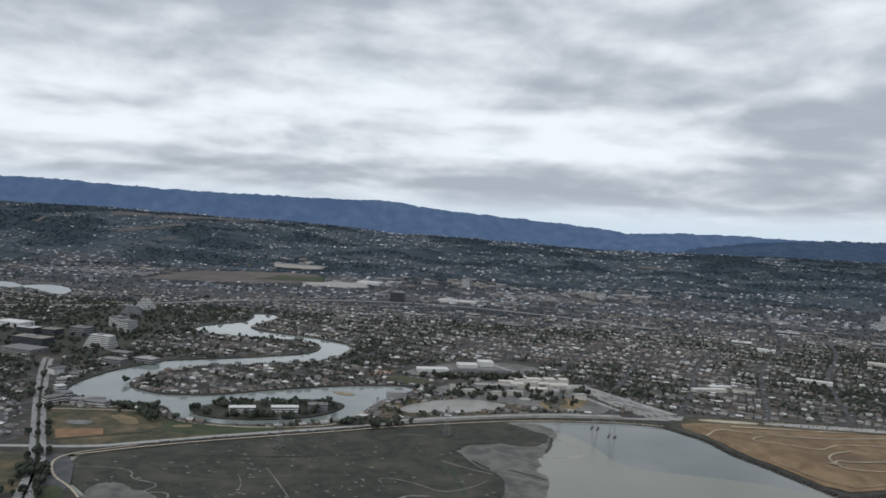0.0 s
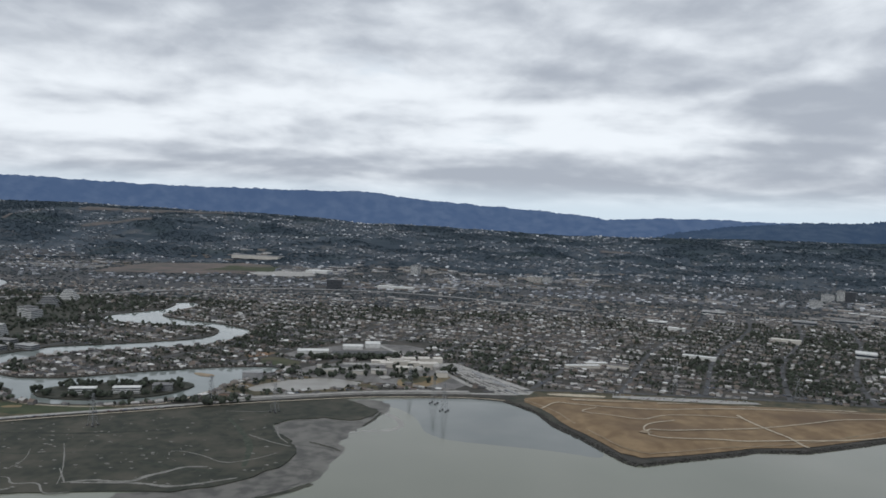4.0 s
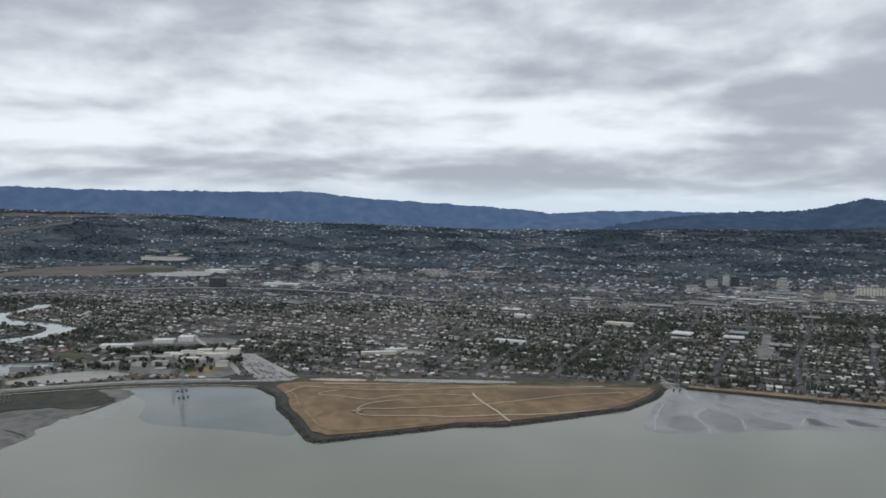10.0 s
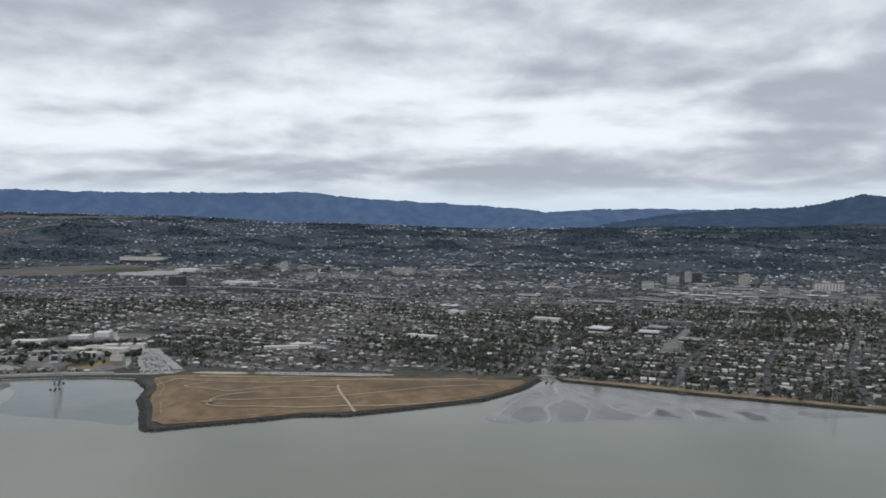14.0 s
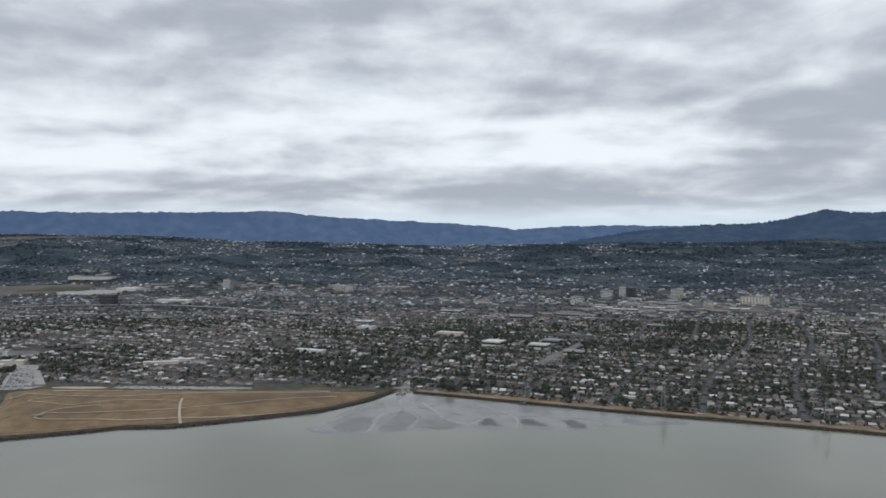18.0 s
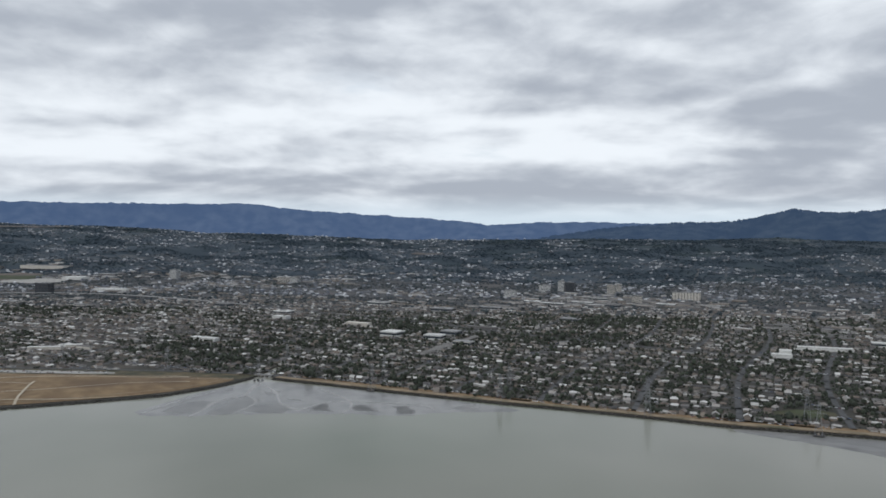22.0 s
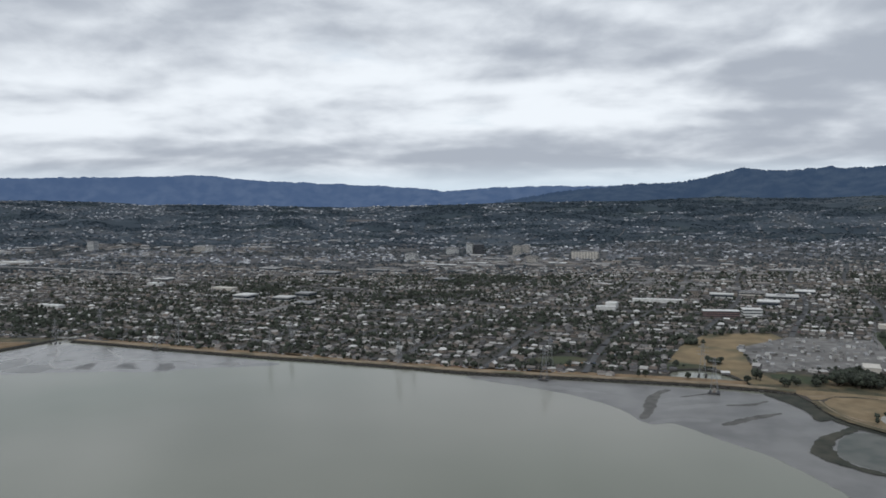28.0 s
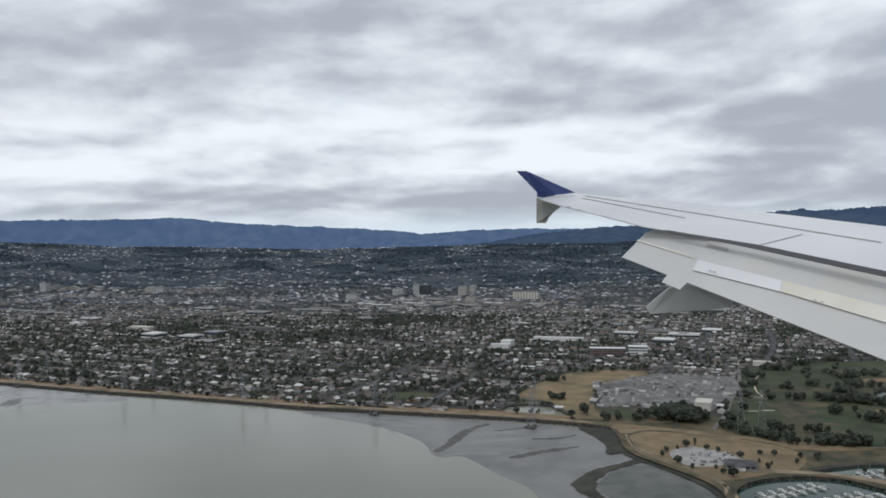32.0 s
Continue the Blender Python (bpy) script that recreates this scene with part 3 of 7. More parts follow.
# Tidal flats and marsh, a hand's width above the water.
MARSH = [(-292, 462), (-230, 514), (-138, 570), (-80, 606), (-30, 628), (12, 645), (40, 622), (56, 603), (44, 572), (8, 579), (-17, 560), (-20, 545), (-8, 526), (10, 506), (15, 478), (8, 440), (-30, 402), (-80, 398), (-140, 380), (-215, 385)]
tagged(part("marsh", sheet([smooth(MARSH, True, 2, 2.2, 8)], 0.55, 0.6), M["marsh"]), "dark olive salt marsh cut by pale channels", "marsh", kind="structure")
MUD = [(14, 628), (45, 650), (60, 632), (62, 606), (50, 562), (38, 525), (47, 495), (45, 462), (40, 432), (18, 400), (-30, 380), (-80, 385), (-20, 430), (-12, 520), (-22, 555), (10, 590)]
tagged(part("mudflat", sheet([smooth(MUD, True, 2, 3.0, 9)], 0.035), M["mud"]), "grey wet mudflat beside the marsh", "mudflat", kind="structure")
FLAT_E = [(556, 690), (532, 662), (522, 648), (505, 600), (489, 559), (500, 551), (512, 547), (528, 551), (542, 549), (556, 557), (568, 561), (584, 561), (598, 564), (612, 567), (627, 568), (643, 568), (658, 571), (672, 570), (686, 568), (709, 570), (722, 577), (740, 584), (800, 590), (790, 606), (668, 652), (618, 672)]
tagged(part("mudflat_creek", sheet([smooth(FLAT_E, True, 2, 1.6)], 0.03), M["shoal"]), "grey wet mudflat fanned by creek channels", "mudflat", kind="structure")
FLAT_R = [(930, 562), (990, 522), (1016, 505), (1044, 476), (1055, 452), (1059, 430), (1074, 436), (1087, 416), (1098, 394), (1111, 378), (1117, 357), (1124, 333), (1130, 300), (1150, 250), (1188, 240), (1200, 330), (1203, 375), (1178, 430), (1180, 490), (1080, 524)]
tagged(part("mudflat_spit", sheet([smooth(FLAT_R, True, 3, 0.8)], 0.03), M["silt"]), "grey wet mudflat off the point", "mudflat", kind="structure")

# The far ridges round the view.
CX, CY, CZ = 581.0, -14.0, 153.0
RIDGE_FAR = [(-62, 0.9), (-48, 1.75), (-37.6, 1.80), (-33.8, 1.74), (-31, 1.66), (-28.6, 1.66), (-25, 1.70), (-19.7, 1.76), (-15.4, 1.85), (-14, 1.65), (-11.4, 1.42), (-7.1, 1.17), (-3.4, 0.95), (0, 0.78), (2.6, 0.42), (6, 0.65), (8.6, 0.70), (12.8, 0.66), (16, 0.6), (30, 0.5), (62, 0.4)]
RIDGE_EAST = [(2, -1.2), (8, -0.2), (12, 0.35), (14.3, 0.52), (16.3, 0.74), (18.2, 0.74), (20.2, 0.82), (22, 1.2), (24, 1.70), (25.2, 1.5), (27.2, 1.45), (29.4, 1.6), (30.2, 1.45), (32, 1.55), (38, 1.7), (50, 1.3), (62, 0.9)]


def ridge(name, profile, r0, r1, z0, material, label, rough):
    az = np.linspace(profile[0][0], profile[-1][0], 700)
    el = np.interp(az, *np.transpose(profile))
    el = np.convolve(np.pad(el, 4, "edge"), np.ones(9) / 9, "valid")
    rng = np.random.default_rng(5)
    bumps = np.convolve(rng.normal(0, 1, 708), np.hanning(9) / 4, "valid") * 0.05 + rng.normal(0, rough, 700)
    rows, steps = [], 12
    fold = np.convolve(rng.normal(0, 1, 760), np.hanning(61) / 8, "valid")
    spur = np.convolve(rng.normal(0, 1, 720), np.hanning(15) / 3, "valid")
    for k in range(steps + 1):
        f = k / steps
        r = r0 + (r1 - r0) * f + (110 * fold[:700] + 26 * spur[:700]) * (1 - f) * f * 2
        top = CZ + r1 * np.tan(np.radians(el + bumps))
        zz = z0 + (top - z0) * f ** 1.25
        a = np.radians(az)
        rows.append(np.stack([CX + r * np.sin(a), CY + r * np.cos(a), zz], -1))
    v = np.concatenate(rows)
    i = np.arange((steps + 1) * 700).reshape(-1, 700)
    q = np.stack([i[:-1, :-1], i[:-1, 1:], i[1:, 1:], i[1:, :-1]], -1).reshape(-1, 4)
    ob = field_mesh(name, v, [(q, 0)], material)
    return tagged(ob, label, "mountain ridge", kind="structure")


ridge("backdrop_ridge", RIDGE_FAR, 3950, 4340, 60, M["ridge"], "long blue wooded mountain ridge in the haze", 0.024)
ridge("backdrop_ridge_east", RIDGE_EAST, 3500, 4200, 60, M["ridge_near"], "dark wooded mountain under cloud, tinted blue for haze", 0.03)

# ---- streets, houses and trees ----
rng = np.random.default_rng(11)
GA = radians(-22.0)
GU, GV = np.array([math.cos(GA), math.sin(GA)]), np.array([-math.sin(GA), math.cos(GA)])
HWY = [(-3400, 760), (-1500, 880), (-900, 1090), (-632, 1220), (-573, 1328), (-448, 1440), (-290, 1520), (-82, 1545), (120, 1480), (330, 1370), (560, 1230), (700, 1140), (790, 1060), (900, 985), (1030, 905), (1250, 830), (1450, 790), (1800, 700), (2600, 520)]
SPUR = [(690, 850), (712, 905), (742, 980), (766, 1040)]
RAIL = [(-3000, 2150), (-1200, 2010), (-500, 1800), (0, 1660), (500, 1480), (1000, 1290), (1600, 1080), (2600, 760)]
AVENUE = [(-257, 380), (-284, 439), (-333, 518), (-392, 614), (-458, 728), (-480, 770)]
SHORE_ROAD = [(-420, 455), (-330, 478), (-276, 488), (-246, 508), (-213, 529), (-181, 548), (-134, 574), (-75, 610), (-4, 646), (48, 668), (127, 684), (180, 690)]
TRACTS = [
    ("racetrack_field", [(-830, 1690), (-800, 1960), (-640, 2050), (-470, 2010), (-430, 1880), (-560, 1740)], "redsoil", "bare reddish soil of a cleared racetrack", 1.0),
    ("racetrack_infield", [(-610, 1850), (-560, 1960), (-430, 1960), (-420, 1860)], "green", "dull green infield of the racetrack", 1.6),
    ("racetrack_lot", [(-460, 1790), (-470, 1880), (-330, 1890), (-290, 1800), (-360, 1760)], "concrete", "pale paved car park of the racetrack", 1.3),
    ("stable_yard", [(-1150, 1760), (-1100, 1850), (-860, 1880), (-840, 1770)], "lotgrey", "worn grey yards beside the tracks", 1.2),
    ("office_planting", [(-262, 1580), (-262, 1600), (-110, 1612), (-100, 1590)], "redsoil", "reddish shrub planting round an office", 1.0),
    ("mall_lot", [(30, 1740), (60, 1790), (300, 1780), (310, 1720)], "lotgrey", "wide grey shopping centre car park", 1.1),
    ("station_lot", [(-120, 1950), (-90, 2000), (120, 2010), (130, 1960)], "lotgrey", "pale paved lots among shops", 1.3),
    ("downtown_lots", [(900, 1530), (930, 1610), (1110, 1620), (1120, 1540)], "lotgrey", "pale paved lots and plazas downtown", 1.2),
    ("bare_hillside", [(500, 2570), (515, 2640), (590, 2650), (620, 2590)], "hillsoil", "bare brown hillside among the woods", 1.6),
    ("graded_slope", [(-1330, 2500), (-1310, 2570), (-1130, 2660), (-1110, 2630), (-1240, 2560)], "hillsoil", "graded bare slope between new houses", 1.6),
    ("fire_break", [(-1640, 2560), (-1630, 2760), (-1612, 2760), (-1618, 2560)], "hillsoil", "bare reddish cut down the hillside", 1.6),
    ("crest_meadow", [(-1500, 2800), (-1480, 2860), (-900, 2880), (-880, 2830), (-1200, 2810)], "hillsoil", "dry grass along the hill crest", 1.6),
]
KEEP_OFF = [poly for name, poly, *_ in TRACTS if name not in ("stable_yard", "mall_lot", "station_lot", "downtown_lots")] + [MARSH, LOT, GOLF, YARD, FALLOW, BLUFF, PITCH, PARK, VERGE, SHOREWOOD, BASIN, SLOUGH, POND, LAGOON, LANDFILL + [(545, 712), (400, 722), (175, 715)], LAKE2,
            [(-340, 360), (-240, 360), (-260, 470), (-330, 520)], [(-630, 770), (-440, 780), (-440, 880), (-470, 1060), (-540, 1240), (-640, 1240)],
            [(-110, 830), (-70, 815), (60, 880), (70, 960), (-40, 930)], [(-40, 720), (80, 700), (140, 690), (80, 820), (20, 830), (-60, 770)],
            [(-235, 1535), (-155, 1535), (-155, 1585), (-235, 1585)]]


def buildable(x, y, lines=True):
    ok = (y > 1300) | inside(x, y, OUTLINE)
    for poly in KEEP_OFF:
        ok &= ~inside(x, y, poly)
    ok &= ~near_line(x, y, LAGOON + LAGOON[:1], 2.5)
    ok &= ~near_line(x, y, COAST, 15) & ~near_line(x, y, LEVEE, 16) & ~near_line(x, y, LANDFILL, 14)
    if lines:
        for line, w in ((HWY, 8), (SPUR, 9), (RAIL, 6), (AVENUE, 14), (SHORE_ROAD, 8)):
            ok &= ~near_line(x, y, line, w)
    return ok


# Quarters with many more or fewer trees than the rest: middle, half widths, how much.
GROVES = [(110, 1080, 260, 230, -1.5), (350, 900, 60, 45, 1.2), (880, 1000, 90, 60, 1.3), (660, 1190, 160, 110, 0.7), (340, 1100, 90, 70, 0.6), (1010, 1200, 130, 90, 0.7), (1010, 710, 130, 100, -0.6), (720, 830, 160, 90, 0.4), (470, 1420, 200, 90, 0.8)]


def leafy(x, y):
    """How wooded a quarter is, about -1 to 1, in broad uneven zones."""
    zones = 4.6 * (patchy(x, y * 1.5, 150, 7, 4) - 0.5) + 1.5 * (patchy(x, y, 34, 8, 2) - 0.5)
    for cx, cy, rx, ry, more in GROVES:
        zones = zones + more * np.exp(-((x - cx) / rx) ** 2 - ((y - cy) / ry) ** 2)
    return zones


def to_plan(u, v):
    u = u + 9 * np.sin(v / 95 + 0.4 * np.sin(u / 160))
    v = v + 8 * np.sin(u / 120 + 1.0) + 5 * np.sin(u / 47 + v / 80)
    return GU[0] * u + GV[0] * v, GU[1] * u + GV[1] * v


def on_street(x, y, clear):
    """Whether a point lies within some metres of a street's middle."""
    u0, v0 = GU[0] * x + GU[1] * y, GV[0] * x + GV[1] * y
    u, v = u0, v0
    for _ in range(6):
        u = u0 - 9 * np.sin(v / 95 + 0.4 * np.sin(u / 160))
        v = v0 - 8 * np.sin(u / 120 + 1.0) - 5 * np.sin(u / 47 + v / 80)
    across = np.abs((u + 2600 + BLOCK / 2) % BLOCK - BLOCK / 2)
    along = np.abs((v - 300 + ROW) % (2 * ROW) - ROW)
    return (across < clear) | (along < clear * 0.8)


def in_view(x, y, slack=120):
    """The wedge of country that the flight looks over."""
    return (x > -20 - 0.78 * y - slack) & (x < 1100 + 0.78 * y + slack)


# Streets: long ones across, cross streets between.
ROW, BLOCK = 21.0, 78.0
sv, sf = [], []


def street(u, v, across, width):
    x, y = to_plan(u, v)
    ok = (y < 2400) & in_view(x, y) & buildable(x, y, False)
    d = (GV if across else GU) * width / 2
    z = np.where(y > 1300, height(x, y), Z) + 0.12
    base = sum(len(a) for a in sv)
    sv.append(np.stack([np.stack([x + d[0], y + d[1], z], -1), np.stack([x - d[0], y - d[1], z], -1)], 1).reshape(-1, 3))
    for i in np.flatnonzero(ok[:-1] & ok[1:]):
        sf.append((base + 2 * i, base + 2 * i + 1, base + 2 * i + 3, base + 2 * i + 2))


for v in np.arange(300, 2900, 2 * ROW):
    u = np.arange(-2600, 2600, 18.0)
    street(u, np.full_like(u, v), True, 5.0)
for u0 in np.arange(-2600, 2600, BLOCK):
    v = np.arange(300, 2900, 18.0)
    street(np.full_like(v, u0), v, False, 5.0)
ob = field_mesh("street_grid", np.concatenate(sv), [(np.array(sf), 0)], M["asphalt"])
tagged(ob, "grey asphalt streets of a suburban grid", "street", kind="structure")

# House lots: two rows back to back between the long streets.
lots = []
for v in np.arange(300, 3300, 2 * ROW):
    for side in (-1, 1):
        u = np.arange(-2900, 2900, 7.7) + rng.uniform(-1, 1)
        lots.append(np.stack([u + rng.uniform(-0.8, 0.8, len(u)), np.full_like(u, v + side * 8.2) + rng.uniform(-1.2, 1.2, len(u)), np.full_like(u, side)], -1))
lots = np.concatenate(lots)
lots = lots[np.abs((lots[:, 0] + 2600) % BLOCK - BLOCK / 2) < BLOCK / 2 - 5]
hx, hy = to_plan(lots[:, 0], lots[:, 1])
# On the slopes the houses stand in clusters along the contours, with woods between.
belt = np.clip((patchy(hx, hy * 2.2, 190, 5) - 0.43) / 0.10, 0.02, 1.0) * np.clip((patchy(hx, hy * 3.0, 60, 6) - 0.34) / 0.18, 0.06, 1.0)
fade = np.where(hy < 1430, 0.92, np.where(hy < 2150, 0.10 + 0.36 * belt, 0.42 * belt))
fade *= np.where(hy > 1950, 1.0 - 0.88 * wooded(hx, hy), 1.0)
ok = in_view(hx, hy) & (hy < 3050) & buildable(hx, hy) & (rng.random(len(hx)) < fade * np.clip(1.15 - 0.75 * leafy(hx, hy), 0.3, 1.0))
lots, hx, hy = lots[ok], hx[ok], hy[ok]
hz = np.where(hy > 1300, height(hx, hy), Z)
hyaw = GA + rng.choice([0, math.pi / 2], len(hx), p=[0.65, 0.35]) + rng.normal(0, 0.14, len(hx))
hsize = np.stack([rng.uniform(4.2, 6.6, len(hx)), rng.uniform(3.8, 5.4, len(hx)), rng.choice([1.5, 1.7, 2.9], len(hx), p=[0.55, 0.3, 0.15]) * rng.uniform(0.9, 1.1, len(hx))], -1)

HOUSE = [(-.5, -.5, 0), (.5, -.5, 0), (.5, .5, 0), (-.5, .5, 0), (-.5, -.5, 1), (.5, -.5, 1), (.5, .5, 1), (-.5, .5, 1), (-.5, 0, 1.5), (.5, 0, 1.5),
         (-.56, -.6, .93), (.56, -.6, .93), (.56, .6, .93), (-.56, .6, .93), (-.56, 0, 1.58), (.56, 0, 1.58)]
HIP = HOUSE[:14] + [(-.25, 0, 1.5), (.25, 0, 1.5)]
HIP[8:10] = [(-.2, 0, 1.2), (.2, 0, 1.2)]
WALLS = [(np.array([(0, 1, 5, 4), (2, 3, 7, 6)]), 0), (np.array([(1, 2, 6), (3, 0, 4)]), 0), (np.array([(1, 6, 5), (3, 4, 7)]), 0), (np.array([(5, 6, 9), (7, 4, 8)]), 0)]
ROOF = [(np.array([(10, 11, 15, 14), (12, 13, 14, 15)]), 1)]
HIPROOF = ROOF + [(np.array([(11, 12, 15), (13, 10, 14)]), 1)]
# The few hundred houses along the shore, one by one, are built further down.
close = np.zeros(len(hx), bool)
cand = np.flatnonzero((hx > 560) & (hx < 1120) & (hy < 900))
close[cand[np.argsort(lots[cand, 1])][:110]] = True
cand = np.flatnonzero((hx > 170) & (hx < 560) & (hy < 850))
close[cand[np.argsort(lots[cand, 1])][:50]] = True
bank = []
ring = np.array(smooth(LAGOON, True, 1))
step = 0.0
for a, b in zip(ring, np.roll(ring, -1, 0)):
    d = b - a
    L = np.hypot(*d)
    while step < L:
        nrm = np.array([-d[1], d[0]]) / L
        for side in (1, -1):
            q = a + d * step / L + nrm * side * 6.5
            if not inside(q[0], q[1], LAGOON) and inside(q[0], q[1], OUTLINE) and not inside(q[0], q[1], VERGE) and not inside(q[0], q[1], SLOUGH):
                bank.append((q[0], q[1], math.atan2(d[1], d[0])))
        step += 9.5
    step -= L
bank = np.array(bank)
clash = np.zeros(len(hx), bool)
for bx0, by0, _ in bank:
    clash |= np.hypot(hx - bx0, hy - by0) < 6.5
close &= ~clash
kind = rng.random(len(hx)) < 0.6
# Houses farther back take the haze-tinted roof and wall colours.
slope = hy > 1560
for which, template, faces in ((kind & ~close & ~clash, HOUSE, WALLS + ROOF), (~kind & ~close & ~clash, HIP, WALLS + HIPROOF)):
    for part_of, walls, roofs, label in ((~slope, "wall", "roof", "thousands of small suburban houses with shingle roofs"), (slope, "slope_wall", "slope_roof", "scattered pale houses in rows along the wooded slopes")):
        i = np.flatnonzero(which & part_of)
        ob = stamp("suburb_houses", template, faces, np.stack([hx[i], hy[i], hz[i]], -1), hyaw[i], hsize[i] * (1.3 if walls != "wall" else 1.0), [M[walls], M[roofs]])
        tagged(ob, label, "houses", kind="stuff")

# Cars parked along the streets.
CAR = [(-.5, -.5, .15), (.5, -.5, .15), (.5, .5, .15), (-.5, .5, .15), (-.5, -.46, .58), (.5, -.46, .55), (.5, .46, .55), (-.5, .46, .58), (-.4, -.42, .57), (.22, -.42, .57), (.22, .42, .57), (-.4, .42, .57), (-.28, -.36, 1), (.06, -.36, 1), (.06, .36, 1), (-.28, .36, 1)]
CARF = [(np.array([(0, 1, 5, 4), (1, 2, 6, 5), (2, 3, 7, 6), (3, 0, 4, 7), (4, 5, 6, 7)]), 0), (np.array([(8, 9, 13, 12), (9, 10, 14, 13), (10, 11, 15, 14), (11, 8, 12, 15)]), 1), (np.array([(12, 13, 14, 15)]), 0)]
cu = rng.uniform(-1500, 2300, 30000)
cv = 300 + 2 * ROW * rng.integers(0, 30, 30000) + rng.choice([-1.75, 1.75], 30000)
cx, cy = to_plan(cu, cv)
ok = in_view(cx, cy) & (cy < 1250) & buildable(cx, cy)
cx, cy = cx[ok][:6500], cy[ok][:6500]
ob = stamp("parked_cars", CAR, CARF, np.stack([cx, cy, np.full(len(cx), Z + 0.12)], -1), GA + rng.normal(0, 0.05, len(cx)), np.tile([2.5, 1.05, 0.85], (len(cx), 1)), [M["car"], M["glass"]])
tagged(ob, "many parked cars lining the suburban streets", "cars", kind="stuff")

# Larger flat-roofed buildings: shops along the rail line and the freeway, clusters of halls round the racetrack and downtown.
bu, bv, bw = [], [], []
for line, w, count in ((RAIL, 60, 80), (HWY, 70, 45), ([(560, 1480), (1500, 1560)], 60, 35)):
    k = rng.integers(0, len(line) - 1, count)
    f = rng.random(count)
    a, b = np.array(line, float)[k], np.array(line, float)[k + 1]
    q = a + (b - a) * f[:, None] + rng.normal(0, w, (count, 2)) * 0.6
    bu.append(q[:, 0]), bv.append(q[:, 1]), bw.append(np.full(count, 1.0))
for cx, cy, rx, ry, count, size in ((-330, 1930, 110, 60, 34, 1.3), (-40, 1990, 120, 50, 48, 1.0), (120, 1800, 150, 60, 52, 0.9), (330, 1900, 90, 60, 34, 1.0), (-600, 2200, 120, 50, 26, 1.3), (-900, 1900, 160, 60, 30, 1.1), (-20, 1640, 90, 40, 26, 1.1),
                                    (980, 1600, 130, 80, 70, 1.0), (880, 1450, 120, 70, 34, 1.2), (1130, 1480, 110, 60, 30, 1.1), (1250, 1150, 90, 70, 30, 1.2), (640, 1640, 90, 50, 22, 1.0), (-1300, 1750, 200, 80, 34, 1.2), (420, 2080, 130, 40, 22, 0.9), (1400, 1330, 140, 90, 34, 1.1)):
    q = np.stack([rng.normal(cx, rx * 0.6, count), rng.normal(cy, ry * 0.6, count)], -1)
    bu.append(q[:, 0]), bv.append(q[:, 1]), bw.append(np.full(count, size))
bx, by, bw = np.concatenate(bu), np.concatenate(bv), np.concatenate(bw)
ok = in_view(bx, by) & buildable(bx, by) & (by > 820)
bx, by, bw = bx[ok], by[ok], bw[ok]
bz = np.where(by > 1300, height(bx, by), Z) - 0.5
CUBE = [(-.5, -.5, 0), (.5, -.5, 0), (.5, .5, 0), (-.5, .5, 0), (-.5, -.5, 1), (.5, -.5, 1), (.5, .5, 1), (-.5, .5, 1), (-.52, -.52, 1.0), (.52, -.52, 1.0), (.52, .52, 1.0), (-.52, .52, 1.0), (-.52, -.52, 1.08), (.52, -.52, 1.08), (.52, .52, 1.08), (-.52, .52, 1.08)]
CUBEF = [(np.array([(0, 1, 5, 4), (1, 2, 6, 5), (2, 3, 7, 6), (3, 0, 4, 7)]), 0), (np.array([(8, 9, 13, 12), (9, 10, 14, 13), (10, 11, 15, 14), (11, 8, 12, 15), (12, 13, 14, 15)]), 1)]
ob = stamp("commercial_buildings", CUBE, CUBEF, np.stack([bx, by, bz], -1), GA + rng.normal(0, 0.15, len(bx)), np.stack([(rng.gamma(2.2, 5.5, len(bx)) + 6) * bw, rng.uniform(6, 16, len(bx)) * bw, rng.uniform(2.0, 4.2, len(bx))], -1), [M["wall"], M["flatroof"]])
tagged(ob, "low commercial buildings with pale flat roofs", "buildings", kind="stuff")

# Trees.


def ico(sub, open_below=False):
    b = bmesh.new()
    bmesh.ops.create_icosphere(b, subdivisions=sub, radius=0.5)
    if open_below:
        bmesh.ops.delete(b, geom=[f for f in b.faces if f.calc_center_median().z < -0.3], context="FACES")
        b.verts.index_update()
    v = np.array([tuple(p.co) for p in b.verts])
    f = np.array([[p.index for p in q.verts] for q in b.faces])
    b.free()
    return v, f


def clump(seed, count, sub=1):
    """A ragged crown from several lumps, base at z 0, about one unit wide and high."""
    r = np.random.default_rng(seed)
    v0, f0 = ico(sub, True)
    vs, fs = [], []
    for k in range(count):
        s = r.uniform(0.45, 0.7) if k else 0.75
        c = r.normal(0, 0.2, 3) * (1, 1, 0.8) + (0, 0, 0.5) if k else np.array([0, 0, 0.45])
        fs.append(f0 + sum(len(a) for a in vs))
        vs.append(v0 * s * r.uniform(0.75, 1.25, (len(v0), 1)) * (1, 1, 1.05) + c)
    return np.concatenate(vs), np.concatenate(fs)


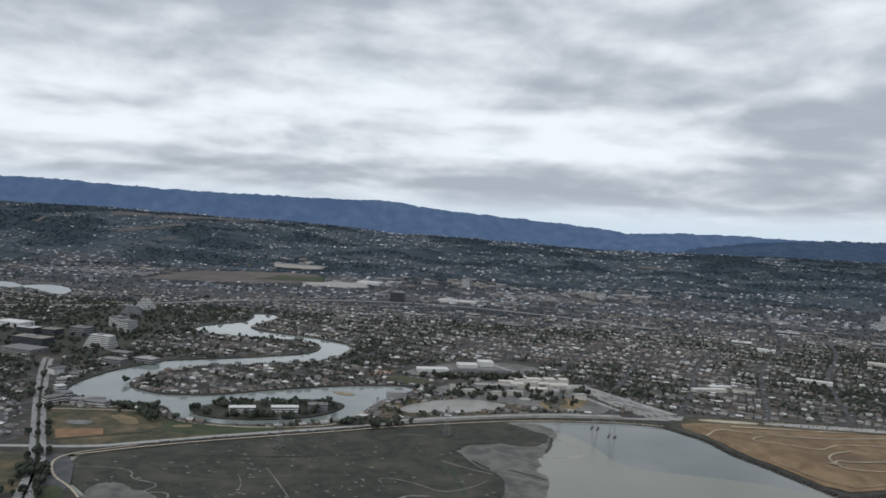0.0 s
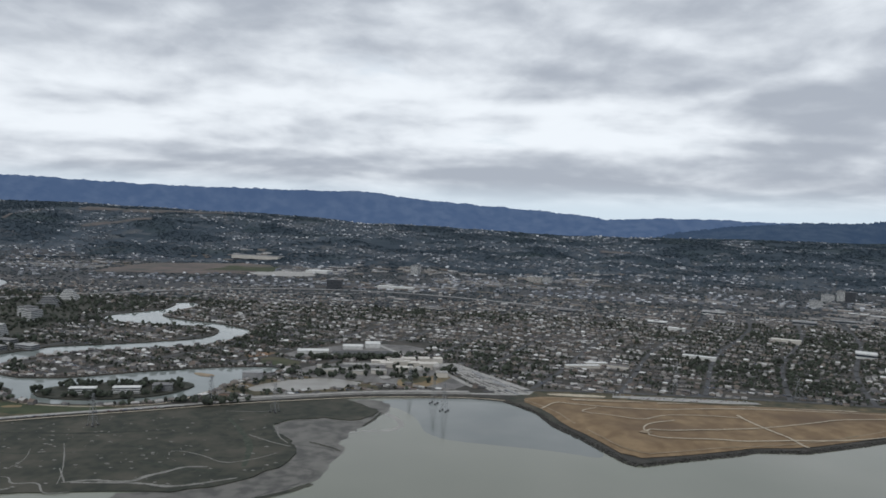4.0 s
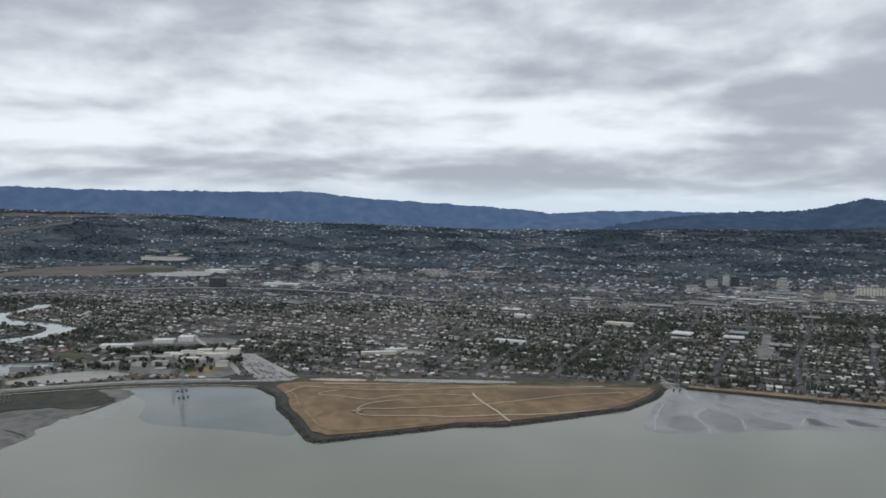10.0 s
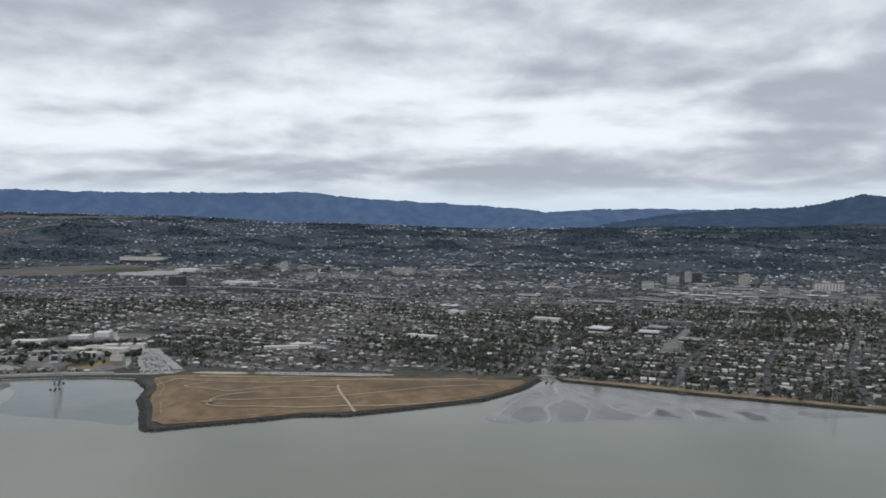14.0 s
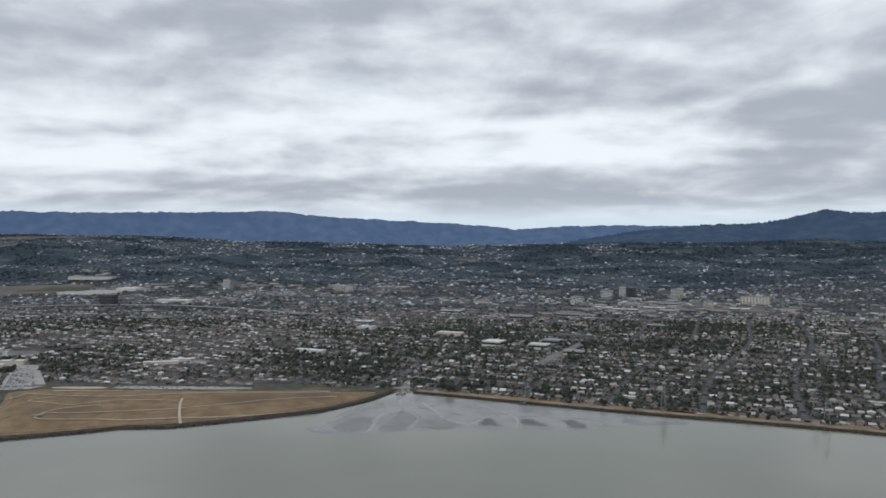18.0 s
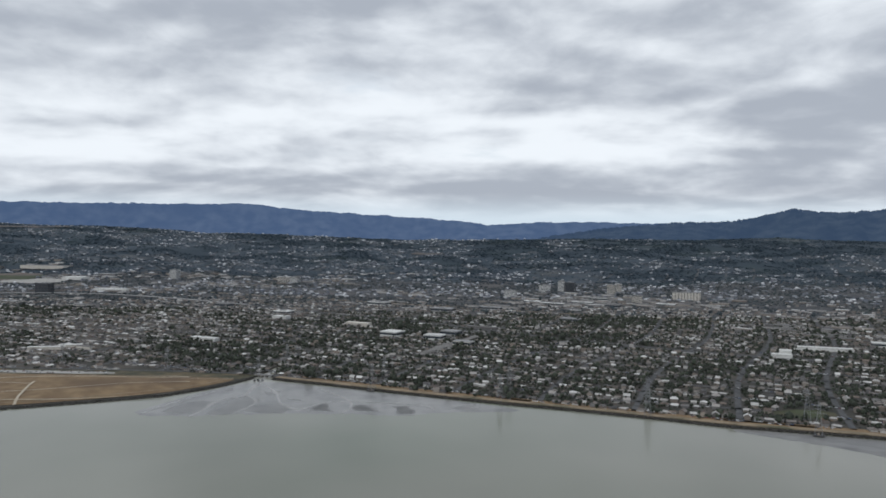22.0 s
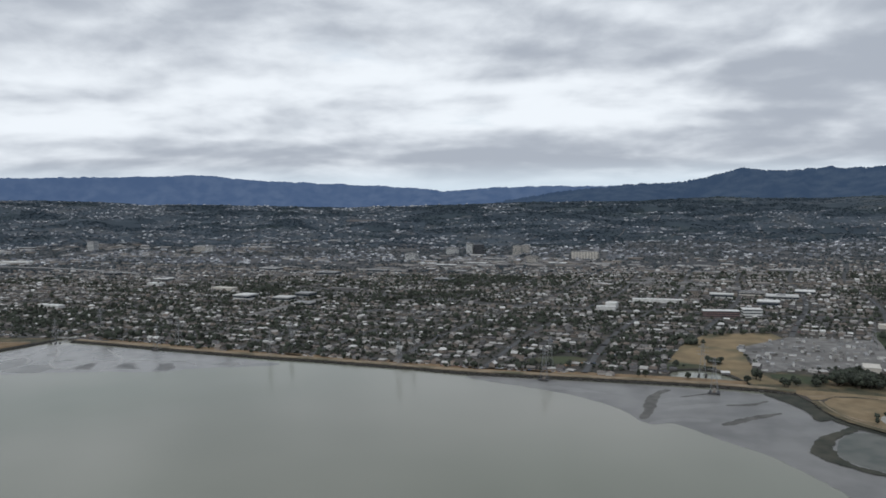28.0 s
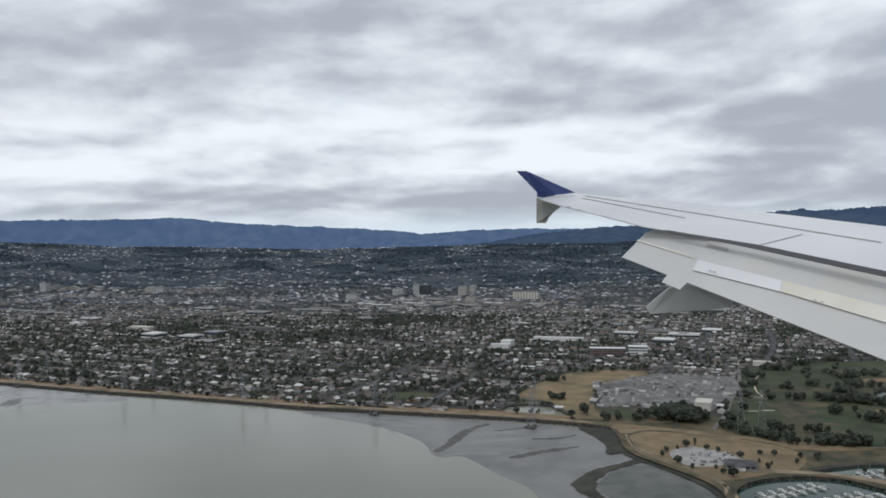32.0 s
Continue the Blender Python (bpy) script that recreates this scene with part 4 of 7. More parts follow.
def grove(name, x, y, z, width, tall, variants, material, label, seed):
    r = np.random.default_rng(seed)
    pick = r.integers(0, len(variants), len(x))
    vs, fs, base = [], [], 0
    for k, (tv, tf) in enumerate(variants):
        i = np.flatnonzero(pick == k)
        yaw = r.uniform(0, 6.28, len(i))
        c, s = np.cos(yaw)[:, None], np.sin(yaw)[:, None]
        w = width[i][:, None]
        px = (c * tv[None, :, 0] - s * tv[None, :, 1]) * w + x[i][:, None]
        py = (s * tv[None, :, 0] + c * tv[None, :, 1]) * w + y[i][:, None]
        pz = tv[None, :, 2] * tall[i][:, None] + z[i][:, None]
        vs.append(np.stack([px, py, pz], -1).reshape(-1, 3))
        fs.append((tf[None] + (np.arange(len(i)) * len(tv))[:, None, None]).reshape(-1, 3) + base)
        base += len(i) * len(tv)
    ob = field_mesh(name, np.concatenate(vs), [(np.concatenate(fs), 0)], material)
    ob.data.polygons.foreach_set("use_smooth", np.ones(len(ob.data.polygons), bool))
    return tagged(ob, label, "trees", kind="stuff")


NEAR = [clump(s, 2) for s in range(8)]
FAR = [clump(20 + s, 1) for s in range(5)]
n = 104000
tx = rng.uniform(-1100, 2000, n)
ty = rng.uniform(560, 1300, n)
ok = in_view(tx, ty, 60) & buildable(tx, ty) & ~on_street(tx, ty, 3.6)
patch = leafy(tx, ty) + rng.normal(0, 0.35, n)
ok &= patch > -0.62 - 0.25 * np.clip((tx - 300) / 600, 0, 1) + 0.45 * ((tx > 860) & (tx < 1140) & (ty < 760))
tx, ty = tx[ok], ty[ok]
w = (rng.gamma(2.4, 0.72, len(tx)) + 1.1) * (1.0 + 0.35 * np.clip(leafy(tx, ty), 0, 1))
grove("street_trees", tx, ty, np.full(len(tx), Z), w, w * rng.uniform(0.7, 1.15, len(tx)), NEAR, M["foliage"], "dense dark green garden and street trees", 1)
n = 190000
tx = rng.uniform(-2600, 3600, n)
ty = np.where(np.arange(n) < 105000, 1300 + 800 * rng.random(n), 2100 + 1050 * rng.random(n) ** 0.9)
ok = in_view(tx, ty, 100) & buildable(tx, ty)
belt = np.clip((patchy(tx, ty * 2.2, 190, 5) - 0.43) / 0.10, 0.02, 1.0) * np.clip((patchy(tx, ty * 3.0, 60, 6) - 0.34) / 0.18, 0.06, 1.0)
dense = np.where(ty < 2100, 0.80 - 0.20 * belt + 0.3 * np.clip(leafy(tx, ty), -1, 1), 0.98 - 0.4 * belt)
ok &= (rng.random(n) < dense) & (patchy(tx, ty * 1.6, 105, 9) < 0.66)
tx, ty = tx[ok], ty[ok]
w = rng.gamma(3, 0.8, len(tx)) + 1.3 + 1.6 * np.clip((ty - 2000) / 900, 0, 1)
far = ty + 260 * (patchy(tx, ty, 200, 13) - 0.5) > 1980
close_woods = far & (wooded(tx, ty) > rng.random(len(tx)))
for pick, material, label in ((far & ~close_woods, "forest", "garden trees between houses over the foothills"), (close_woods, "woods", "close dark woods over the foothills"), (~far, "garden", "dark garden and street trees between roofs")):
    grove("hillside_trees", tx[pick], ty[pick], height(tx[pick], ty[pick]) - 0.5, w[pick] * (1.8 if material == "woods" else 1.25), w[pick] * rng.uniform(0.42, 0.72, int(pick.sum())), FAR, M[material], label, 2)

# ---- ground cover, roads and shore works ----
M["bare"] = mat("bare_earth", (0.12, 0.082, 0.062), (0.16, 0.11, 0.085), 0.03, 0.95)
M["fallow"] = mat("fallow_grass", (0.17, 0.125, 0.07), (0.24, 0.18, 0.10), 0.05, 0.95, c=(0.09, 0.085, 0.05), scale2=0.03)
M["verge"] = mat("weedy_grass", (0.034, 0.039, 0.023), (0.088, 0.074, 0.044), 0.12, 0.95, c=(0.150, 0.113, 0.064), scale2=0.05, detail=10.0, lo=0.38, hi=0.62, bump=0.15)


def patch(name, poly, material, label, category, z=0.06, rounds=1, jitter=0.6):
    return tagged(part(name, sheet([smooth(poly, True, rounds, jitter)], Z + z), material), label, category, kind="structure")


def road(name, line, width, material, label, z=0.16, category="road", rounds=2):
    bm = ribbon(bmesh.new(), smooth(line, False, rounds), width, Z + z)
    return tagged(part(name, bm, material), label, category, kind="structure")


patch("dry_verge", VERGE, M["verge"], "patchy dry grass and weeds by the shore road", "grass")
patch("bare_lot", [(-323, 523), (-291, 534), (-283, 519), (-309, 501)], M["brownsoil"], "bare orange-brown earth lot", "ground", 0.1, 0, 0.7)
patch("dry_patch", [(-305, 568), (-295, 576), (-274, 562), (-274, 549), (-289, 552)], M["fallow"], "patch of dry golden grass", "grass", 0.115, 1, 2.0)
patch("dry_patch", [(-247, 551), (-239, 560), (-229, 559), (-232, 552)], M["fallow"], "patch of dry golden grass", "grass", 0.135, 1, 0.8)
patch("rubble_ground", [(-330, 547), (-310, 553), (-303, 542), (-322, 537)], M["lotgrey"], "grey rubble heaps on waste ground", "rubble", 0.125, 1, 1.2)
patch("shore_lawn", [(-276, 406), (-257, 414), (-248, 410), (-238, 384), (-260, 376)], M["green"], "dull green lawn by the shore trail", "lawn", 0.125, 1, 0.5)
patch("putting_green", [(-261, 402), (-257, 406), (-250, 403), (-250, 395), (-256, 395)], M["green"], "brighter round putting green", "lawn", 0.155, 2, 0.2)
patch("verge_green", [(-262, 570), (-215, 560), (-150, 574), (-175, 552), (-240, 528)], M["green"], "dull green grass bank by the lagoon", "grass", 0.1)
patch("park_lawn", PARK, M["green"], "green park lawn behind the lagoon", "lawn", 0.08)
patch("park_soil", [(-128, 800), (-112, 812), (-100, 838), (-118, 836), (-136, 815)], M["brownsoil"], "bare brown soil by the park", "ground", 0.09)
patch("plant_ground", [(-50, 716), (30, 712), (140, 692), (80, 815), (20, 822), (-58, 768)], M["lotgrey"], "paved grounds of the treatment plant", "pavement", 0.06)
patch("plant_grass", [(53, 735), (105, 764), (107, 747), (88, 705), (65, 691), (55, 704)], M["fallow"], "dry grass by the treatment plant", "grass", 0.1)
patch("plant_lawn", [(56, 738), (80, 750), (84, 725), (66, 712), (58, 716)], M["green"], "green lawn by the treatment plant", "lawn", 0.14)
patch("store_yard", [(-105, 828), (-72, 814), (45, 842), (66, 866), (60, 930), (-30, 925)], M["lotgrey"], "worn grey yard of the warehouses", "pavement", 0.06)
patch("storage_lot", LOT, M["concrete"], "pale grey storage lot with long rows", "car park", 0.08, 0, 0)
patch("fallow_field", FALLOW, M["fallow"], "dry yellow fallow field by the pond", "field", 0.06, 0, 1.2)
patch("pond_bank", [(1100, 560), (1112, 592), (1144, 580), (1144, 566), (1123, 572)], M["green"], "dark green bank beside the pond", "grass", 0.13, 1, 0.4)
patch("shore_scrub", [(1146, 510), (1172, 566), (1242, 530), (1262, 520), (1285, 478), (1330, 448), (1900, 448), (1900, 380), (1345, 425), (1300, 415), (1262, 408), (1270, 440), (1202, 494)], M["verge"], "weedy scrub and dry grass above the shore", "scrub", 0.03)
patch("dike_scrub", [(1207, 360), (1214, 376), (1232, 389), (1256, 394), (1278, 389), (1300, 381), (1350, 390), (1400, 360), (1312, 332), (1288, 366), (1275, 386), (1256, 391), (1232, 386), (1216, 373)], M["verge"], "weedy dike round the marina", "scrub", 0.145, 0, 0)
patch("east_scrub", [(1345, 418), (1900, 448), (1900, 330), (1400, 345), (1364, 396)], M["verge"], "weedy scrub behind the marina", "scrub", 0.055, 0, 0)
patch("basin_scrub", [(1262, 404), (1294, 413), (1345, 417), (1345, 430), (1262, 434)], M["verge"], "weedy bank above the marina", "scrub", 0.085, 0, 0)
patch("yard_bank", [(1172, 545), (1190, 520), (1210, 522), (1212, 536), (1190, 552)], M["green"], "dark green grass bank below the yard", "grass", 0.13, 1, 0.6)
patch("spit_scrub", [(1232, 388), (1256, 393), (1277, 388), (1264, 400), (1262, 412), (1236, 398), (1208, 384), (1208, 366)], M["verge"], "weedy spit by the marina", "scrub", 0.115, 0, 0)
patch("substation_yard", YARD, M["lotgrey"], "grey gravel yard full of gear", "yard", 0.19, 0, 0.8)
patch("golf_course", GOLF, M["green"], "green golf course with brown rough", "golf course", 0.11)
patch("bluff_grass", BLUFF, M["bluffgrass"], "dry golden grass on the point", "grass", 0.175)
patch("bluff_grass_edge", [(1178, 474), (1178, 492), (1160, 505), (1200, 500), (1290, 452), (1330, 440), (1275, 436), (1262, 458), (1202, 490)], M["bluffgrass"], "strip of dry grass along the bank", "grass", 0.205)
patch("point_carpark", [(1198, 437), (1210, 446), (1217, 448), (1232, 431), (1238, 416), (1218, 407), (1201, 406), (1196, 422)], M["concrete"], "pale car park of the waterside restaurant", "car park", 0.235, 1, 0.2)
patch("sports_field", PITCH, M["green"], "green school sports field", "field", 0.08)
patch("infield", [(1024, 583), (1050, 598), (1046, 586), (1032, 578)], M["brownsoil"], "brown baseball infield", "field", 0.12)
patch("end_lot", [(-300, 468), (-276, 470), (-240, 400), (-262, 390), (-288, 436)], M["asphalt"], "small dark car park among trees", "car park", 0.08)
patch("west_lot", [(-420, 462), (-312, 470), (-292, 440), (-268, 395), (-300, 370), (-420, 390)], M["verge"], "rough dry grass", "grass", 0.05)
patch("west_carpark", [(-345, 497), (-372, 492), (-440, 596), (-418, 614)], M["asphalt"], "dark car park beside the avenue", "car park", 0.07)
patch("slough_bank", [(-108, 606), (-70, 616), (0, 652), (44, 670), (32, 716), (-20, 730), (-60, 712), (-95, 672)], M["verge"], "weedy banks of the tidal slough", "grass", 0.02)
patch("slough_mud", SLOUGH, M["sheen"], "pale silty tidal slough", "mudflat", 0.09, 2, 0.8)
patch("slough_soil", [(-100, 622), (-80, 630), (-66, 642), (-90, 640)], M["bare"], "bare reddish soil by the bridge", "ground", 0.1)
# Tree shade on these two lawns is put in with the dark marsh colour.
patch("islet_lawn", ISLET, M["marsh"], "shaded lawn of the islet", "lawn", 0.04, 1, 0)
patch("office_lawn", [(-640, 780), (-445, 790), (-440, 880), (-470, 1060), (-540, 1240), (-640, 1240)], M["marsh"], "shaded lawns and drives of the office park", "lawn", 0.03)
patch("marsh_mud", [(-232, 412), (-205, 422), (-186, 404), (-205, 386), (-240, 388)], M["mud"], "bare grey mud in the marsh", "mud", -0.6, 2, 0.8)
patch("scrub_bank", [(160, 668), (190, 630), (201, 592), (206, 597), (198, 632), (182, 690), (172, 690)], M["marsh"], "dark scrub on the bank", "scrub", 0.3)
for k, (x, y, w, h) in enumerate(((1330, 560, 34, 9), (1388, 540, 26, 8), (1360, 620, 40, 10), (1420, 590, 20, 9), (1300, 500, 30, 7), (1440, 660, 36, 10))):
    patch("rough_grass", [(x - w, y - h), (x + w, y - h * 0.4), (x + w * 0.8, y + h), (x - w * 0.9, y + h * 0.6)], M["drygrass"] if k % 2 else M["verge"], "brownish rough between the fairways", "grass", 0.14 + 0.012 * k, 2, 1.0)
patch("brown_rough", [(1304, 550), (1323, 577), (1340, 570), (1324, 530), (1300, 509)], M["verge"], "weedy brown rough on the golf course", "grass", 0.215, 1, 2.0)
for x, y in ((1284, 541), (1296, 543)):
    patch("bunker", [(x - 6, y - 1.5), (x + 6, y - 1), (x + 5, y + 2), (x - 5, y + 1.5)], M["path"], "pale sand bunker", "bunker", 0.24, 2, 0.2)
patch("golf_pond", [(1395, 585), (1425, 592), (1432, 606), (1405, 604)], M["lagoon"], "small dark golf pond", "water", 0.25, 2, 0.4)

# Landfill park: a low mound with gravel paths.
RIM = [(172, 672), (198, 632), (208, 594), (226, 562), (248, 513), (281, 525), (331, 548), (346, 557), (385, 563), (441, 593), (486, 621), (512, 653), (522, 668), (532, 690), (470, 694), (330, 690), (200, 690)]


def mound(x, y):
    """Height of the park's surface over the shore level."""
    c = Vector((350, 625))
    d = 1e9
    for a, b in zip(RIM, RIM[1:] + RIM[:1]):
        e = Vector(b) - Vector(a)
        t = max(0, min(1, (Vector((x, y)) - Vector(a)).dot(e) / e.length_squared))
        d = min(d, (Vector((x, y)) - Vector(a) - e * t).length)
    f = min(1.0, d / 22.0)
    return 0.4 + 4.4 * f * f * (3 - 2 * f) * (0.75 + 0.25 * math.sin(x / 37 + 1) * math.sin(y / 29))


bm = sheet([smooth(RIM, True, 1, 0.4)], 0)
bmesh.ops.subdivide_edges(bm, edges=[e for e in bm.edges if e.calc_length() > 12], cuts=6, use_grid_fill=True)
bmesh.ops.triangulate(bm, faces=bm.faces)
for v in bm.verts:
    v.co.z = Z + mound(v.co.x, v.co.y)
for f in bm.faces:
    f.smooth = True
tagged(part("landfill_park", bm, M["drygrass"]), "low mound of tawny dry grass above the bay", "park", kind="structure")
bm = bmesh.new()
for line, w in (([(270, 562), (271, 578), (287, 576), (313, 586), (369, 605), (427, 631), (441, 642), (500, 660)], 2.2), ([(270, 562), (280, 556), (312, 561), (384, 576), (439, 593), (492, 618)], 1.9), ([(360, 640), (363, 627), (380, 585), (391, 562)], 3.0), ([(192, 640), (205, 655), (224, 650), (263, 645), (300, 646), (330, 655), (420, 668), (500, 678), (528, 690)], 2.4),
                ([(240, 640), (228, 630), (225, 620), (246, 616), (272, 603), (285, 616), (297, 628), (330, 634), (362, 632)], 1.8), ([(300, 610), (278, 596), (268, 580), (270, 565)], 2.0)):
    fine = []
    for a, b in zip(smooth(line, False, 2), smooth(line, False, 2)[1:]):
        k = max(1, int(math.dist(a, b) / 5))
        fine += [(a[0] + (b[0] - a[0]) * i / k, a[1] + (b[1] - a[1]) * i / k) for i in range(k)]
    ribbon(bm, fine, w * 0.72, Z + 0.55, lift=mound)
tagged(part("park_paths", bm, M["path"]), "pale gravel footpaths over the mound", "footpath", kind="structure")
fine = []
ring = smooth([(178, 668), (204, 634), (214, 598), (231, 566), (252, 521), (281, 531), (330, 554), (386, 570), (440, 600), (484, 628), (508, 656), (528, 690)], False, 2)
for a, b in zip(ring, ring[1:]):
    k = max(1, int(math.dist(a, b) / 5))
    fine += [(a[0] + (b[0] - a[0]) * i / k, a[1] + (b[1] - a[1]) * i / k) for i in range(k)]
tagged(part("rim_path", ribbon(bmesh.new(), fine, 1.1, Z + 0.5, lift=mound), M["levee"]), "faint tan trail round the mound's rim", "footpath", kind="structure")
patch("park_back", [(176, 682), (200, 688), (470, 692), (534, 690), (545, 712), (400, 724), (180, 716)], M["verge"], "dry verge behind the mound", "grass", 0.05, 0, 0)
patch("park_lot", [(262, 696), (266, 710), (400, 713), (402, 699)], M["concrete"], "pale gravel car park behind the mound", "car park", 0.14, 1, 0.5)
for k, line in enumerate(([(300, 672), (323, 674), (350, 680), (392, 688)], [(420, 686), (445, 688), (483, 691)], [(222, 668), (255, 672), (286, 676)])):
    fine = smooth(line, False, 3, 0.8)
    bm = ribbon(bmesh.new(), fine, 5.0 - k * 0.6, Z + 0.62, lift=mound)
    tagged(part("sand_clearing", bm, M["path"]), "pale sandy clearing along the mound's back edge", "ground", kind="structure")
patch("park_lot_west", [(200, 694), (204, 704), (256, 706), (258, 696)], M["path"], "pale sandy clearing behind the mound", "ground", 0.12, 2, 0.8)
patch("path_node", [(262, 567), (268, 573), (275, 569), (270, 564)], M["levee"], "small gravel lookout", "pavement", mound(268, 569) + 0.62, 2, 0.4)
road("park_road", [(140, 694), (200, 716), (330, 722), (470, 722), (545, 716), (600, 696)], 6, M["asphalt"], "asphalt road behind the park", 0.3)

# Roads.
LEFT = [(x - 4.2 * 0.86, y + 4.2 * 0.5) for x, y in AVENUE]
RIGHT = [(x + 4.2 * 0.86, y - 4.2 * 0.5) for x, y in AVENUE]
road("avenue", LEFT, 6.4, M["freeway"], "worn pale carriageway of a broad avenue", 0.2)
road("avenue_east", RIGHT, 6.4, M["freeway"], "worn pale carriageway of a broad avenue", 0.2)
road("avenue_median", AVENUE[1:], 2.2, M["marsh"], "planted median of the avenue", 0.22, "median")
road("shore_road", SHORE_ROAD, 5.5, M["concrete"], "pale asphalt road along the levee", 0.18)
road("levee_path", [(x + 1, y - 4) for x, y in LEVEE[4:]], 1.8, M["path"], "pale path on the levee top", 0.26, "footpath")
road("levee_trail", [(x - 2, y) for x, y in LEVEE[:6]], 1.5, M["path"], "pale gravel trail round the marsh", 0.26, "footpath")
road("lagoon_trail", [(-372, 590), (-300, 597), (-270, 590), (-258, 574), (-236, 564), (-195, 563), (-160, 572), (-120, 590), (-108, 640), (-80, 690)], 2.0, M["path"], "pale path beside the lagoon", 0.24, "footpath")
road("verge_path", [(-358, 576), (-326, 583), (-290, 588), (-273, 590)], 1.8, M["path"], "pale path behind the waste ground", 0.26, "footpath")
road("soil_bank", [(-309, 500), (-294, 507), (-280, 517), (-250, 536)], 2.2, M["marsh"], "dark weedy bank below the earth lot", 0.3, "bank")
road("access_road", [(1240, 488), (1262, 530), (1290, 600), (1313, 650), (1350, 760), (1420, 930), (1500, 1230)], 3.0, M["lotgrey"], "worn grey access road past the yard", 0.31)
road("golf_path", [(1300, 590), (1312, 591), (1312, 610), (1327, 657), (1349, 699)], 1.5, M["path"], "pale golf cart path", 0.28, "footpath")
road("coast_path", [(x + 2.2, y + 5.2) for x, y in COAST], 4.4, M["levee"], "tan gravel levee-top path", 0.7, "footpath")
road("coast_verge", [(x + 5, y + 13) for x, y in COAST[:-1]], 15, M["drygrass"], "strip of dry grass behind the levee", 0.12, "grass")
road("coast_bank", [(x + 2.4, y + 5.6) for x, y in COAST], 8.0, M["levee"], "earth levee bank", 0.5, "levee")
road("point_path", [(1178, 487), (1205, 488), (1240, 470), (1275, 452), (1330, 442)], 1.9, M["levee"], "tan path across the point", 0.27, "footpath")
road("point_path_south", [(1180, 445), (1195, 416), (1206, 392), (1212, 380), (1207, 360)], 1.5, M["levee"], "tan path down the spit", 0.3, "footpath")
road("spit_bank", [(x + 3.2, y + 0.5) for x, y in SPIT], 7.0, M["verge"], "weedy bank along the point's shore", 0.24, "grass")
road("spit_trail", [(x + 5.0, y + 1.0) for x, y in SPIT], 1.6, M["levee"], "tan footpath along the point's shore", 0.3, "footpath")
tagged(part("spit_foot", ribbon(bmesh.new(), smooth([(x - 1.6, y - 0.6) for x, y in SPIT], False, 3, 0.5), 4.5, 0.45), M["marsh"]), "dark weedy foot of the bank", "marsh", kind="structure")
road("marina_bank", [(x + 0.5, y + 2.2) for x, y in MARINA], 4.0, M["verge"], "weedy bank round the marina", 0.36, "grass")
road("dike_road", [(1238, 400), (1262, 394), (1282, 388), (1300, 372), (1320, 340)], 7, M["levee"], "earth dike between the marina basins", 0.33, "dike")


def draped(name, line, width, material, label, z, category="road"):
    fine = []
    sm = smooth(line, False, 2)
    for a, b in zip(sm, sm[1:]):
        k = max(1, int(math.dist(a, b) / 25))
        fine += [(a[0] + (b[0] - a[0]) * i / k, a[1] + (b[1] - a[1]) * i / k) for i in range(k)]
    bm = ribbon(bmesh.new(), fine, width, z, lift=lambda x, y: float(height(x, y)) if y > 1300 else Z)
    return tagged(part(name, bm, material), label, category, kind="structure")


M["redsoil"] = mat("bare_red_soil", (0.085, 0.074, 0.069), (0.135, 0.108, 0.095), 0.025, 0.95, c=(0.062, 0.066, 0.060), scale2=0.014, detail=9.0)
draped("freeway", HWY[:10], 13, M["freeway"], "broad pale concrete freeway", 1.6)
draped("freeway_east", HWY[9:], 9, M["asphalt"], "dark asphalt freeway between trees", 0.5)
draped("freeway_ramp", [(-573, 1300), (-430, 1380), (-300, 1420), (-170, 1470), (-82, 1530)], 7, M["freeway"], "pale curving freeway ramp", 1.2)
draped("freeway_ramp_north", [(-560, 1360), (-420, 1490), (-300, 1580), (-250, 1700), (-240, 1800)], 8, M["freeway"], "pale ramp climbing from the freeway", 1.1)
draped("freeway_spur", SPUR, 11, M["lotgrey"], "broad pale ramp road", 0.9)
draped("fork_lot", [(700, 852), (716, 905), (725, 950)], 26, M["lotgrey"], "worn paved triangle at the interchange", 0.4, "pavement")
draped("railway", RAIL, 6, M["levee"], "brown gravel railway bed", 0.5, "railway")


def tract(name, poly, material, label, category="field", z=1.2, cell=9.0):
    """Open ground that follows the lie of the land, ragged at its edges."""
    p = np.array(poly, float)
    xs, ys = np.arange(p[:, 0].min(), p[:, 0].max() + cell, cell), np.arange(p[:, 1].min(), p[:, 1].max() + cell, cell)
    ex, ey = np.meshgrid(xs, ys)
    mx, my = ex[:-1, :-1] + cell / 2, ey[:-1, :-1] + cell / 2
    keep = inside(mx + 40 * (patchy(mx, my, 45, 11) - 0.5), my + 40 * (patchy(mx, my, 45, 12) - 0.5), poly)
    i = np.arange(ex.size).reshape(ex.shape)
    q = np.stack([i[:-1, :-1], i[:-1, 1:], i[1:, 1:], i[1:, :-1]], -1)[keep]
    used, q = np.unique(q, return_inverse=True)
    v = np.stack([ex, ey, height(ex, ey) + z], -1).reshape(-1, 3)[used]
    return tagged(field_mesh(name, v, [(q.reshape(-1, 4), 0)], material), label, category, kind="structure")


for name, poly, material, label, z in TRACTS:
    tract(name, poly, M[material], label, z=z)

# Channels, wet sheens and dark pools on the tidal flats.


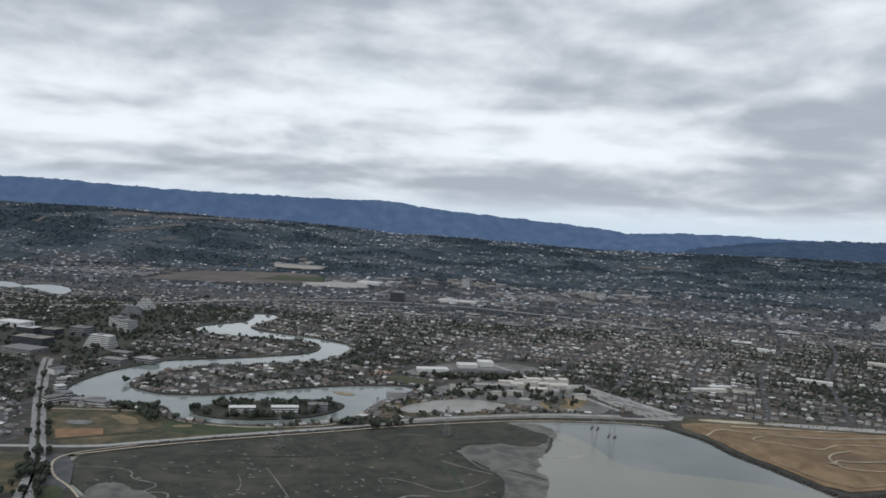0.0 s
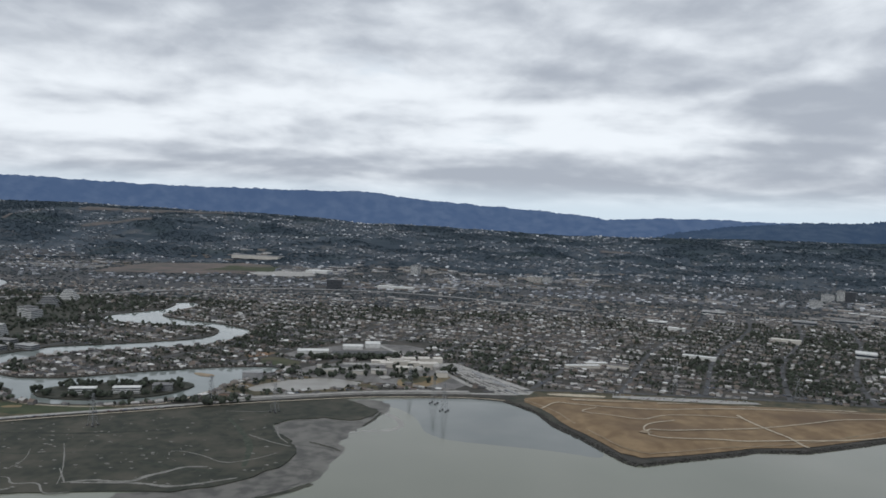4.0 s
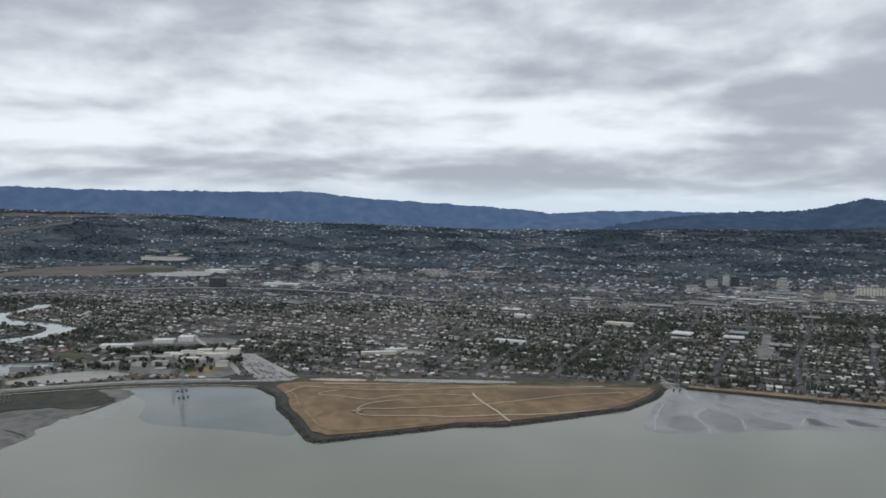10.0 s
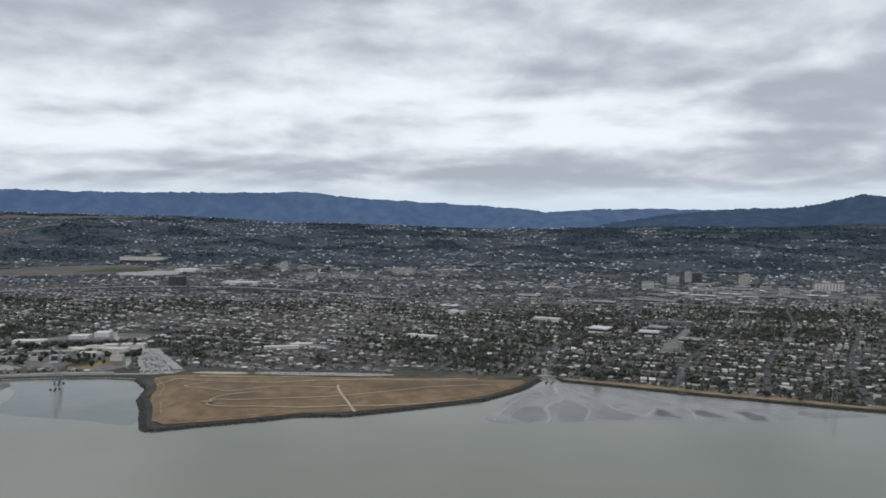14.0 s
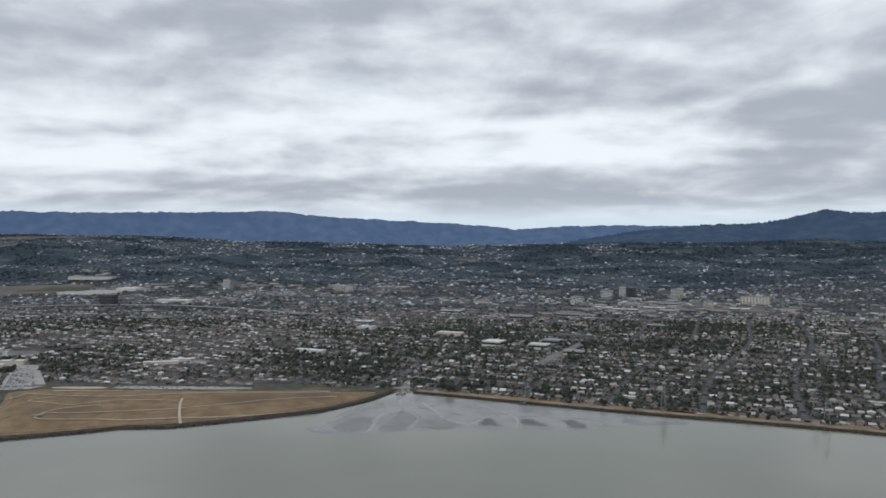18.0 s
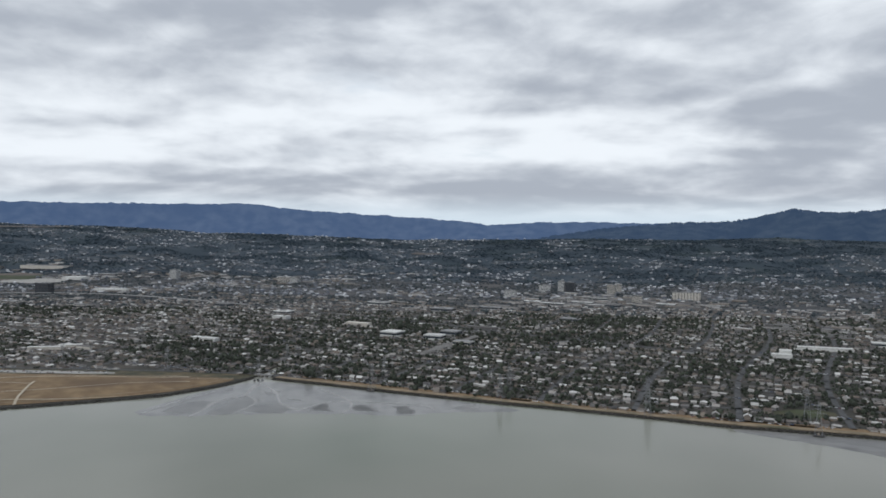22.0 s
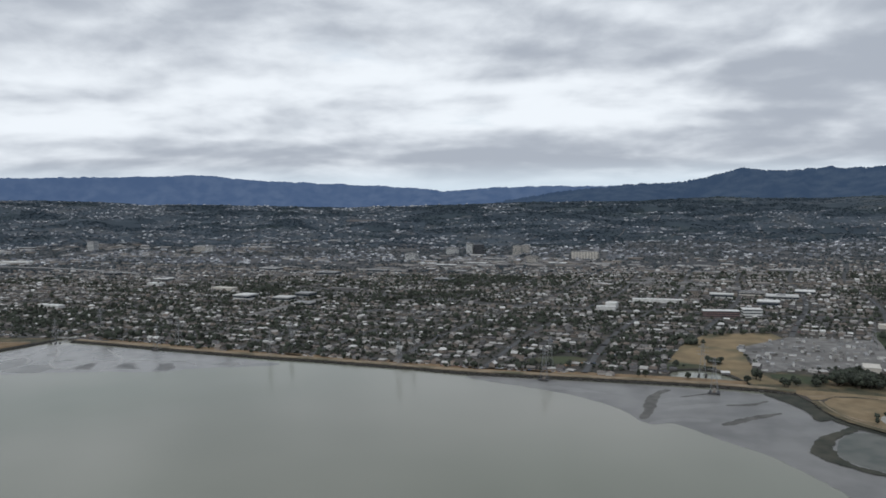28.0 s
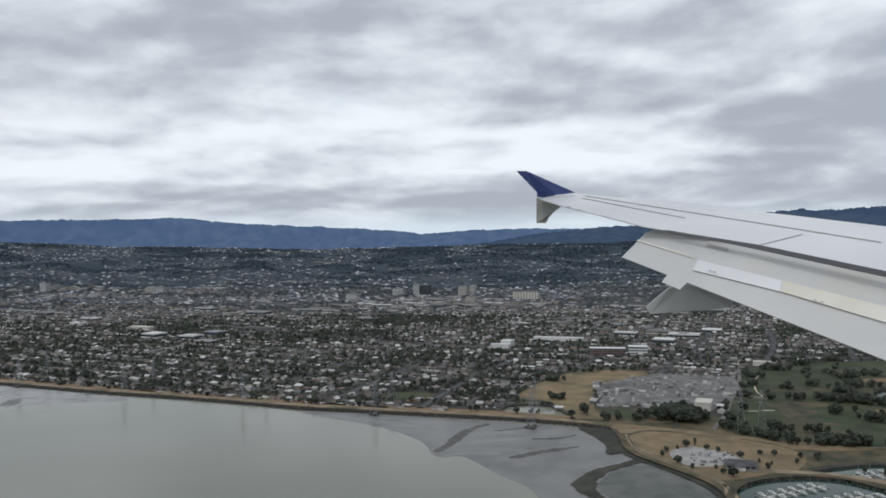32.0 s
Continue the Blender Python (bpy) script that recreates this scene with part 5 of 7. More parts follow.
def streak(bm, line, width, z, seed=1, ends=0.15):
    """A ragged strip that swells and tapers along a line."""
    q = random.Random(seed)
    p = [Vector(v) for v in smooth(line, False, 4)]
    pairs = []
    for i, v in enumerate(p):
        d = (p[min(i + 1, len(p) - 1)] - p[max(i - 1, 0)]).normalized()
        f = i / (len(p) - 1)
        w = width / 2 * (ends + (1 - ends) * math.sin(math.pi * f) ** 0.7) * (0.45 + 1.1 * float(patchy(np.float64(v.x), np.float64(v.y), 7, seed, 2)))
        o = Vector((-d.y, d.x))
        pairs.append([bm.verts.new((*(v + o * w * q.uniform(0.8, 1.2)), z)), bm.verts.new((*(v - o * w * q.uniform(0.8, 1.2)), z))])
    for (a, b), (c, d) in zip(pairs, pairs[1:]):
        bm.faces.new((a, b, d, c))
    return bm


bm = bmesh.new()
for k, (line, w) in enumerate((([(-271, 449), (-245, 454), (-225, 450), (-222, 436), (-197, 431), (-206, 414), (-187, 420), (-184, 400), (-174, 410), (-168, 414), (-162, 403), (-153, 404)], 1.5), ([(-145, 408), (-139, 408), (-132, 397), (-118, 404), (-109, 391), (-104, 387), (-92, 392)], 1.9),
                               ([(-146, 476), (-130, 450), (-113, 419), (-106, 402)], 1.2), ([(-120, 428), (-103, 405)], 1.4), ([(-65, 464), (-69, 470), (-64, 476), (-41, 467), (-29, 457), (-18, 458), (-4, 472), (3, 483)], 1.6),
                               ([(-105, 405), (-90, 413), (-79, 412), (-65, 414), (-62, 425), (-53, 434), (-47, 445), (-32, 447)], 3.6), ([(-100, 406), (-59, 413), (-45, 409), (-32, 413), (-17, 424), (-7, 431)], 3.0), ([(-160, 365), (-145, 376), (-128, 392)], 3.4),
                               ([(-70, 579), (-50, 582), (-27, 587)], 1.2), ([(-160, 460), (-150, 440), (-150, 420)], 0.8), ([(-30, 520), (-10, 506), (8, 498)], 2.0), ([(-16, 545), (-8, 520), (4, 505)], 1.6))):
    streak(bm, line, w * (0.62 if k not in (5, 6, 7) else 0.85), 0.62 + 0.003 * k, k, 0.3)
tagged(part("marsh_channels", bm, M["salt"]), "pale winding tidal channels through the marsh", "channel", kind="structure")
bm = bmesh.new()
for k, (line, w) in enumerate((([(-108, 486), (-71, 465)], 1.0), ([(-230, 470), (-200, 450), (-160, 448), (-120, 462)], 2.0), ([(-60, 560), (-20, 500), (-10, 450)], 5.0), ([(-200, 490), (-140, 500), (-90, 520)], 4.0), ([(-80, 450), (-50, 440), (-20, 440)], 4.0))):
    streak(bm, line, w, 0.585 + 0.003 * k, k + 30)
tagged(part("marsh_hollows", bm, M["foliage"]), "darker wet hollows in the marsh", "marsh", kind="structure")
patch("marsh_shore_mud", [(-240, 420), (-224, 431), (-203, 410), (-178, 396), (-145, 389), (-132, 383), (-142, 369), (-199, 352), (-214, 365), (-202, 382), (-229, 395)], M["mud"], "bare pale grey mud at the marsh edge", "mud", -0.57, 3, 0.8)
r = random.Random(4)
bm = bmesh.new()
for _ in range(260):
    x, y, s = r.gauss(-120, 75), r.gauss(470, 60), r.uniform(0.2, 1.1)
    if inside(np.array([x]), np.array([y]), MARSH)[0]:
        vs = [bm.verts.new((x + s * 1.8 * math.cos(a) * r.uniform(0.5, 1.2), y + s * math.sin(a) * r.uniform(0.5, 1.2), 0.63)) for a in np.linspace(0, 6.28, 8)[:-1]]
        bm.faces.new(vs)
tagged(part("marsh_pans", bm, M["salt"]), "small pale salt pans in the marsh", "pools", kind="stuff")
LOBES = [[(511, 552), (512, 575), (525, 601), (542, 607), (541, 569), (535, 550)], [(550, 562), (551, 599), (561, 621), (573, 613), (579, 596), (574, 579), (568, 563), (558, 553)], [(576, 579), (585, 600), (599, 597), (615, 576), (599, 567), (581, 568)],
         [(624, 578), (630, 599), (641, 608), (650, 583), (643, 574)], [(661, 584), (663, 605), (676, 601), (688, 575), (672, 574)], [(690, 604), (703, 603), (717, 582), (703, 570), (693, 581)], [(530, 643), (533, 659), (543, 654), (537, 636)], [(600, 614), (611, 624), (615, 615), (605, 610)],
         [(735, 598), (748, 606), (768, 596), (752, 590)], [(566, 640), (575, 652), (590, 640), (578, 630)]]
for k, lobe_line in enumerate(LOBES):
    mx, my = (sum(p[i] for p in lobe_line) / len(lobe_line) for i in (0, 1))
    dark = k in (3, 4, 5)
    for f, material, lift in ((1.0, "hump_edge", 0.0), (0.80, "hump" if dark else "hump_edge", 0.012), (0.55, "hump", 0.024)):
        if f < 0.6 and not dark:
            continue
        rim = smooth([(mx + (x - mx) * f, my + (y - my) * f) for x, y in lobe_line], True, 4)
        rim = [(x + 13 * float(patchy(np.float64(x), np.float64(y), 13, 21 + k) - 0.5), y + 17 * float(patchy(np.float64(x), np.float64(y), 11, 41 + k) - 0.5)) for x, y in rim]
        tagged(part("mud_hump", sheet([rim], 0.05 + lift), M[material]), "low grey hump of mud between the channels", "mud", kind="structure")
bm = bmesh.new()
for k, (line, w) in enumerate((([(549, 738), (553, 700), (555, 682), (555, 655), (560, 626), (549, 616), (541, 598), (544, 570), (540, 550)], 4.0), ([(560, 626), (570, 617), (578, 600), (575, 579), (570, 562)], 2.6), ([(597, 601), (606, 589), (619, 576), (626, 594), (639, 612)], 2.6), ([(562, 671), (581, 646), (597, 601)], 2.4), ([(618, 660), (634, 640), (652, 620), (660, 596), (656, 572)], 2.4), ([(640, 612), (680, 612), (720, 606), (728, 590)], 2.0), ([(527, 640), (515, 610), (505, 580), (500, 556)], 2.2))):
    streak(bm, line, w * 1.0, 0.085 + 0.003 * k, k, 0.5)
tagged(part("creek_channels", bm, M["rill"]), "pale braided creek channels over the mudflat", "channel", kind="structure")
bm = bmesh.new()
for k, (line, w) in enumerate((
                               ([(1060, 440), (1068, 456), (1074, 480), (1084, 502), (1094, 510)], 7), ([(1104, 427), (1125, 441), (1148, 452)], 6), ([(1096, 490), (1110, 496), (1130, 505)], 2.5), ([(1120, 470), (1136, 470), (1150, 480)], 4),
                               ([(-17, 455), (13, 460), (27, 458), (37, 454), (36, 433), (21, 416), (9, 397)], 2.2), ([(-15, 505), (10, 505), (35, 500), (41, 492)], 2.6), ([(0, 588), (36, 590), (54, 588)], 3.2), ([(41, 573), (46, 570), (49, 567)], 2.5), ([(44, 550), (45, 547), (46, 545)], 2), ([(32, 492), (36, 488), (40, 484)], 5))):
    streak(bm, line, w, 0.06 + 0.002 * k, k + 50)
tagged(part("dark_mud_banks", bm, M["mud_dark"]), "dark humps of exposed mud", "mud", kind="structure")
bm = bmesh.new()
for k, (line, w) in enumerate((([(1072, 456), (1095, 467), (1130, 476)], 7), ([(1062, 430), (1080, 440), (1100, 436)], 8), ([(1076, 476), (1090, 486), (1110, 488)], 9), ([(960, 545), (1010, 520), (1050, 500)], 9))):
    streak(bm, line, w, 0.05 + 0.003 * k, k + 80, 0.1)
tagged(part("silt_streaks", bm, M["silt_pale"]), "pale streaks of silt on the flats", "mud", kind="structure")
patch("sheltered_shallows", [(60, 652), (39, 634), (65, 624), (84, 600), (92, 575), (98, 552), (116, 536), (150, 531), (195, 526), (236, 510), (220, 560), (202, 592), (188, 632), (160, 668), (127, 672)], M["shallow"], "smooth blue-grey shallows in the corner of the levee", "water", -1.188, 3, 0.5)
bm = bmesh.new()
for k, (line, w) in enumerate((([(27, 627), (59, 605), (78, 578), (76, 556), (50, 548), (30, 535)], 5),)):
    streak(bm, line, w, 0.022 + 0.003 * k, k + 90, 0.1)
tagged(part("silt_plume", bm, M["sheen"]), "pale curling plume of silt in the shallows", "silt", kind="structure")
patch("marina_water", [(1209, 352), (1216, 374), (1232, 387), (1256, 392), (1278, 387), (1291, 366), (1314, 328), (1330, 240), (1215, 240)], M["marina"], "dull green water of the marina", "water", -1.16, 0, 0)
patch("basin_water", [(1255, 396), (1290, 420), (1355, 424), (1370, 392), (1294, 376), (1270, 384)], M["marina"], "dull green water of the inner basin", "water", -1.13, 0, 0)
patch("ring_pool", [(1176, 417), (1160, 403), (1150, 387), (1145, 371), (1151, 357), (1162, 348), (1171, 335), (1180, 318), (1215, 300), (1206, 370), (1190, 402)], M["pool"], "dull green pool inside the marsh ring", "water", -1.13, 2, 0.4)
bm = ribbon(bmesh.new(), smooth([(56, 603), (53, 580), (48, 560)], False, 3, 0.6), 2.0, 0.28)
ribbon(bm, smooth([(18, 512), (30, 506), (44, 496)], False, 3, 0.6), 1.6, 0.28)
streak(bm, [(1180, 424), (1172, 417), (1157, 406), (1146, 390), (1141, 371), (1147, 355), (1158, 346)], 6.0, 0.30, 5, 0.6)
streak(bm, [(1154, 349), (1168, 333), (1175, 318), (1185, 290), (1230, 270)], 2.4, 0.34, 6, 0.6)
streak(bm, [(1164, 413), (1150, 401), (1140, 386), (1138, 371), (1145, 358)], 7.5, 0.26, 7, 0.2)
ribbon(bm, smooth([(40, 430), (30, 415), (5, 392)], False, 2, 0.5), 4, 0.3)
tagged(part("marsh_dikes", bm, M["marsh"]), "low dark weedy dikes at the water's edge", "dike", kind="structure")
patch("point_marsh", [(1176, 494), (1178, 470), (1176, 440), (1160, 432), (1165, 455), (1160, 480), (1150, 502)], M["marsh"], "dark green marsh edge of the point", "marsh", -0.8, 2, 0.8)
# The glint of the channel's water is painted as a pale base colour.
bm = ribbon(bmesh.new(), smooth([(-25, 1010), (-12, 960), (2, 920), (30, 880), (60, 836), (82, 800), (130, 712)], False, 2), 6, Z + 0.12)
tagged(part("storm_channel", bm, M["sheen"]), "narrow storm-water channel, its glint painted pale", "channel", kind="structure")

# Broken rock along the shore.
r = np.random.default_rng(8)
rv, rf = ico(1)
rv = rv * r.uniform(0.8, 1.2, (len(rv), 1))
spots = []
for line, band, per in ((LANDFILL, 4.5, 5.5), (COAST, 2.6, 3.2), (LEVEE[5:], 2.0, 1.8), (SPIT[:2], 1.2, 0.6), (MARINA, 2.2, 2.0)):
    for a, b in zip(np.array(line, float), np.array(line, float)[1:]):
        d = b - a
        L = np.hypot(*d)
        k = int(L * per)
        t, o = r.random(k), r.uniform(-0.35, 0.8, k)
        nrm = np.array([d[1], -d[0]]) / L
        p = a + d * t[:, None] + nrm * (o * band)[:, None]
        spots.append(np.column_stack([p, np.clip(1.0 - 1.25 * o, -0.3, 1.3)]))
spots = np.concatenate(spots)
s = r.uniform(0.9, 2.0, len(spots))
ob = stamp("riprap", rv, [(rf, 0)], spots, r.uniform(0, 6.28, len(spots)), np.stack([s, s * r.uniform(0.7, 1.1, len(s)), s * 0.8], -1), M["rock"])
tagged(ob, "dark broken rock along the shoreline", "rocks", kind="stuff")

# ---- buildings that stand out ----


def block(name, label, x, y, w, d, h, rz=0.0, wall="cream", storeys=0, roof="flatroof", z=None, category="building", step=0.0, penthouse=True, group="", lopsided=False):
    """A building of several storeys: walls, a window band on each floor, roof slab, parapet and plant room."""
    z = (Z if y < 1300 else float(height(x, y)) - 0.4) if z is None else z
    b = thing(name, label, category, x, y, z, rz, group)
    n = max(storeys, 1)
    fh = h / n
    for k in range(n):
        s = step * k
        w0, d0 = w / 2 - s, d / 2 - s * 0.5
        e0 = w / 2 - s * 0.25 if lopsided else w0
        part("storey" if n > 1 else "wall", boxed(-w0, -d0, k * fh, e0, d0, (k + 1) * fh), M[wall], b)
        if storeys:
            part("window_band", boxed(-w0 - 0.06, -d0 - 0.06, (k + 0.42) * fh, e0 + 0.06, d0 + 0.06, (k + 0.82) * fh), M["glass"], b, "dark strip of windows")
    s = step * (n - 1)
    w0, d0 = w / 2 - s, d / 2 - s * 0.5
    part("roof", boxed(-w0 - 0.25, -d0 - 0.25, h, w0 + 0.25, d0 + 0.25, h + 0.35), M[roof], b)
    if penthouse and w > 9:
        part("plant_room", boxed(-w0 * 0.35, -d0 * 0.4, h + 0.35, w0 * 0.2, d0 * 0.4, h + 1.7), M["grey"], b)
    return b


block("office_building", "white terraced office building with strip windows", -465, 852, 36, 18, 15, -12, "white", 7, "flatroof", step=1.1, lopsided=True)
block("office_building", "round-shouldered pale office tower with dark strip windows", -527, 1018, 22, 18, 13.5, -20, "white", 6)
block("office_building", "pale office tower with strip windows among trees", -496, 980, 20, 18, 14.5, -20, "white", 6)
block("office_building", "dark stepped office block like a ziggurat", -562, 1126, 34, 22, 15, 10, "grey", 6, "flatroof", step=1.9)
block("office_building", "grey stepped office block like a ziggurat", -584, 1218, 33, 22, 16, 10, "white", 6, "flatroof", step=1.9)
block("office_building", "grey four-storey office block", -530, 924, 25, 16, 11, -15, "grey", 4)
block("office_building", "low wide blue-glass office block", -542, 840, 44, 18, 10, -12, "dark", 4)
block("office_building", "blue-glass office block with pale roof", -592, 910, 26, 16, 9, -12, "dark", 3)
block("office_building", "dark glass office block with pale roof", -553, 897, 20, 16, 11, -12, "dark", 4)
block("parking_garage", "low concrete parking garage", -522, 792, 44, 26, 6, -14, "concrete", 3, "flatroof", penthouse=False)
block("warehouse", "long low white-roofed hall", -645, 960, 44, 24, 7, -12, "white", 0, "white", penthouse=False)
block("corner_shop", "white box building at the avenue corner", -429, 700, 12, 10, 5.5, -28, "white", 0, "dark", penthouse=False)
block("condominium", "pink-beige three-storey condominium on the avenue", -366, 592, 9, 16, 6.5, -30, "cream", 3, penthouse=False)
block("condominium", "white two-storey condominium by the lagoon", -330, 596, 20, 8, 4.2, -6, "white", 2, penthouse=False)
for x, y, w in ((-207, 606, 22), (-173, 617, 23)):
    b = block("waterside_apartments", "white three-storey apartments at the water's edge", x, y, w, 8, 5.4, 16, "white", 3, "white", penthouse=False, group="islet apartments")
    for k in range(4):
        part("balcony", boxed(-w / 2 + 0.8 + k * w / 4, -5.0, 1.6, -w / 2 + w / 4 - 0.6 + k * w / 4, -4.0, 2.2), M["white"], b)
block("waterside_apartments", "grey apartment block under trees on the islet", -148, 634, 17, 10, 5.5, 16, "grey", 3, penthouse=False, group="islet apartments")
for x, y, w, a in ((-347, 598, 12, 16), (-333, 602, 12, 16), (-370, 616, 10, -30), (-388, 638, 10, -40), (-402, 664, 12, -60), (-405, 692, 13, -75)):
    block("condominium", "white two-storey condominium with dark windows near the lagoon", x, y, w, 8, 4.4, a, "white", 2, "flatroof", penthouse=False, group="lagoon condominiums")
for x, y, w, a in ((-406, 772, 26, -14), (-376, 786, 24, -14), (-418, 812, 22, -14)):
    block("office_building", "low grey two-storey office with flat roof", x, y, w, 12, 4.6, a, "grey", 2, "flatroof", penthouse=False, group="lagoon offices")
block("pump_house", "dark grey windowless box by the lagoon", -86, 697, 19, 10, 6.8, 10, "grey", 0, "grey", penthouse=False)
block("warehouse", "long low warehouse with a white roof", -63, 846, 36, 14, 3.6, 12, "white", 0, "white", penthouse=False)
block("warehouse", "warehouse with a white roof", -24, 888, 24, 16, 3.6, 12, "white", 0, "white", penthouse=False)
block("warehouse", "tall white warehouse beside dark roofs", -2, 904, 18, 18, 5.5, 12, "white", 0, "white", penthouse=False)
block("warehouse", "long low dark-roofed warehouse", -4, 846, 70, 18, 3.4, 12, "grey", 0, "asphalt", penthouse=False)
b = block("treatment_shed", "long low shed with a blue-green fascia", 7, 776, 52, 9, 4, 8, "grey", 0, "concrete", penthouse=False)
for x, y, w, d, h in ((55, 768, 18, 10, 5), (30, 752, 16, 8, 4), (78, 790, 20, 12, 6), (96, 752, 12, 9, 5), (-20, 742, 18, 9, 4), (-30, 760, 14, 8, 4), (10, 745, 12, 7, 3.5), (46, 800, 22, 10, 5), (22, 800, 16, 8, 4)):
    block("treatment_shed", "pale plant building of the treatment works", x, y, w, d, h, 10, "cream", 0, "cream" if y > 760 else "concrete", penthouse=False, group="treatment works sheds")
for x, y, w in ((40, 806, 18), (53, 818, 16), (62, 796, 14), (72, 824, 16), (84, 826, 14), (33, 788, 14)):
    block("process_building", "tan concrete process building of the treatment works", x, y, w, 11, 5.0, 10, "cream", 0, "cream", penthouse=False, group="process buildings")


def tank(x, y, r, h, domed):
    t = thing("storage_tank", "pale grey domed digester tank" if domed else "round open concrete settling tank", "tank", x, y, Z, group="treatment works tanks")
    part("shell", tube(bmesh.new(), (0, 0, 0), (0, 0, h), r, r, 24), M["concrete"], t)
    bm = bmesh.new()
    if domed:
        bmesh.ops.create_uvsphere(bm, u_segments=24, v_segments=12, radius=r)
        for v in bm.verts:
            v.co.z = max(v.co.z, 0) * 0.75 + h
    else:
        tube(bm, (0, 0, h), (0, 0, h + 0.1), r * 0.93, r * 0.93, 24)
    for f in bm.faces:
        f.smooth = domed
    part("dome" if domed else "water_surface", bm, M["concrete" if domed else "lagoon"], t)
    part("rim", tube(bmesh.new(), (0, 0, h - 0.2), (0, 0, h + 0.15), r + 0.15, r + 0.15, 24), M["concrete"], t)


for x, y, rr, h, dm in ((71, 761, 5.6, 3.5, True), (89, 783, 5.4, 3.4, True), (40, 730, 6, 1.2, False), (58, 738, 6, 1.2, False), (-8, 762, 5, 1.2, False)):
    tank(x, y, rr, h, dm)
# Long rows on the storage lot.
r = random.Random(6)
for k in range(9):
    f0 = (k + 0.5) / 9
    a = Vector((88 + 18 * f0, 812 + 6 * f0))
    b = Vector((150 + 34 * f0, 698 + 2 * f0))
    t = thing("storage_row", "long pale row of parked containers", "storage row", group="storage lot rows")
    d = (b - a).normalized()
    o = Vector((-d.y, d.x)) * 1.0
    L = (b - a).length
    u = 2.0
    while u < L - 8:
        w = r.uniform(9, 22)
        p, q = a + d * u, a + d * (u + w - 0.4)
        bm = bmesh.new()
        vs = [bm.verts.new((*c, zz)) for zz in (Z, Z + r.uniform(0.6, 1.0)) for c in (p + o, p - o, q - o, q + o)]
        for f in ((4, 5, 6, 7), (0, 1, 5, 4), (1, 2, 6, 5), (2, 3, 7, 6), (3, 0, 4, 7)):
            bm.faces.new([vs[i] for i in f])
        part("container", bm, M[r.choice(["concrete", "grey", "concrete", "concrete", "lotgrey"])], t)
        u += w + r.choice([0, 0, 0, 4])
block("school", "low school wing with a white roof", 250, 838, 40, 7, 3.2, 14, "cream", 0, "white", penthouse=False, group="school wings")
block("school", "low school wing with a white roof", 268, 858, 26, 8, 3.2, 14, "cream", 0, "white", penthouse=False, group="school wings")
block("school", "low school wing with a white roof", 292, 848, 24, 7, 3.2, -22, "cream", 0, "flatroof", penthouse=False, group="school wings")
block("market_hall", "low white-roofed market hall", 436, 1182, 26, 14, 4.5, -22, "white", 0, "white", penthouse=False)
block("market_hall", "long low cream-roofed hall", 575, 1106, 40, 12, 5, -22, "cream", 0, "cream", penthouse=False)
block("market_hall", "long pale flat-roofed hall", 405, 932, 40, 10, 4, -22, "white", 0, "white", penthouse=False)
block("office_tower", "dark glass office block above the freeway", -195, 1560, 30, 22, 20, 0, "dark", 6, "dark")
block("office_tower", "pale high-rise office tower", -62, 1930, 21, 18, 24, -15, "white", 9)
block("office_tower", "pale wide five-storey office block", 247, 1890, 38, 16, 13, -18, "cream", 5)
block("office_tower", "pale five-storey office block", 278, 1872, 22, 16, 15, -18, "white", 5)
block("warehouse", "large store with a bright white roof", -308, 1885, 60, 34, 7, -10, "white", 0, "white", penthouse=False)
block("warehouse", "long store with a bright white roof", -69, 1612, 84, 20, 5, -12, "white", 0, "white", penthouse=False)
block("grandstand", "huge long pale-roofed hall on the racetrack", -563, 2170, 150, 40, 10, -8, "cream", 0, "flatroof", penthouse=False)
block("warehouse", "white box store by the freeway", 1122, 892, 13, 13, 7.5, -22, "white", 0, "white", penthouse=False)
block("office_tower", "white six-storey downtown block", 902, 1738, 26, 16, 17, -18, "white", 6, group="downtown towers")
block("office_tower", "slender white downtown office tower", 943, 1766, 15, 14, 25, -18, "white", 10, group="downtown towers")
block("office_tower", "dark glass downtown office tower", 964, 1766, 20, 16, 22, -18, "dark", 8, "dark", group="downtown towers")
block("office_tower", "cream downtown tower with strip windows", 1053, 1720, 19, 16, 22, -18, "cream", 9, group="downtown towers")
block("office_tower", "cream downtown tower with strip windows", 1076, 1768, 15, 14, 20, -18, "cream", 8, group="downtown towers")
block("office_tower", "beige six-storey downtown block", 1073, 1528, 20, 16, 15, -18, "cream", 6, group="downtown towers")
block("office_tower", "pale six-storey downtown block", 818, 1596, 25, 18, 16, -18, "white", 6, group="downtown towers")
b = block("hospital", "long pale hospital block with bays", 1191, 1604, 58, 18, 16, -14, "cream", 7)
for k in range(9):
    part("bay", boxed(-27 + k * 6.2, -9.8, 0, -23.5 + k * 6.2, -9, 16), M["cream"], b)
block("loft_building", "red-brick three-storey block with white trim", 1229, 824, 38, 12, 7, -8, "brick", 3, "white", penthouse=False)
block("loft_building", "white three-storey loft block", 1262, 822, 20, 14, 9, -8, "white", 3, "white", penthouse=False)
block("depot", "cream metal depot shed in the yard", 1253, 552, 11, 16, 5.5, -22, "cream", 0, "cream", penthouse=False)
block("hangar", "white-roofed long shed by the railway", 1188, 940, 62, 9, 4.5, -14, "white", 0, "white", penthouse=False)
block("hangar", "white-roofed shed by the railway", 1113, 880, 22, 9, 4.5, -14, "white", 0, "white", penthouse=False)
block("clubhouse", "cream-roofed clubhouse by the golf course", 1366, 742, 16, 8, 4, -20, "cream", 0, "cream", penthouse=False)
r = random.Random(9)
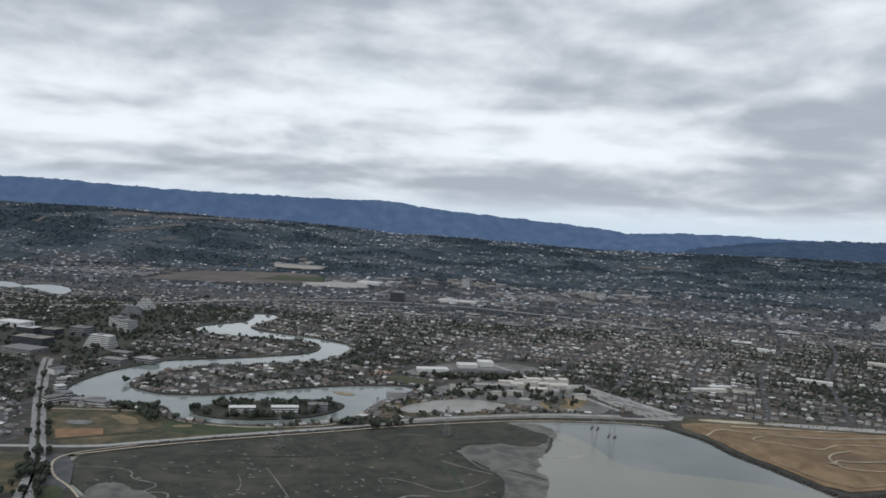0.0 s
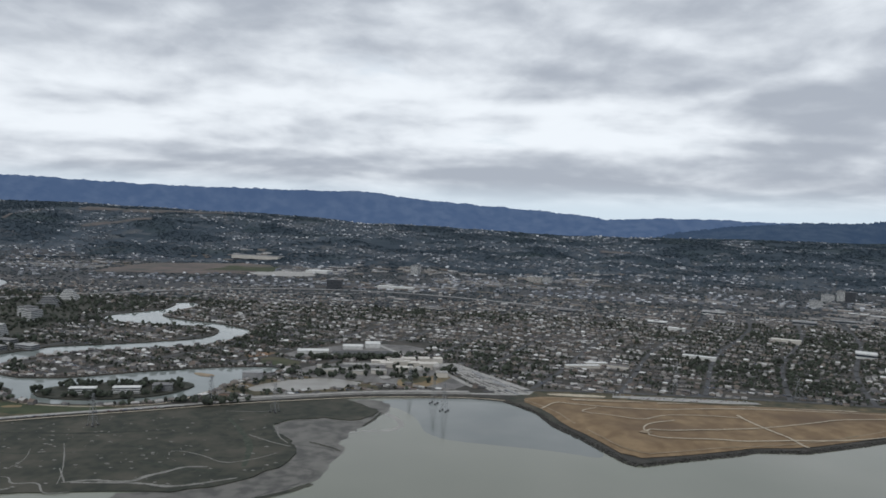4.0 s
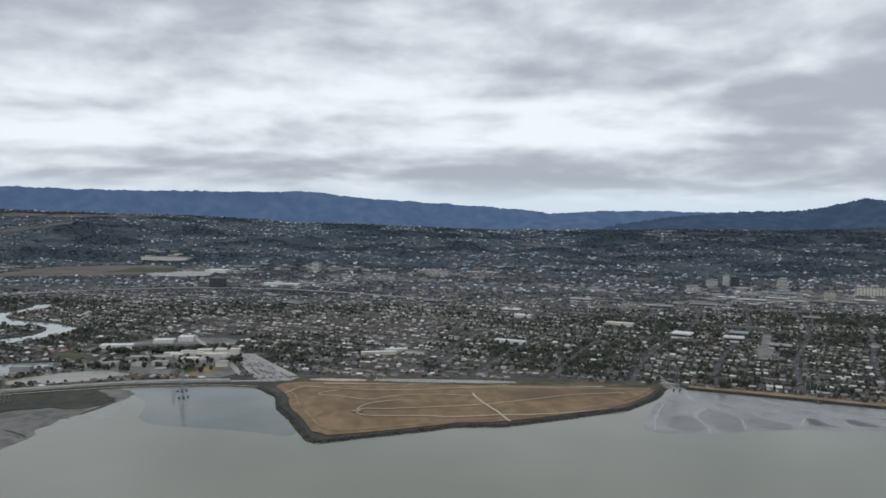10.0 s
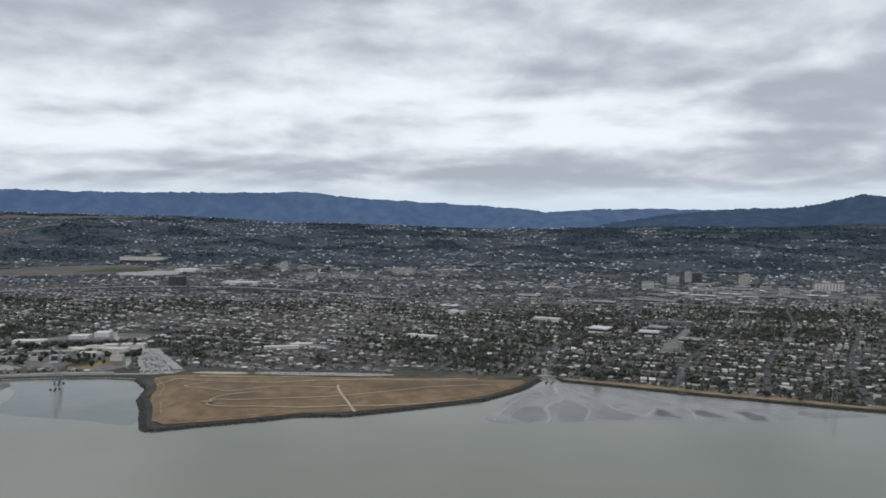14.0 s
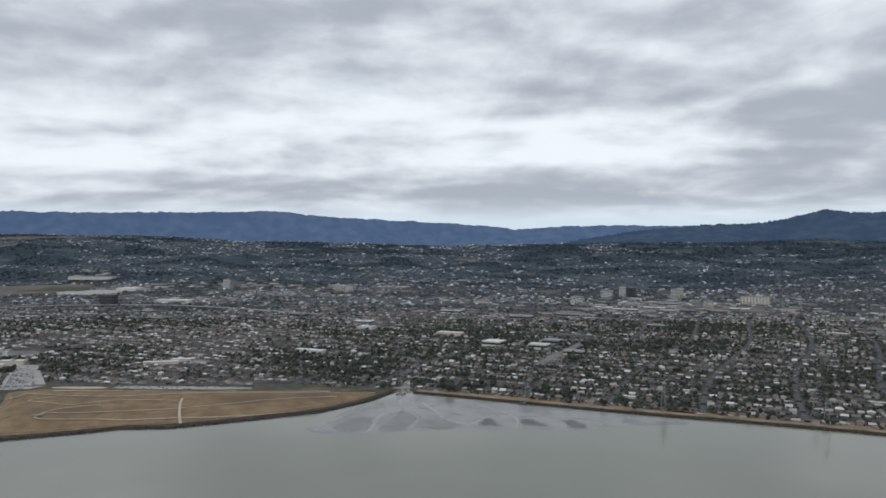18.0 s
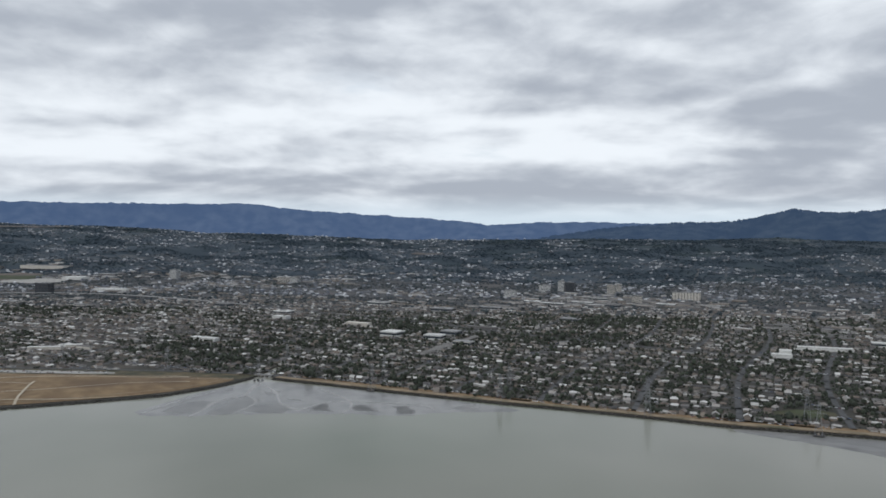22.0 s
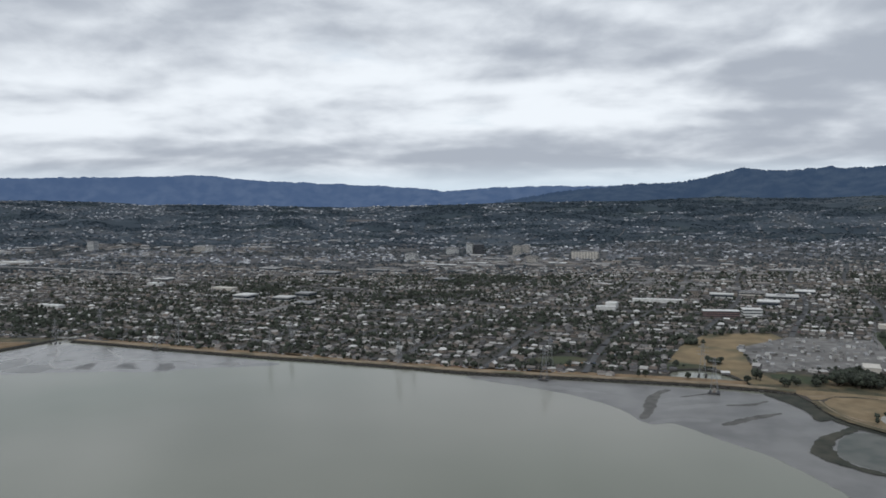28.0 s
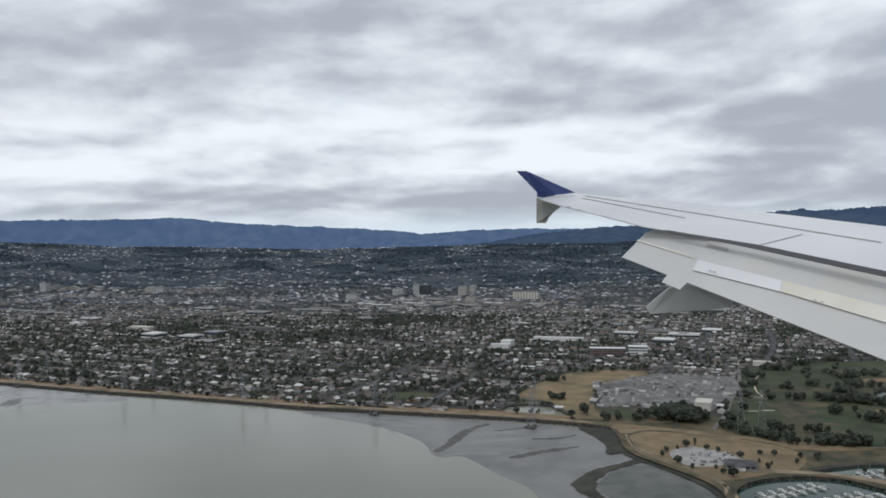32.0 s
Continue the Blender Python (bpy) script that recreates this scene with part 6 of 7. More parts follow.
for x, y in ((905, 1216), (775, 1372), (640, 1004), (720, 1020), (690, 1330), (560, 1420), (900, 1460), (1010, 1440), (960, 1500), (1120, 1480), (1000, 1560), (860, 1500), (1310, 900), (1350, 960), (1400, 1010), (1330, 1010), (1280, 980), (420, 1250), (280, 1350), (-30, 1400), (40, 1290), (-140, 1360), (740, 930), (700, 980)):
    w, d, h = r.uniform(22, 44), r.uniform(12, 24), r.uniform(4, 7)
    block("store", r.choice(["pale flat-roofed store among streets", "low flat-roofed commercial block in town", "wide grey-roofed commercial hall in town"]), x, y, w, d, h, -22 + r.uniform(-4, 4), r.choice(["white", "cream", "grey"]), 1, r.choice(["white", "flatroof", "flatroof", "grey"]), penthouse=w > 30, group="town stores")

# Restaurant on the point.
rest = thing("restaurant", "dark-roofed waterside restaurant with white gables", "restaurant", 1229, 405, Z, -12)
part("wall", boxed(-8, -4, 0, 8, 4, 2.4), M["grey"], rest)
bm = bmesh.new()
for x0, y0, x1, y1, e, p in ((-9, -5, 9, 5, 2.3, 4.6), (-4, -8, 2, -1, 2.2, 4.0)):
    mx, my = (x0 + x1) / 2, (y0 + y1) / 2
    vs = [bm.verts.new(c) for c in ((x0, y0, e), (x1, y0, e), (x1, y1, e), (x0, y1, e), (x0 + 2.5, my, p), (x1 - 2.5, my, p))]
    for f in ((0, 1, 5, 4), (1, 2, 5), (2, 3, 4, 5), (3, 0, 4)):
        bm.faces.new([vs[i] for i in f])
part("roof", bm, M["dark"], rest, "dark hipped shingle roof")
part("gable", boxed(-3.5, -7.6, 0, 1.5, -4, 2.2), M["white"], rest)
part("terrace", boxed(-8, -8, 0.05, 9, -4, 0.35), M["timber"], rest)
for k in range(5):
    part("window", boxed(-7 + k * 3, -4.08, 0.8, -5 + k * 3, -4.0, 1.8), M["glass"], rest)

# Bridge over the slough mouth.
bridge = thing("causeway_bridge", "long low concrete bridge over the slough", "bridge")
SPAN = smooth([(-78, 612), (-4, 648), (48, 670), (90, 680), (127, 686)], False, 2)
part("deck", ribbon(bmesh.new(), SPAN, 7.5, Z + 1.1), M["concrete"], bridge)
for s in (-1, 1):
    side = [(x + s * 1.6, y - s * 3.4) for x, y in SPAN]
    bm = bmesh.new()
    vs = [[bm.verts.new((x, y, zz)) for zz in (Z - 0.4, Z + 1.7)] for x, y in side]
    for p, q in zip(vs, vs[1:]):
        bm.faces.new((p[0], q[0], q[1], p[1]))
    part("parapet", bm, M["concrete"], bridge)
for k in range(0, len(SPAN), 2):
    x, y = SPAN[k]
    part("pier", boxed(x - 0.4, y - 2.8, -0.5, x + 0.4, y + 2.8, Z + 1.05), M["concrete"], bridge)
culvert = thing("tide_gate", "concrete tide gate at the creek mouth", "tide gate", 550, 712, 0, -10)
part("deck", boxed(-9, -2.5, 1.3, 9, 2.5, 2.0), M["concrete"], culvert)
for k in (-8, -3, 3, 8):
    part("pier", boxed(k - 0.4, -2.4, -0.4, k + 0.4, 2.4, 1.3), M["concrete"], culvert)
part("rail", boxed(-9, -2.5, 2.0, 9, -2.4, 2.6), M["steel"], culvert)

# ---- power line ----


def pylon_proto():
    t = thing("transmission_tower", "grey steel lattice power pylon standing in shallow water", "pylon", group="bay power line")
    H, W = 24.0, 2.6

    def half(z):
        return W * (1 - z / H * 0.82) if z < 15 else W * 0.385 * (1 - (z - 15) / 28)

    levels = [0, 4.5, 8.5, 12, 15, 17.5, 20, 22, H]
    for sx in (-1, 1):
        for sy in (-1, 1):
            bm = bmesh.new()
            for a, b in zip(levels, levels[1:]):
                tube(bm, (sx * half(a), sy * half(a), a), (sx * half(b), sy * half(b), b), 0.10, 0.09, 4)
            part("leg", bm, M["steel"], t)
    bm = bmesh.new()
    for a, b in zip(levels, levels[1:]):
        for k in range(4):
            c = [(-1, -1), (1, -1), (1, 1), (-1, 1)]
            p, q = c[k], c[(k + 1) % 4]
            tube(bm, (p[0] * half(a), p[1] * half(a), a), (q[0] * half(b), q[1] * half(b), b), 0.05, 0.05, 3)
            tube(bm, (q[0] * half(a), q[1] * half(a), a), (p[0] * half(b), p[1] * half(b), b), 0.05, 0.05, 3)
    part("bracing", bm, M["steel"], t)
    for z, w in ((15.5, 4.6), (18.3, 4.0), (21.2, 3.4)):
        bm = bmesh.new()
        for s in (-1, 1):
            tube(bm, (0, 0.35, z), (s * w, 0, z + 0.2), 0.07, 0.04, 4)
            tube(bm, (0, -0.35, z), (s * w, 0, z + 0.2), 0.07, 0.04, 4)
            tube(bm, (0, 0, z + 1.0), (s * w, 0, z + 0.2), 0.06, 0.04, 4)
            tube(bm, (s * w, 0, z + 0.2), (s * w, 0, z - 0.8), 0.06, 0.06, 4)
        part("crossarm", bm, M["steel"], t)
    for sx in (-1, 1):
        for sy in (-1, 1):
            part("footing", boxed(sx * 2.6 - 0.7, sy * 2.6 - 0.7, -1.2, sx * 2.6 + 0.7, sy * 2.6 + 0.7, 0.5), M["dark"], t)
    return t


tower = pylon_proto()
tower.matrix_world = pose(666, 657, 0.6, 0, 0, -20)
for x, y, z in ((781, 622, 0.6), (897, 583, 0.6), (1010, 541, 0.6), (1122, 501, 0.6), (551, 690, 0.6), (97, 644, 0.6), (108, 620, 0.6), (-30, 585, 0.9), (-150, 520, 0.9), (-90, 600, 1.0)):
    copy_thing(tower, pose(x, y, z, 0, 0, -20))
for x, y in ((672, 692), (790, 660), (905, 622), (1018, 580), (1128, 548), (1262, 500), (1275, 498), (560, 760), (330, 735), (445, 728), (1300, 640), (70, 690)):
    copy_thing(tower, pose(x, y, Z, 0, 0, -20))["label"] = "grey steel lattice power pylon on the shore"
for x, y in ((666, 657), (781, 622), (897, 583), (1010, 541), (1122, 501)):
    t = thing("catwalk", "dark timber catwalk from the levee to a pylon", "catwalk", x, y, 0, -20, "pylon catwalks")
    part("deck", boxed(-0.9, -3.4, 1.0, 0.9, 9, 1.25), M["timber"], t)
    part("platform", boxed(-4, -4, 0.4, 4, -2.2, 0.9), M["dark"], t)
    for k in range(4):
        part("pile", boxed(-0.8, -2.5 + 3 * k, -0.8, -0.5, -2.2 + 3 * k, 1.0), M["timber"], t)
        part("pile", boxed(0.5, -2.5 + 3 * k, -0.8, 0.8, -2.2 + 3 * k, 1.0), M["timber"], t)

# ---- substation gear ----
r = random.Random(12)
made = 0
while made < 130:
    x, y = r.uniform(1175, 1318), r.uniform(533, 700)
    if not inside(np.array([x]), np.array([y]), YARD)[0]:
        continue
    made += 1
    w, d, h = r.uniform(1.5, 7), r.uniform(1.2, 3.0), r.uniform(1.0, 2.8)
    t = thing("equipment_unit", r.choice(["pale grey yard equipment cabinet", "white storage container in the yard", "blue-grey transformer unit on gravel"]), "yard equipment", x, y, Z + 0.1, r.choice([-22, 68]), "yard equipment")
    part("body", boxed(-w / 2, -d / 2, 0, w / 2, d / 2, h), M[r.choice(["white", "grey", "grey", "concrete", "lotgrey"])], t)
    part("lid", boxed(-w / 2 - 0.1, -d / 2 - 0.1, h, w / 2 + 0.1, d / 2 + 0.1, h + 0.15), M[r.choice(["grey", "grey", "concrete", "lotgrey"])], t)
    if r.random() < 0.3:
        part("bushing", tube(bmesh.new(), (0, 0, h), (0, 0, h + 1.6), 0.15, 0.1, 5), M["steel"], t)

# ---- marina ----


def boat_proto(sail):
    t = thing("sailing_boat" if sail else "motor_boat", "white sailing boat at its berth" if sail else "white motor boat at its berth", "boat", group="berthed boats")
    L, B = 5.2, 1.7
    bm = bmesh.new()
    deck, keel = [], []
    for k in range(9):
        u = k / 8
        w = B / 2 * min(1, 1.25 * math.sin(math.pi * (0.25 + 0.75 * u)) ** 0.7) if u < 1 else 0.02
        deck.append([bm.verts.new((L * (u - 0.5), s * w, 0.75 + 0.2 * u * u)) for s in (-1, 1)])
        keel.append([bm.verts.new((L * (u - 0.5) * 0.92, s * w * 0.6, -0.1)) for s in (-1, 1)])
    for a, b, c, d in zip(deck, deck[1:], keel, keel[1:]):
        bm.faces.new((a[0], b[0], b[1], a[1]))
        bm.faces.new((a[0], c[0], d[0], b[0]))
        bm.faces.new((b[1], d[1], c[1], a[1]))
    bm.faces.new((deck[0][0], deck[0][1], keel[0][1], keel[0][0]))
    part("hull", bm, M["white"], t)
    part("cabin", box(bmesh.new(), -1.0, -0.5, 0.75, 1.0, 0.5, 1.35, 0, 0.12), M["white"], t)
    part("cabin_window", boxed(-0.8, -0.47, 0.98, 0.75, 0.47, 1.18), M["glass"], t)
    if sail:
        part("mast", tube(bmesh.new(), (0.5, 0, 0.8), (0.5, 0, 7.2), 0.07, 0.05, 6), M["steel"], t)
        part("boom", tube(bmesh.new(), (0.5, 0, 1.8), (-1.9, 0, 1.9), 0.16, 0.12, 6), M["grey"], t, "boom with furled sail")
    return t


sb, mb = boat_proto(True), boat_proto(False)
r = random.Random(5)
used = 0
for (x0, y0), (x1, y1), n in (((1222, 358), (1262, 378), 12), ((1238, 345), (1282, 366), 13), ((1284, 392), (1330, 404), 12), ((1292, 387), (1338, 396), 10)):
    ang = math.atan2(y1 - y0, x1 - x0)
    dock = thing("floating_dock", "pale floating dock with boat berths", "dock", x0, y0, 0.15, math.degrees(ang), "marina docks")
    L = math.hypot(x1 - x0, y1 - y0)
    part("walkway", boxed(0, -0.5, 0.1, L, 0.5, 0.45), M["concrete"], dock)
    for k in range(n // 2 + 1):
        u = L * (k + 0.2) / (n / 2 + 0.6)
        part("finger", boxed(u - 0.2, -4.4, 0.1, u + 0.2, 4.4, 0.4), M["concrete"], dock)
        part("pile", tube(bmesh.new(), (u, 4.5, -0.6), (u, 4.5, 1.8), 0.12, 0.12, 6), M["timber"], dock)
    for k in range(n):
        u = L * ((k // 2) + 0.65) / (n / 2 + 0.6)
        s = 1 if k % 2 else -1
        px, py = x0 + math.cos(ang) * u - math.sin(ang) * s * 3.3, y0 + math.sin(ang) * u + math.cos(ang) * s * 3.3
        m = pose(px, py, 0.1, 0, 0, math.degrees(ang) + (90 if s > 0 else -90))
        src = sb if r.random() < 0.55 else mb
        if src is sb and used & 1 == 0:
            sb.matrix_world, used = m, used | 1
        elif src is mb and used & 2 == 0:
            mb.matrix_world, used = m, used | 2
        else:
            copy_thing(src, m)

# ---- cars ----


def car_proto():
    t = thing("car", "small car parked on pale asphalt", "car", group="parked cars")
    bm = box(bmesh.new(), -1.2, -0.48, 0.16, 1.2, 0.48, 0.5, 0, 0.04)
    part("body", bm, M["car"], t)
    part("cabin", box(bmesh.new(), -0.75, -0.43, 0.5, 0.5, 0.43, 0.82, 0, 0.12), M["glass"], t)
    part("car_roof", boxed(-0.6, -0.3, 0.82, 0.36, 0.3, 0.84), M["car"], t)
    for x in (-0.75, 0.75):
        for y in (-0.5, 0.38):
            part("wheel", tube(bmesh.new(), (x, y, 0.18), (x, y + 0.12, 0.18), 0.18, 0.18, 8), M["dark"], t)
    return t


car = car_proto()
r = random.Random(21)
spots = []
for _ in range(34):
    spots.append((1206 + r.uniform(0, 26), 408 + r.choice([0, 6, 12, 18, 24]) + r.uniform(0, 3), -22 + r.choice([0, 90]), 0.2))
for k in range(40):
    spots.append((266 + k * 3.3 + r.uniform(-1, 1), 699 + r.choice([0, 5, 10]), 90, 0.2))
for k in range(44):
    f = r.random()
    a, b = SHORE_ROAD[2 + int(f * 5)], SHORE_ROAD[3 + int(f * 5)]
    g = r.random()
    spots.append((a[0] + (b[0] - a[0]) * g + 2.4, a[1] + (b[1] - a[1]) * g - 3.4, 32, 0.2))
for k in range(50):
    f = r.uniform(0.3, 3.9)
    i = int(f)
    a, b = AVENUE[i], AVENUE[i + 1]
    s = r.choice([-7.6, 7.6, 4, -4])
    spots.append((a[0] + (b[0] - a[0]) * (f - i) + s * 0.86, a[1] + (b[1] - a[1]) * (f - i) - s * 0.5, 120, 0.26))
for k in range(50):
    g = k / 50
    spots.append((-352 - 76 * g + r.choice([0, 7, 14, 20]), 502 + 104 * g, 30, 0.14))
for k, (x, y, a, z) in enumerate(spots):
    m = pose(x, y, Z + z, 0, 0, a)
    if k == 0:
        car.matrix_world = m
    else:
        copy_thing(car, m)

# ---- the houses nearest the shore, one by one ----


def house_proto(hip, w, d, h, garage):
    t = thing("house", "small suburban house with shingle roof and garage", "house", group="shore houses")
    bm = bmesh.new()
    v = [bm.verts.new((x * w, y * d, z * h)) for x, y, z in (HIP if hip else HOUSE)[:10]]
    for f in ((0, 1, 5, 4), (2, 3, 7, 6), (1, 2, 6, 5), (3, 0, 4, 7)) + (() if hip else ((5, 6, 9), (7, 4, 8))):
        bm.faces.new([v[i] for i in f])
    part("wall", bm, M["wall"], t)
    bm = bmesh.new()
    v = [bm.verts.new((x * w, y * d, z * h)) for x, y, z in (HIP if hip else HOUSE)[10:]]
    for f in ((0, 1, 5, 4), (2, 3, 4, 5)) + (((1, 2, 5), (3, 0, 4)) if hip else ()):
        bm.faces.new([v[i] for i in f])
    part("roof", bm, M["roof"], t)
    part("chimney", boxed(w * 0.2, 0.4, h * 1.1, w * 0.2 + 0.5, 0.9, h * 1.75), M["brick"], t)
    part("garage_door", boxed(-w * 0.42, -d / 2 - 0.05, 0, -w * 0.42 + 2.0, -d / 2 - 0.01, 1.25), M["white"], t)
    for x in (0.1, 0.32):
        part("window", boxed(w * x, -d / 2 - 0.05, h * 0.4, w * x + 0.8, -d / 2 - 0.01, h * 0.75), M["glass"], t)
    if garage:
        part("annexe", boxed(-w * 0.5, -d * 0.85, 0, -w * 0.1, -d / 2, h * 0.8), M["wall"], t)
        part("annexe_roof", boxed(-w * 0.54, -d * 0.88, h * 0.8, -w * 0.06, -d / 2 + 0.4, h * 0.9), M["roof"], t)
    return t


protos = [house_proto(False, 6.4, 5.0, 1.6, True), house_proto(True, 6.8, 5.4, 1.7, False), house_proto(False, 5.6, 4.8, 2.8, False), house_proto(True, 6.2, 5.0, 1.6, True)]
placed = set()
r = random.Random(31)
for i in np.flatnonzero(close):
    k = r.randrange(4)
    m = pose(hx[i], hy[i], Z, 0, 0, math.degrees(hyaw[i]) + r.choice([0, 180]))
    if k in placed:
        copy_thing(protos[k], m)
    else:
        protos[k].matrix_world = m
        placed.add(k)

for x, y, a in bank[: 300 - int(close.sum())]:
    copy_thing(protos[r.randrange(4)], pose(x, y, Z, 0, 0, math.degrees(a)))["label"] = "small waterside house with shingle roof"
for x, y, a in bank[::3]:
    t = thing("boat_dock", "small timber boat dock behind a house", "dock", 0, 0, 0, 0, "lagoon docks")
    n0 = Vector((-math.sin(a), math.cos(a)))
    s0 = 1 if inside(x + n0.x * 8, y + n0.y * 8, LAGOON) else -1
    p = Vector((x, y)) + n0 * s0 * 6.0
    t.matrix_world = pose(p.x, p.y, 0.2, 0, 0, math.degrees(a) + (0 if s0 > 0 else 180))
    part("deck", boxed(-0.5, 0, 0.5, 0.5, 3.0, 0.65), M["timber"], t)
    part("pile", boxed(-0.5, 2.6, -0.6, -0.3, 2.8, 0.9), M["timber"], t)

# ---- trees one by one ----


def tree_proto(seed, w, h):
    t = thing("tree", "dark green broad-crowned tree", "tree", group="shore trees")
    bm = tube(bmesh.new(), (0, 0, -0.2), (0, 0, h * 0.55), w * 0.06, w * 0.03, 7)
    q = random.Random(seed)
    for k in range(5):
        a = q.uniform(0, 6.28)
        tube(bm, (0, 0, h * q.uniform(0.25, 0.4)), (math.cos(a) * w * 0.3, math.sin(a) * w * 0.3, h * q.uniform(0.55, 0.75)), w * 0.025, w * 0.012, 5)
    part("trunk", bm, M["bark"], t)
    r2 = np.random.default_rng(seed)
    v0, f0 = ico(1)
    vs, fs = [], []
    for k in range(34):
        d = r2.normal(0, 1, 3)
        d /= np.linalg.norm(d)
        c = d * np.array([w * 0.40, w * 0.40, h * 0.36]) * r2.uniform(0.45, 1.0) + (0, 0, h * 0.6)
        fs.append(f0 + k * len(v0))
        vs.append(v0 * r2.uniform(0.22, 0.42) * w * r2.uniform(0.7, 1.3, (len(v0), 1)) + c)
    ob = field_mesh("crown", np.concatenate(vs), [(np.concatenate(fs), 0)], M["foliage"])
    ob.parent = t
    return t


tprotos = [tree_proto(1, 5.5, 6.0), tree_proto(2, 4.2, 5.2), tree_proto(3, 7.0, 6.5), tree_proto(4, 3.2, 7.5)]
r = random.Random(41)
where = []


def scatter(poly, n, gap=0.0):
    xs, ys = [p[0] for p in poly], [p[1] for p in poly]
    done = 0
    while done < n:
        x, y = r.uniform(min(xs), max(xs)), r.uniform(min(ys), max(ys))
        if inside(np.array([x]), np.array([y]), poly)[0]:
            where.append((x, y))
            done += 1


scatter([(1206, 514), (1236, 501), (1248, 520), (1224, 538)], 50)
TALL = len(where)
scatter([(1196, 522), (1206, 520), (1206, 532), (1198, 532)], 6)
scatter([(1150, 520), (1185, 505), (1200, 515), (1165, 540)], 8)
for cx, cy, n in ((1356, 574, 12), (1368, 574, 14), (1376, 565, 12), (1386, 560, 10), (1280, 482, 9), (1300, 452, 12), (1312, 452, 12), (1356, 508, 9), (1303, 476, 10), (1331, 581, 6), (1266, 545, 5), (1257, 512, 7), (1297, 588, 3), (1311, 636, 5), (1335, 681, 6), (1361, 719, 7), (1375, 719, 6), (1406, 744, 9), (1415, 672, 10), (1443, 684, 7), (1445, 770, 8), (1341, 624, 4), (1314, 586, 4), (1405, 633, 8), (1380, 610, 5), (1430, 560, 10), (1440, 610, 8), (1340, 530, 4)):
    for _ in range(n):
        where.append((cx + r.gauss(0, 4.5), cy + r.gauss(0, 3.2)))
for a, b, n in (((1243, 492), (1257, 470), 14), ((1257, 470), (1276, 449), 18), ((1276, 449), (1330, 446), 22)):
    for _ in range(n):
        f = r.random()
        where.append((a[0] + (b[0] - a[0]) * f + r.uniform(-1, 5), a[1] + (b[1] - a[1]) * f + r.uniform(0, 6)))
scatter([(1330, 470), (1420, 470), (1500, 640), (1440, 740), (1380, 700), (1345, 560)], 60)
scatter([(1128, 676), (1150, 690), (1152, 680), (1132, 668)], 10)
scatter([(1146, 672), (1164, 670), (1166, 662), (1148, 664)], 12)
scatter([(1142, 588), (1153, 592), (1155, 584), (1144, 582)], 7)
scatter([(1168, 700), (1250, 722), (1250, 728), (1168, 712)], 16)
scatter([(-250, 600), (-238, 630), (-210, 640), (-215, 625), (-235, 595)], 12)
scatter([(-185, 648), (-140, 662), (-140, 645), (-190, 630)], 22)
scatter([(-235, 632), (-190, 652), (-190, 634), (-228, 616)], 14)
scatter([(-243, 596), (-150, 606), (-152, 601), (-215, 588)], 20)
scatter([(-160, 608), (-132, 640), (-136, 645), (-168, 612)], 10)
scatter([(-35, 724), (28, 740), (96, 716), (110, 724), (70, 784), (10, 796), (-30, 760)], 70)
scatter([(-120, 590), (-60, 612), (-62, 618), (-118, 600)], 14)
scatter([(-355, 690), (-330, 664), (-290, 660), (-300, 672), (-335, 710)], 14)
scatter([(-330, 586), (-280, 604), (-262, 590), (-300, 575)], 10)
scatter([(-300, 395), (-250, 385), (-270, 440), (-300, 450)], 14)
scatter([(-110, 575), (-60, 608), (-55, 618), (-105, 600)], 8)
for x, y in ((1192, 427), (1196, 435), (1204, 441), (1211, 446), (1217, 449), (1221, 441), (1227, 436), (1197, 412), (1202, 402), (1214, 403), (1236, 424), (1249, 429), (1243, 402), (1215, 393), (1219, 388), (1241, 414), (1246, 410), (1222, 394)):
    where.append((x + r.uniform(-1, 1), y + r.uniform(-1, 1)))
for x, y in ((1256, 428), (1268, 422), (1276, 418), (1262, 412), (1290, 395), (1298, 388)):
    where.append((x, y))
scatter([(94, 772), (108, 776), (106, 790), (96, 788)], 12)
scatter([(-286, 584), (-272, 580), (-262, 562), (-268, 560)], 14)
scatter([(-325, 594), (-300, 602), (-275, 596), (-285, 590)], 22)
scatter([(-284, 418), (-268, 424), (-268, 430), (-290, 438)], 10)
scatter([(-302, 452), (-292, 450), (-294, 474), (-300, 474)], 6)
scatter([(-30, 812), (54, 850), (56, 856), (-30, 822)], 46)
scatter([(-100, 812), (-70, 806), (60, 828), (62, 834), (-70, 818)], 44)
scatter([(-60, 722), (20, 716), (24, 724), (-56, 738)], 22)
scatter([(560, 722), (700, 680), (720, 700), (590, 745)], 30)
scatter([(-640, 780), (-450, 790), (-450, 880), (-475, 1060), (-540, 1235), (-650, 1240)], 420)
for k in range(30):
    f = r.uniform(0.4, 3.9)
    i = int(f)
    a, b = AVENUE[i], AVENUE[i + 1]
    s = r.choice([0, 13.5, -13.5, 14.5, -14.5])
    where.append((a[0] + (b[0] - a[0]) * (f - i) + s * 0.86, a[1] + (b[1] - a[1]) * (f - i) - s * 0.5))
for x, y in [(x + 6, y + 15) for x, y in COAST[1:-1]] + [(705, 655), (760, 637), (860, 605), (935, 578), (1080, 545)]:
    where.append((x, y))
stand = set(where[:TALL])
where.sort(key=lambda p: p[1])
many = np.array(where[330:])
wide = np.random.default_rng(9).uniform(3.4, 7.2, len(many))
grove("park_trees", many[:, 0], many[:, 1], np.full(len(many), Z), wide, wide * 1.0, [clump(60 + k, 9) for k in range(4)], M["foliage"], "dark clumps of trees in parks and office grounds", 6)
where = where[:330]
